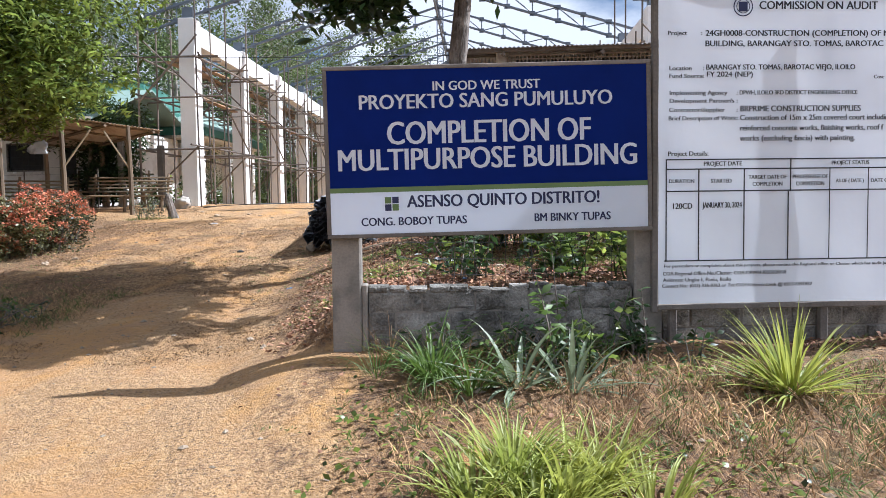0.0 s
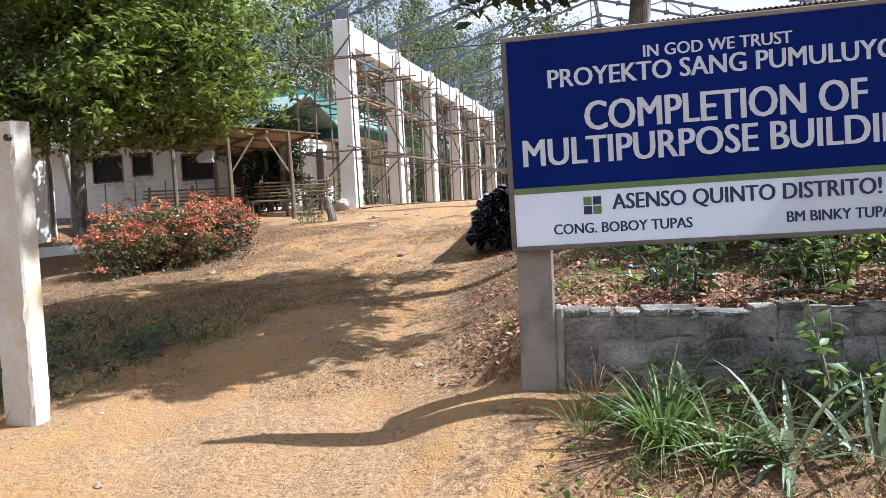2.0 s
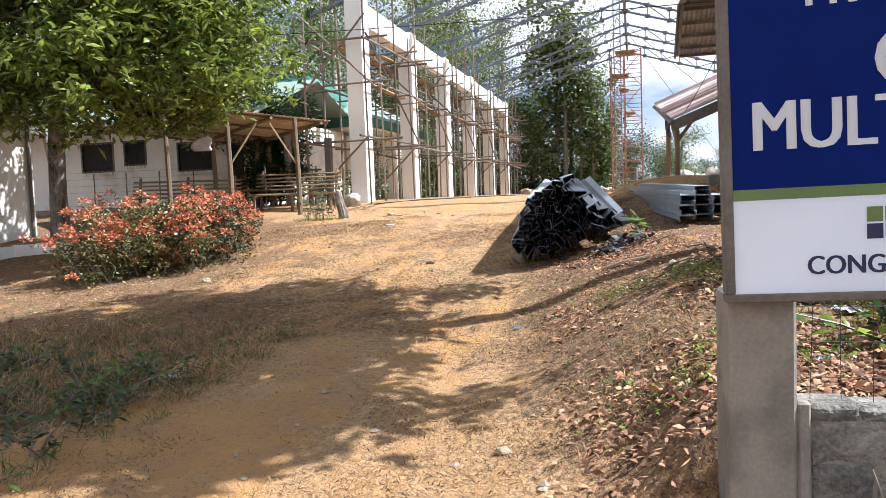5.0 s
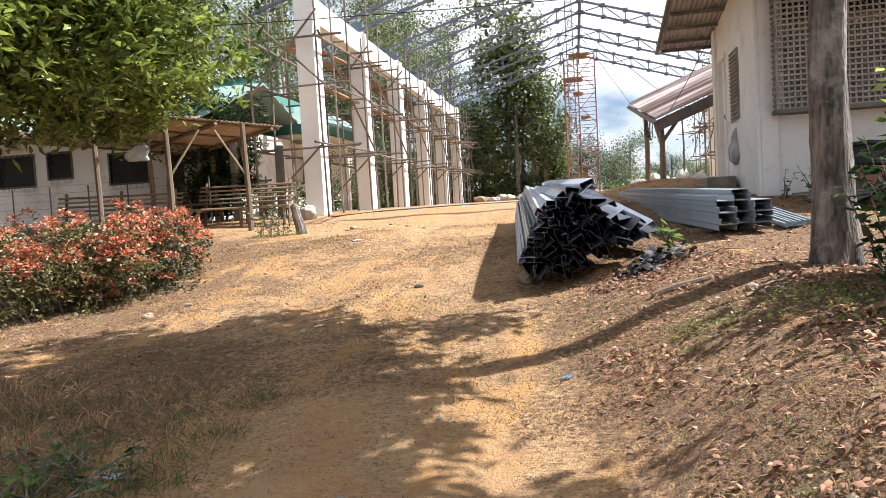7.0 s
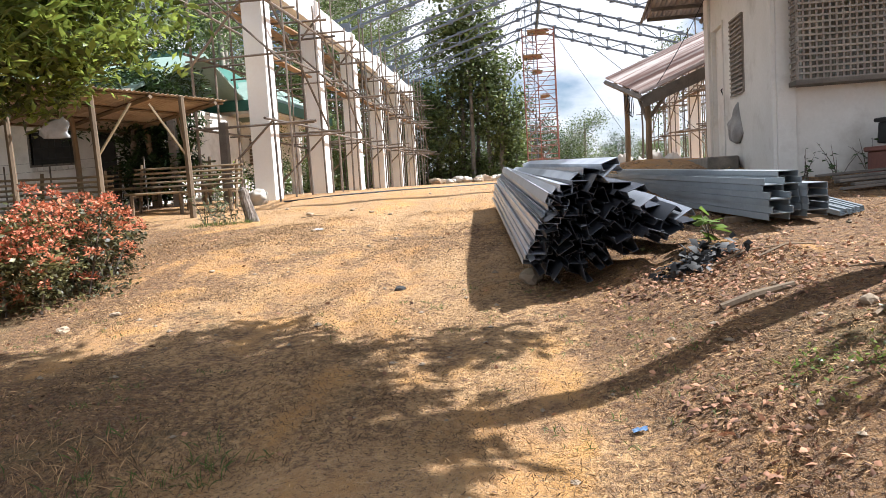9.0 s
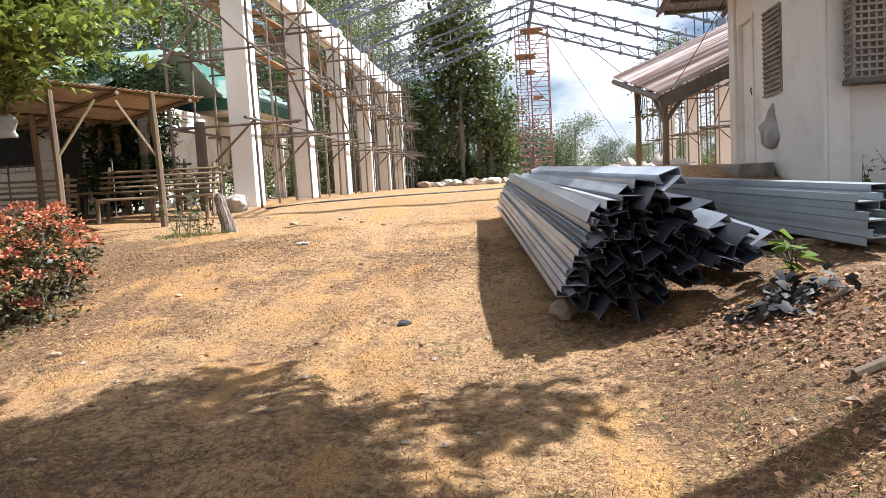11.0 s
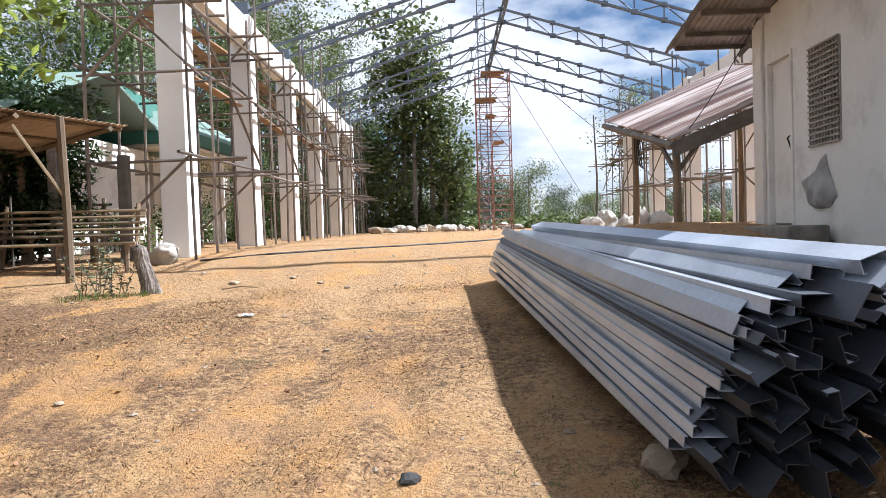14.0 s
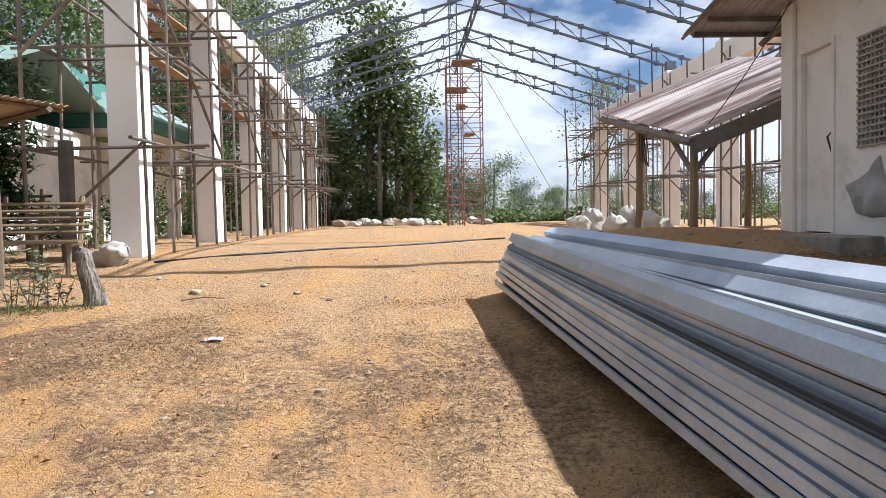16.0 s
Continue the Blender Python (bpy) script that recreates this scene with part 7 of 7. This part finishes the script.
for k, (x, y, s, mat) in enumerate(((-0.75, 6.2, 0.08, M_BLUEPLASTIC), (-0.30, 6.0, 0.06, M_BLUEPLASTIC), (-2.6, 9.0, 0.07, M_BLUEPLASTIC), (-0.45, 7.2, 0.15, M_PALEPLASTIC), (-0.6, 7.5, 0.12, M_PALEPLASTIC), (-0.15, 7.0, 0.10, M_PALEPLASTIC), (-0.9, 8.0, 0.10, M_PALEPLASTIC), (-6.3, 16.0, 0.12, M_PALEPLASTIC), (-4.9, 7.4, 0.12, M_PALEPLASTIC))):
    scrap(x, y, s, mat, "crumpled blue plastic scrap on the ground" if mat is M_BLUEPLASTIC else "crumpled pale plastic scrap among dead leaves", 3 + k)
for k, (x, y, a, L) in enumerate(((-1.4, 9.3, 0.6, 0.45), (-0.75, 8.6, 0.5, 0.4), (-0.9, 9.9, 2.3, 0.4), (-1.8, 11.0, 0.1, 0.5), (-1.5, 10.9, 0.3, 0.45), (-7.2, 17.9, 0.2, 0.45))):
    e = (x + math.cos(a) * L, y + math.sin(a) * L)
    solo("fallen_stick", Build().tube([(x, y, gz(x, y) + 0.02), ((x + e[0]) / 2, (y + e[1]) / 2 + 0.02, gz((x + e[0]) / 2, (y + e[1]) / 2) + 0.05), (*e, gz(*e) + 0.03)], [0.011, 0.009, 0.005], 5), M_WOOD, "dry broken branch lying on the ground", "stick", "fallen sticks")
# hung plastic bag and bottle at the tree
sack("hung_bag", Matrix.Translation((-12.03, 15.0, 3.2)) @ Matrix.Rotation(1.2, 4, "Z"), M_PALEPLASTIC, "white plastic bag hung from the tree branches", (0.24, 0.08, 0.40), 91)
sack("hung_bag", Matrix.Translation((-9.80, 15.2, 2.88)) @ Matrix.Rotation(0.3, 4, "Z"), M_PALEPLASTIC, "white plastic bag hung from the tree branches", (0.34, 0.05, 0.27), 90)
# thin dark tube across the court's edge
hp2 = [(-8.5, 20.7), (-7.3, 21.0), (-6.2, 21.8), (-5.3, 22.3), (-4.4, 23.3), (-3.6, 24.2), (-2.9, 24.8)]
solo("garden_hose", Build().tube([(x, y, gz(x, y) + 0.015) for x, y in hp2], 0.018, 6), M_CABLE, "thin dark tube lying across the ochre ground", "hose")

# crates, planks and debris by the hall
cr = thing("crate_pile", "dark red wooden crate under a charred box by the hall", "crate", at=(1.35, 14.85, 1.7))
g = gz(1.35, 14.85)
m = Matrix.Translation((1.35, 14.85, g)) @ Matrix.Rotation(0.15, 4, "Z")
part("lower_crate", Build().bevelbox(-0.36, 0.36, -0.25, 0.25, 0.0, 0.34, 0.012, m).bevelbox(-0.39, 0.39, -0.28, 0.28, 0.342, 0.40, 0.01, m), M_RED, cr, "dark red painted crate")
m2 = m @ Matrix.Translation((0.04, 0, 0.403)) @ Matrix.Rotation(0.12, 4, "Z") @ Matrix.Rotation(0.08, 4, "Y")
part("upper_crate", Build().bevelbox(-0.30, 0.34, -0.22, 0.22, 0.01, 0.26, 0.012, m2).bevelbox(-0.34, 0.38, -0.25, 0.25, 0.262, 0.31, 0.01, m2), M_IRON, cr, "blackened box")
tr2 = random.Random(55)
for k in range(9):
    x0, y0 = 0.35 + tr2.uniform(-0.1, 0.15), 14.05 + 0.09 * k
    g = gz(1.0, y0)
    mm = Matrix.Translation((x0, y0, g + 0.03 + 0.03 * (k % 3))) @ Matrix.Rotation(tr2.uniform(-0.2, 0.12), 4, "Z") @ Matrix.Rotation(-0.05, 4, "Y")
    solo("loose_plank", Build().bevelbox(0, 1.5 + tr2.uniform(-0.4, 0.3), -0.035, 0.035, 0, 0.03, 0.003, mm), M_GREYWOOD, "dark weathered plank lying by the white hall", "plank", "planks by the hall")
lg = (-1.95, 10.2)
solo("fallen_log", Build().tube([(-1.95, 10.1, gz(-1.95, 10.1) + 0.01), (-1.75, 10.13, gz(-1.75, 10.13) + 0.02), (-1.5, 10.16, gz(-1.5, 10.16) + 0.01)], [0.03, 0.034, 0.022], 8), M_WOOD, "short weathered log half buried in litter", "log")
cp2 = np.array([[-1.85, 11.25, 0.0]]) + np.random.RandomState(77).normal(size=(160, 3)) * np.array([0.16, 0.12, 0.0])
cp2[:, 2] = height(cp2[:, 0], cp2[:, 1]) + np.random.RandomState(78).uniform(0.0, 0.1, 160)
tagged(part("charred_leaves", leaf_mesh("charred_leaves", cp2, 0.10, 0.03, M_IRON, 79), None), "small heap of blackened leaves on the bank", "charred leaves", kind="stuff")
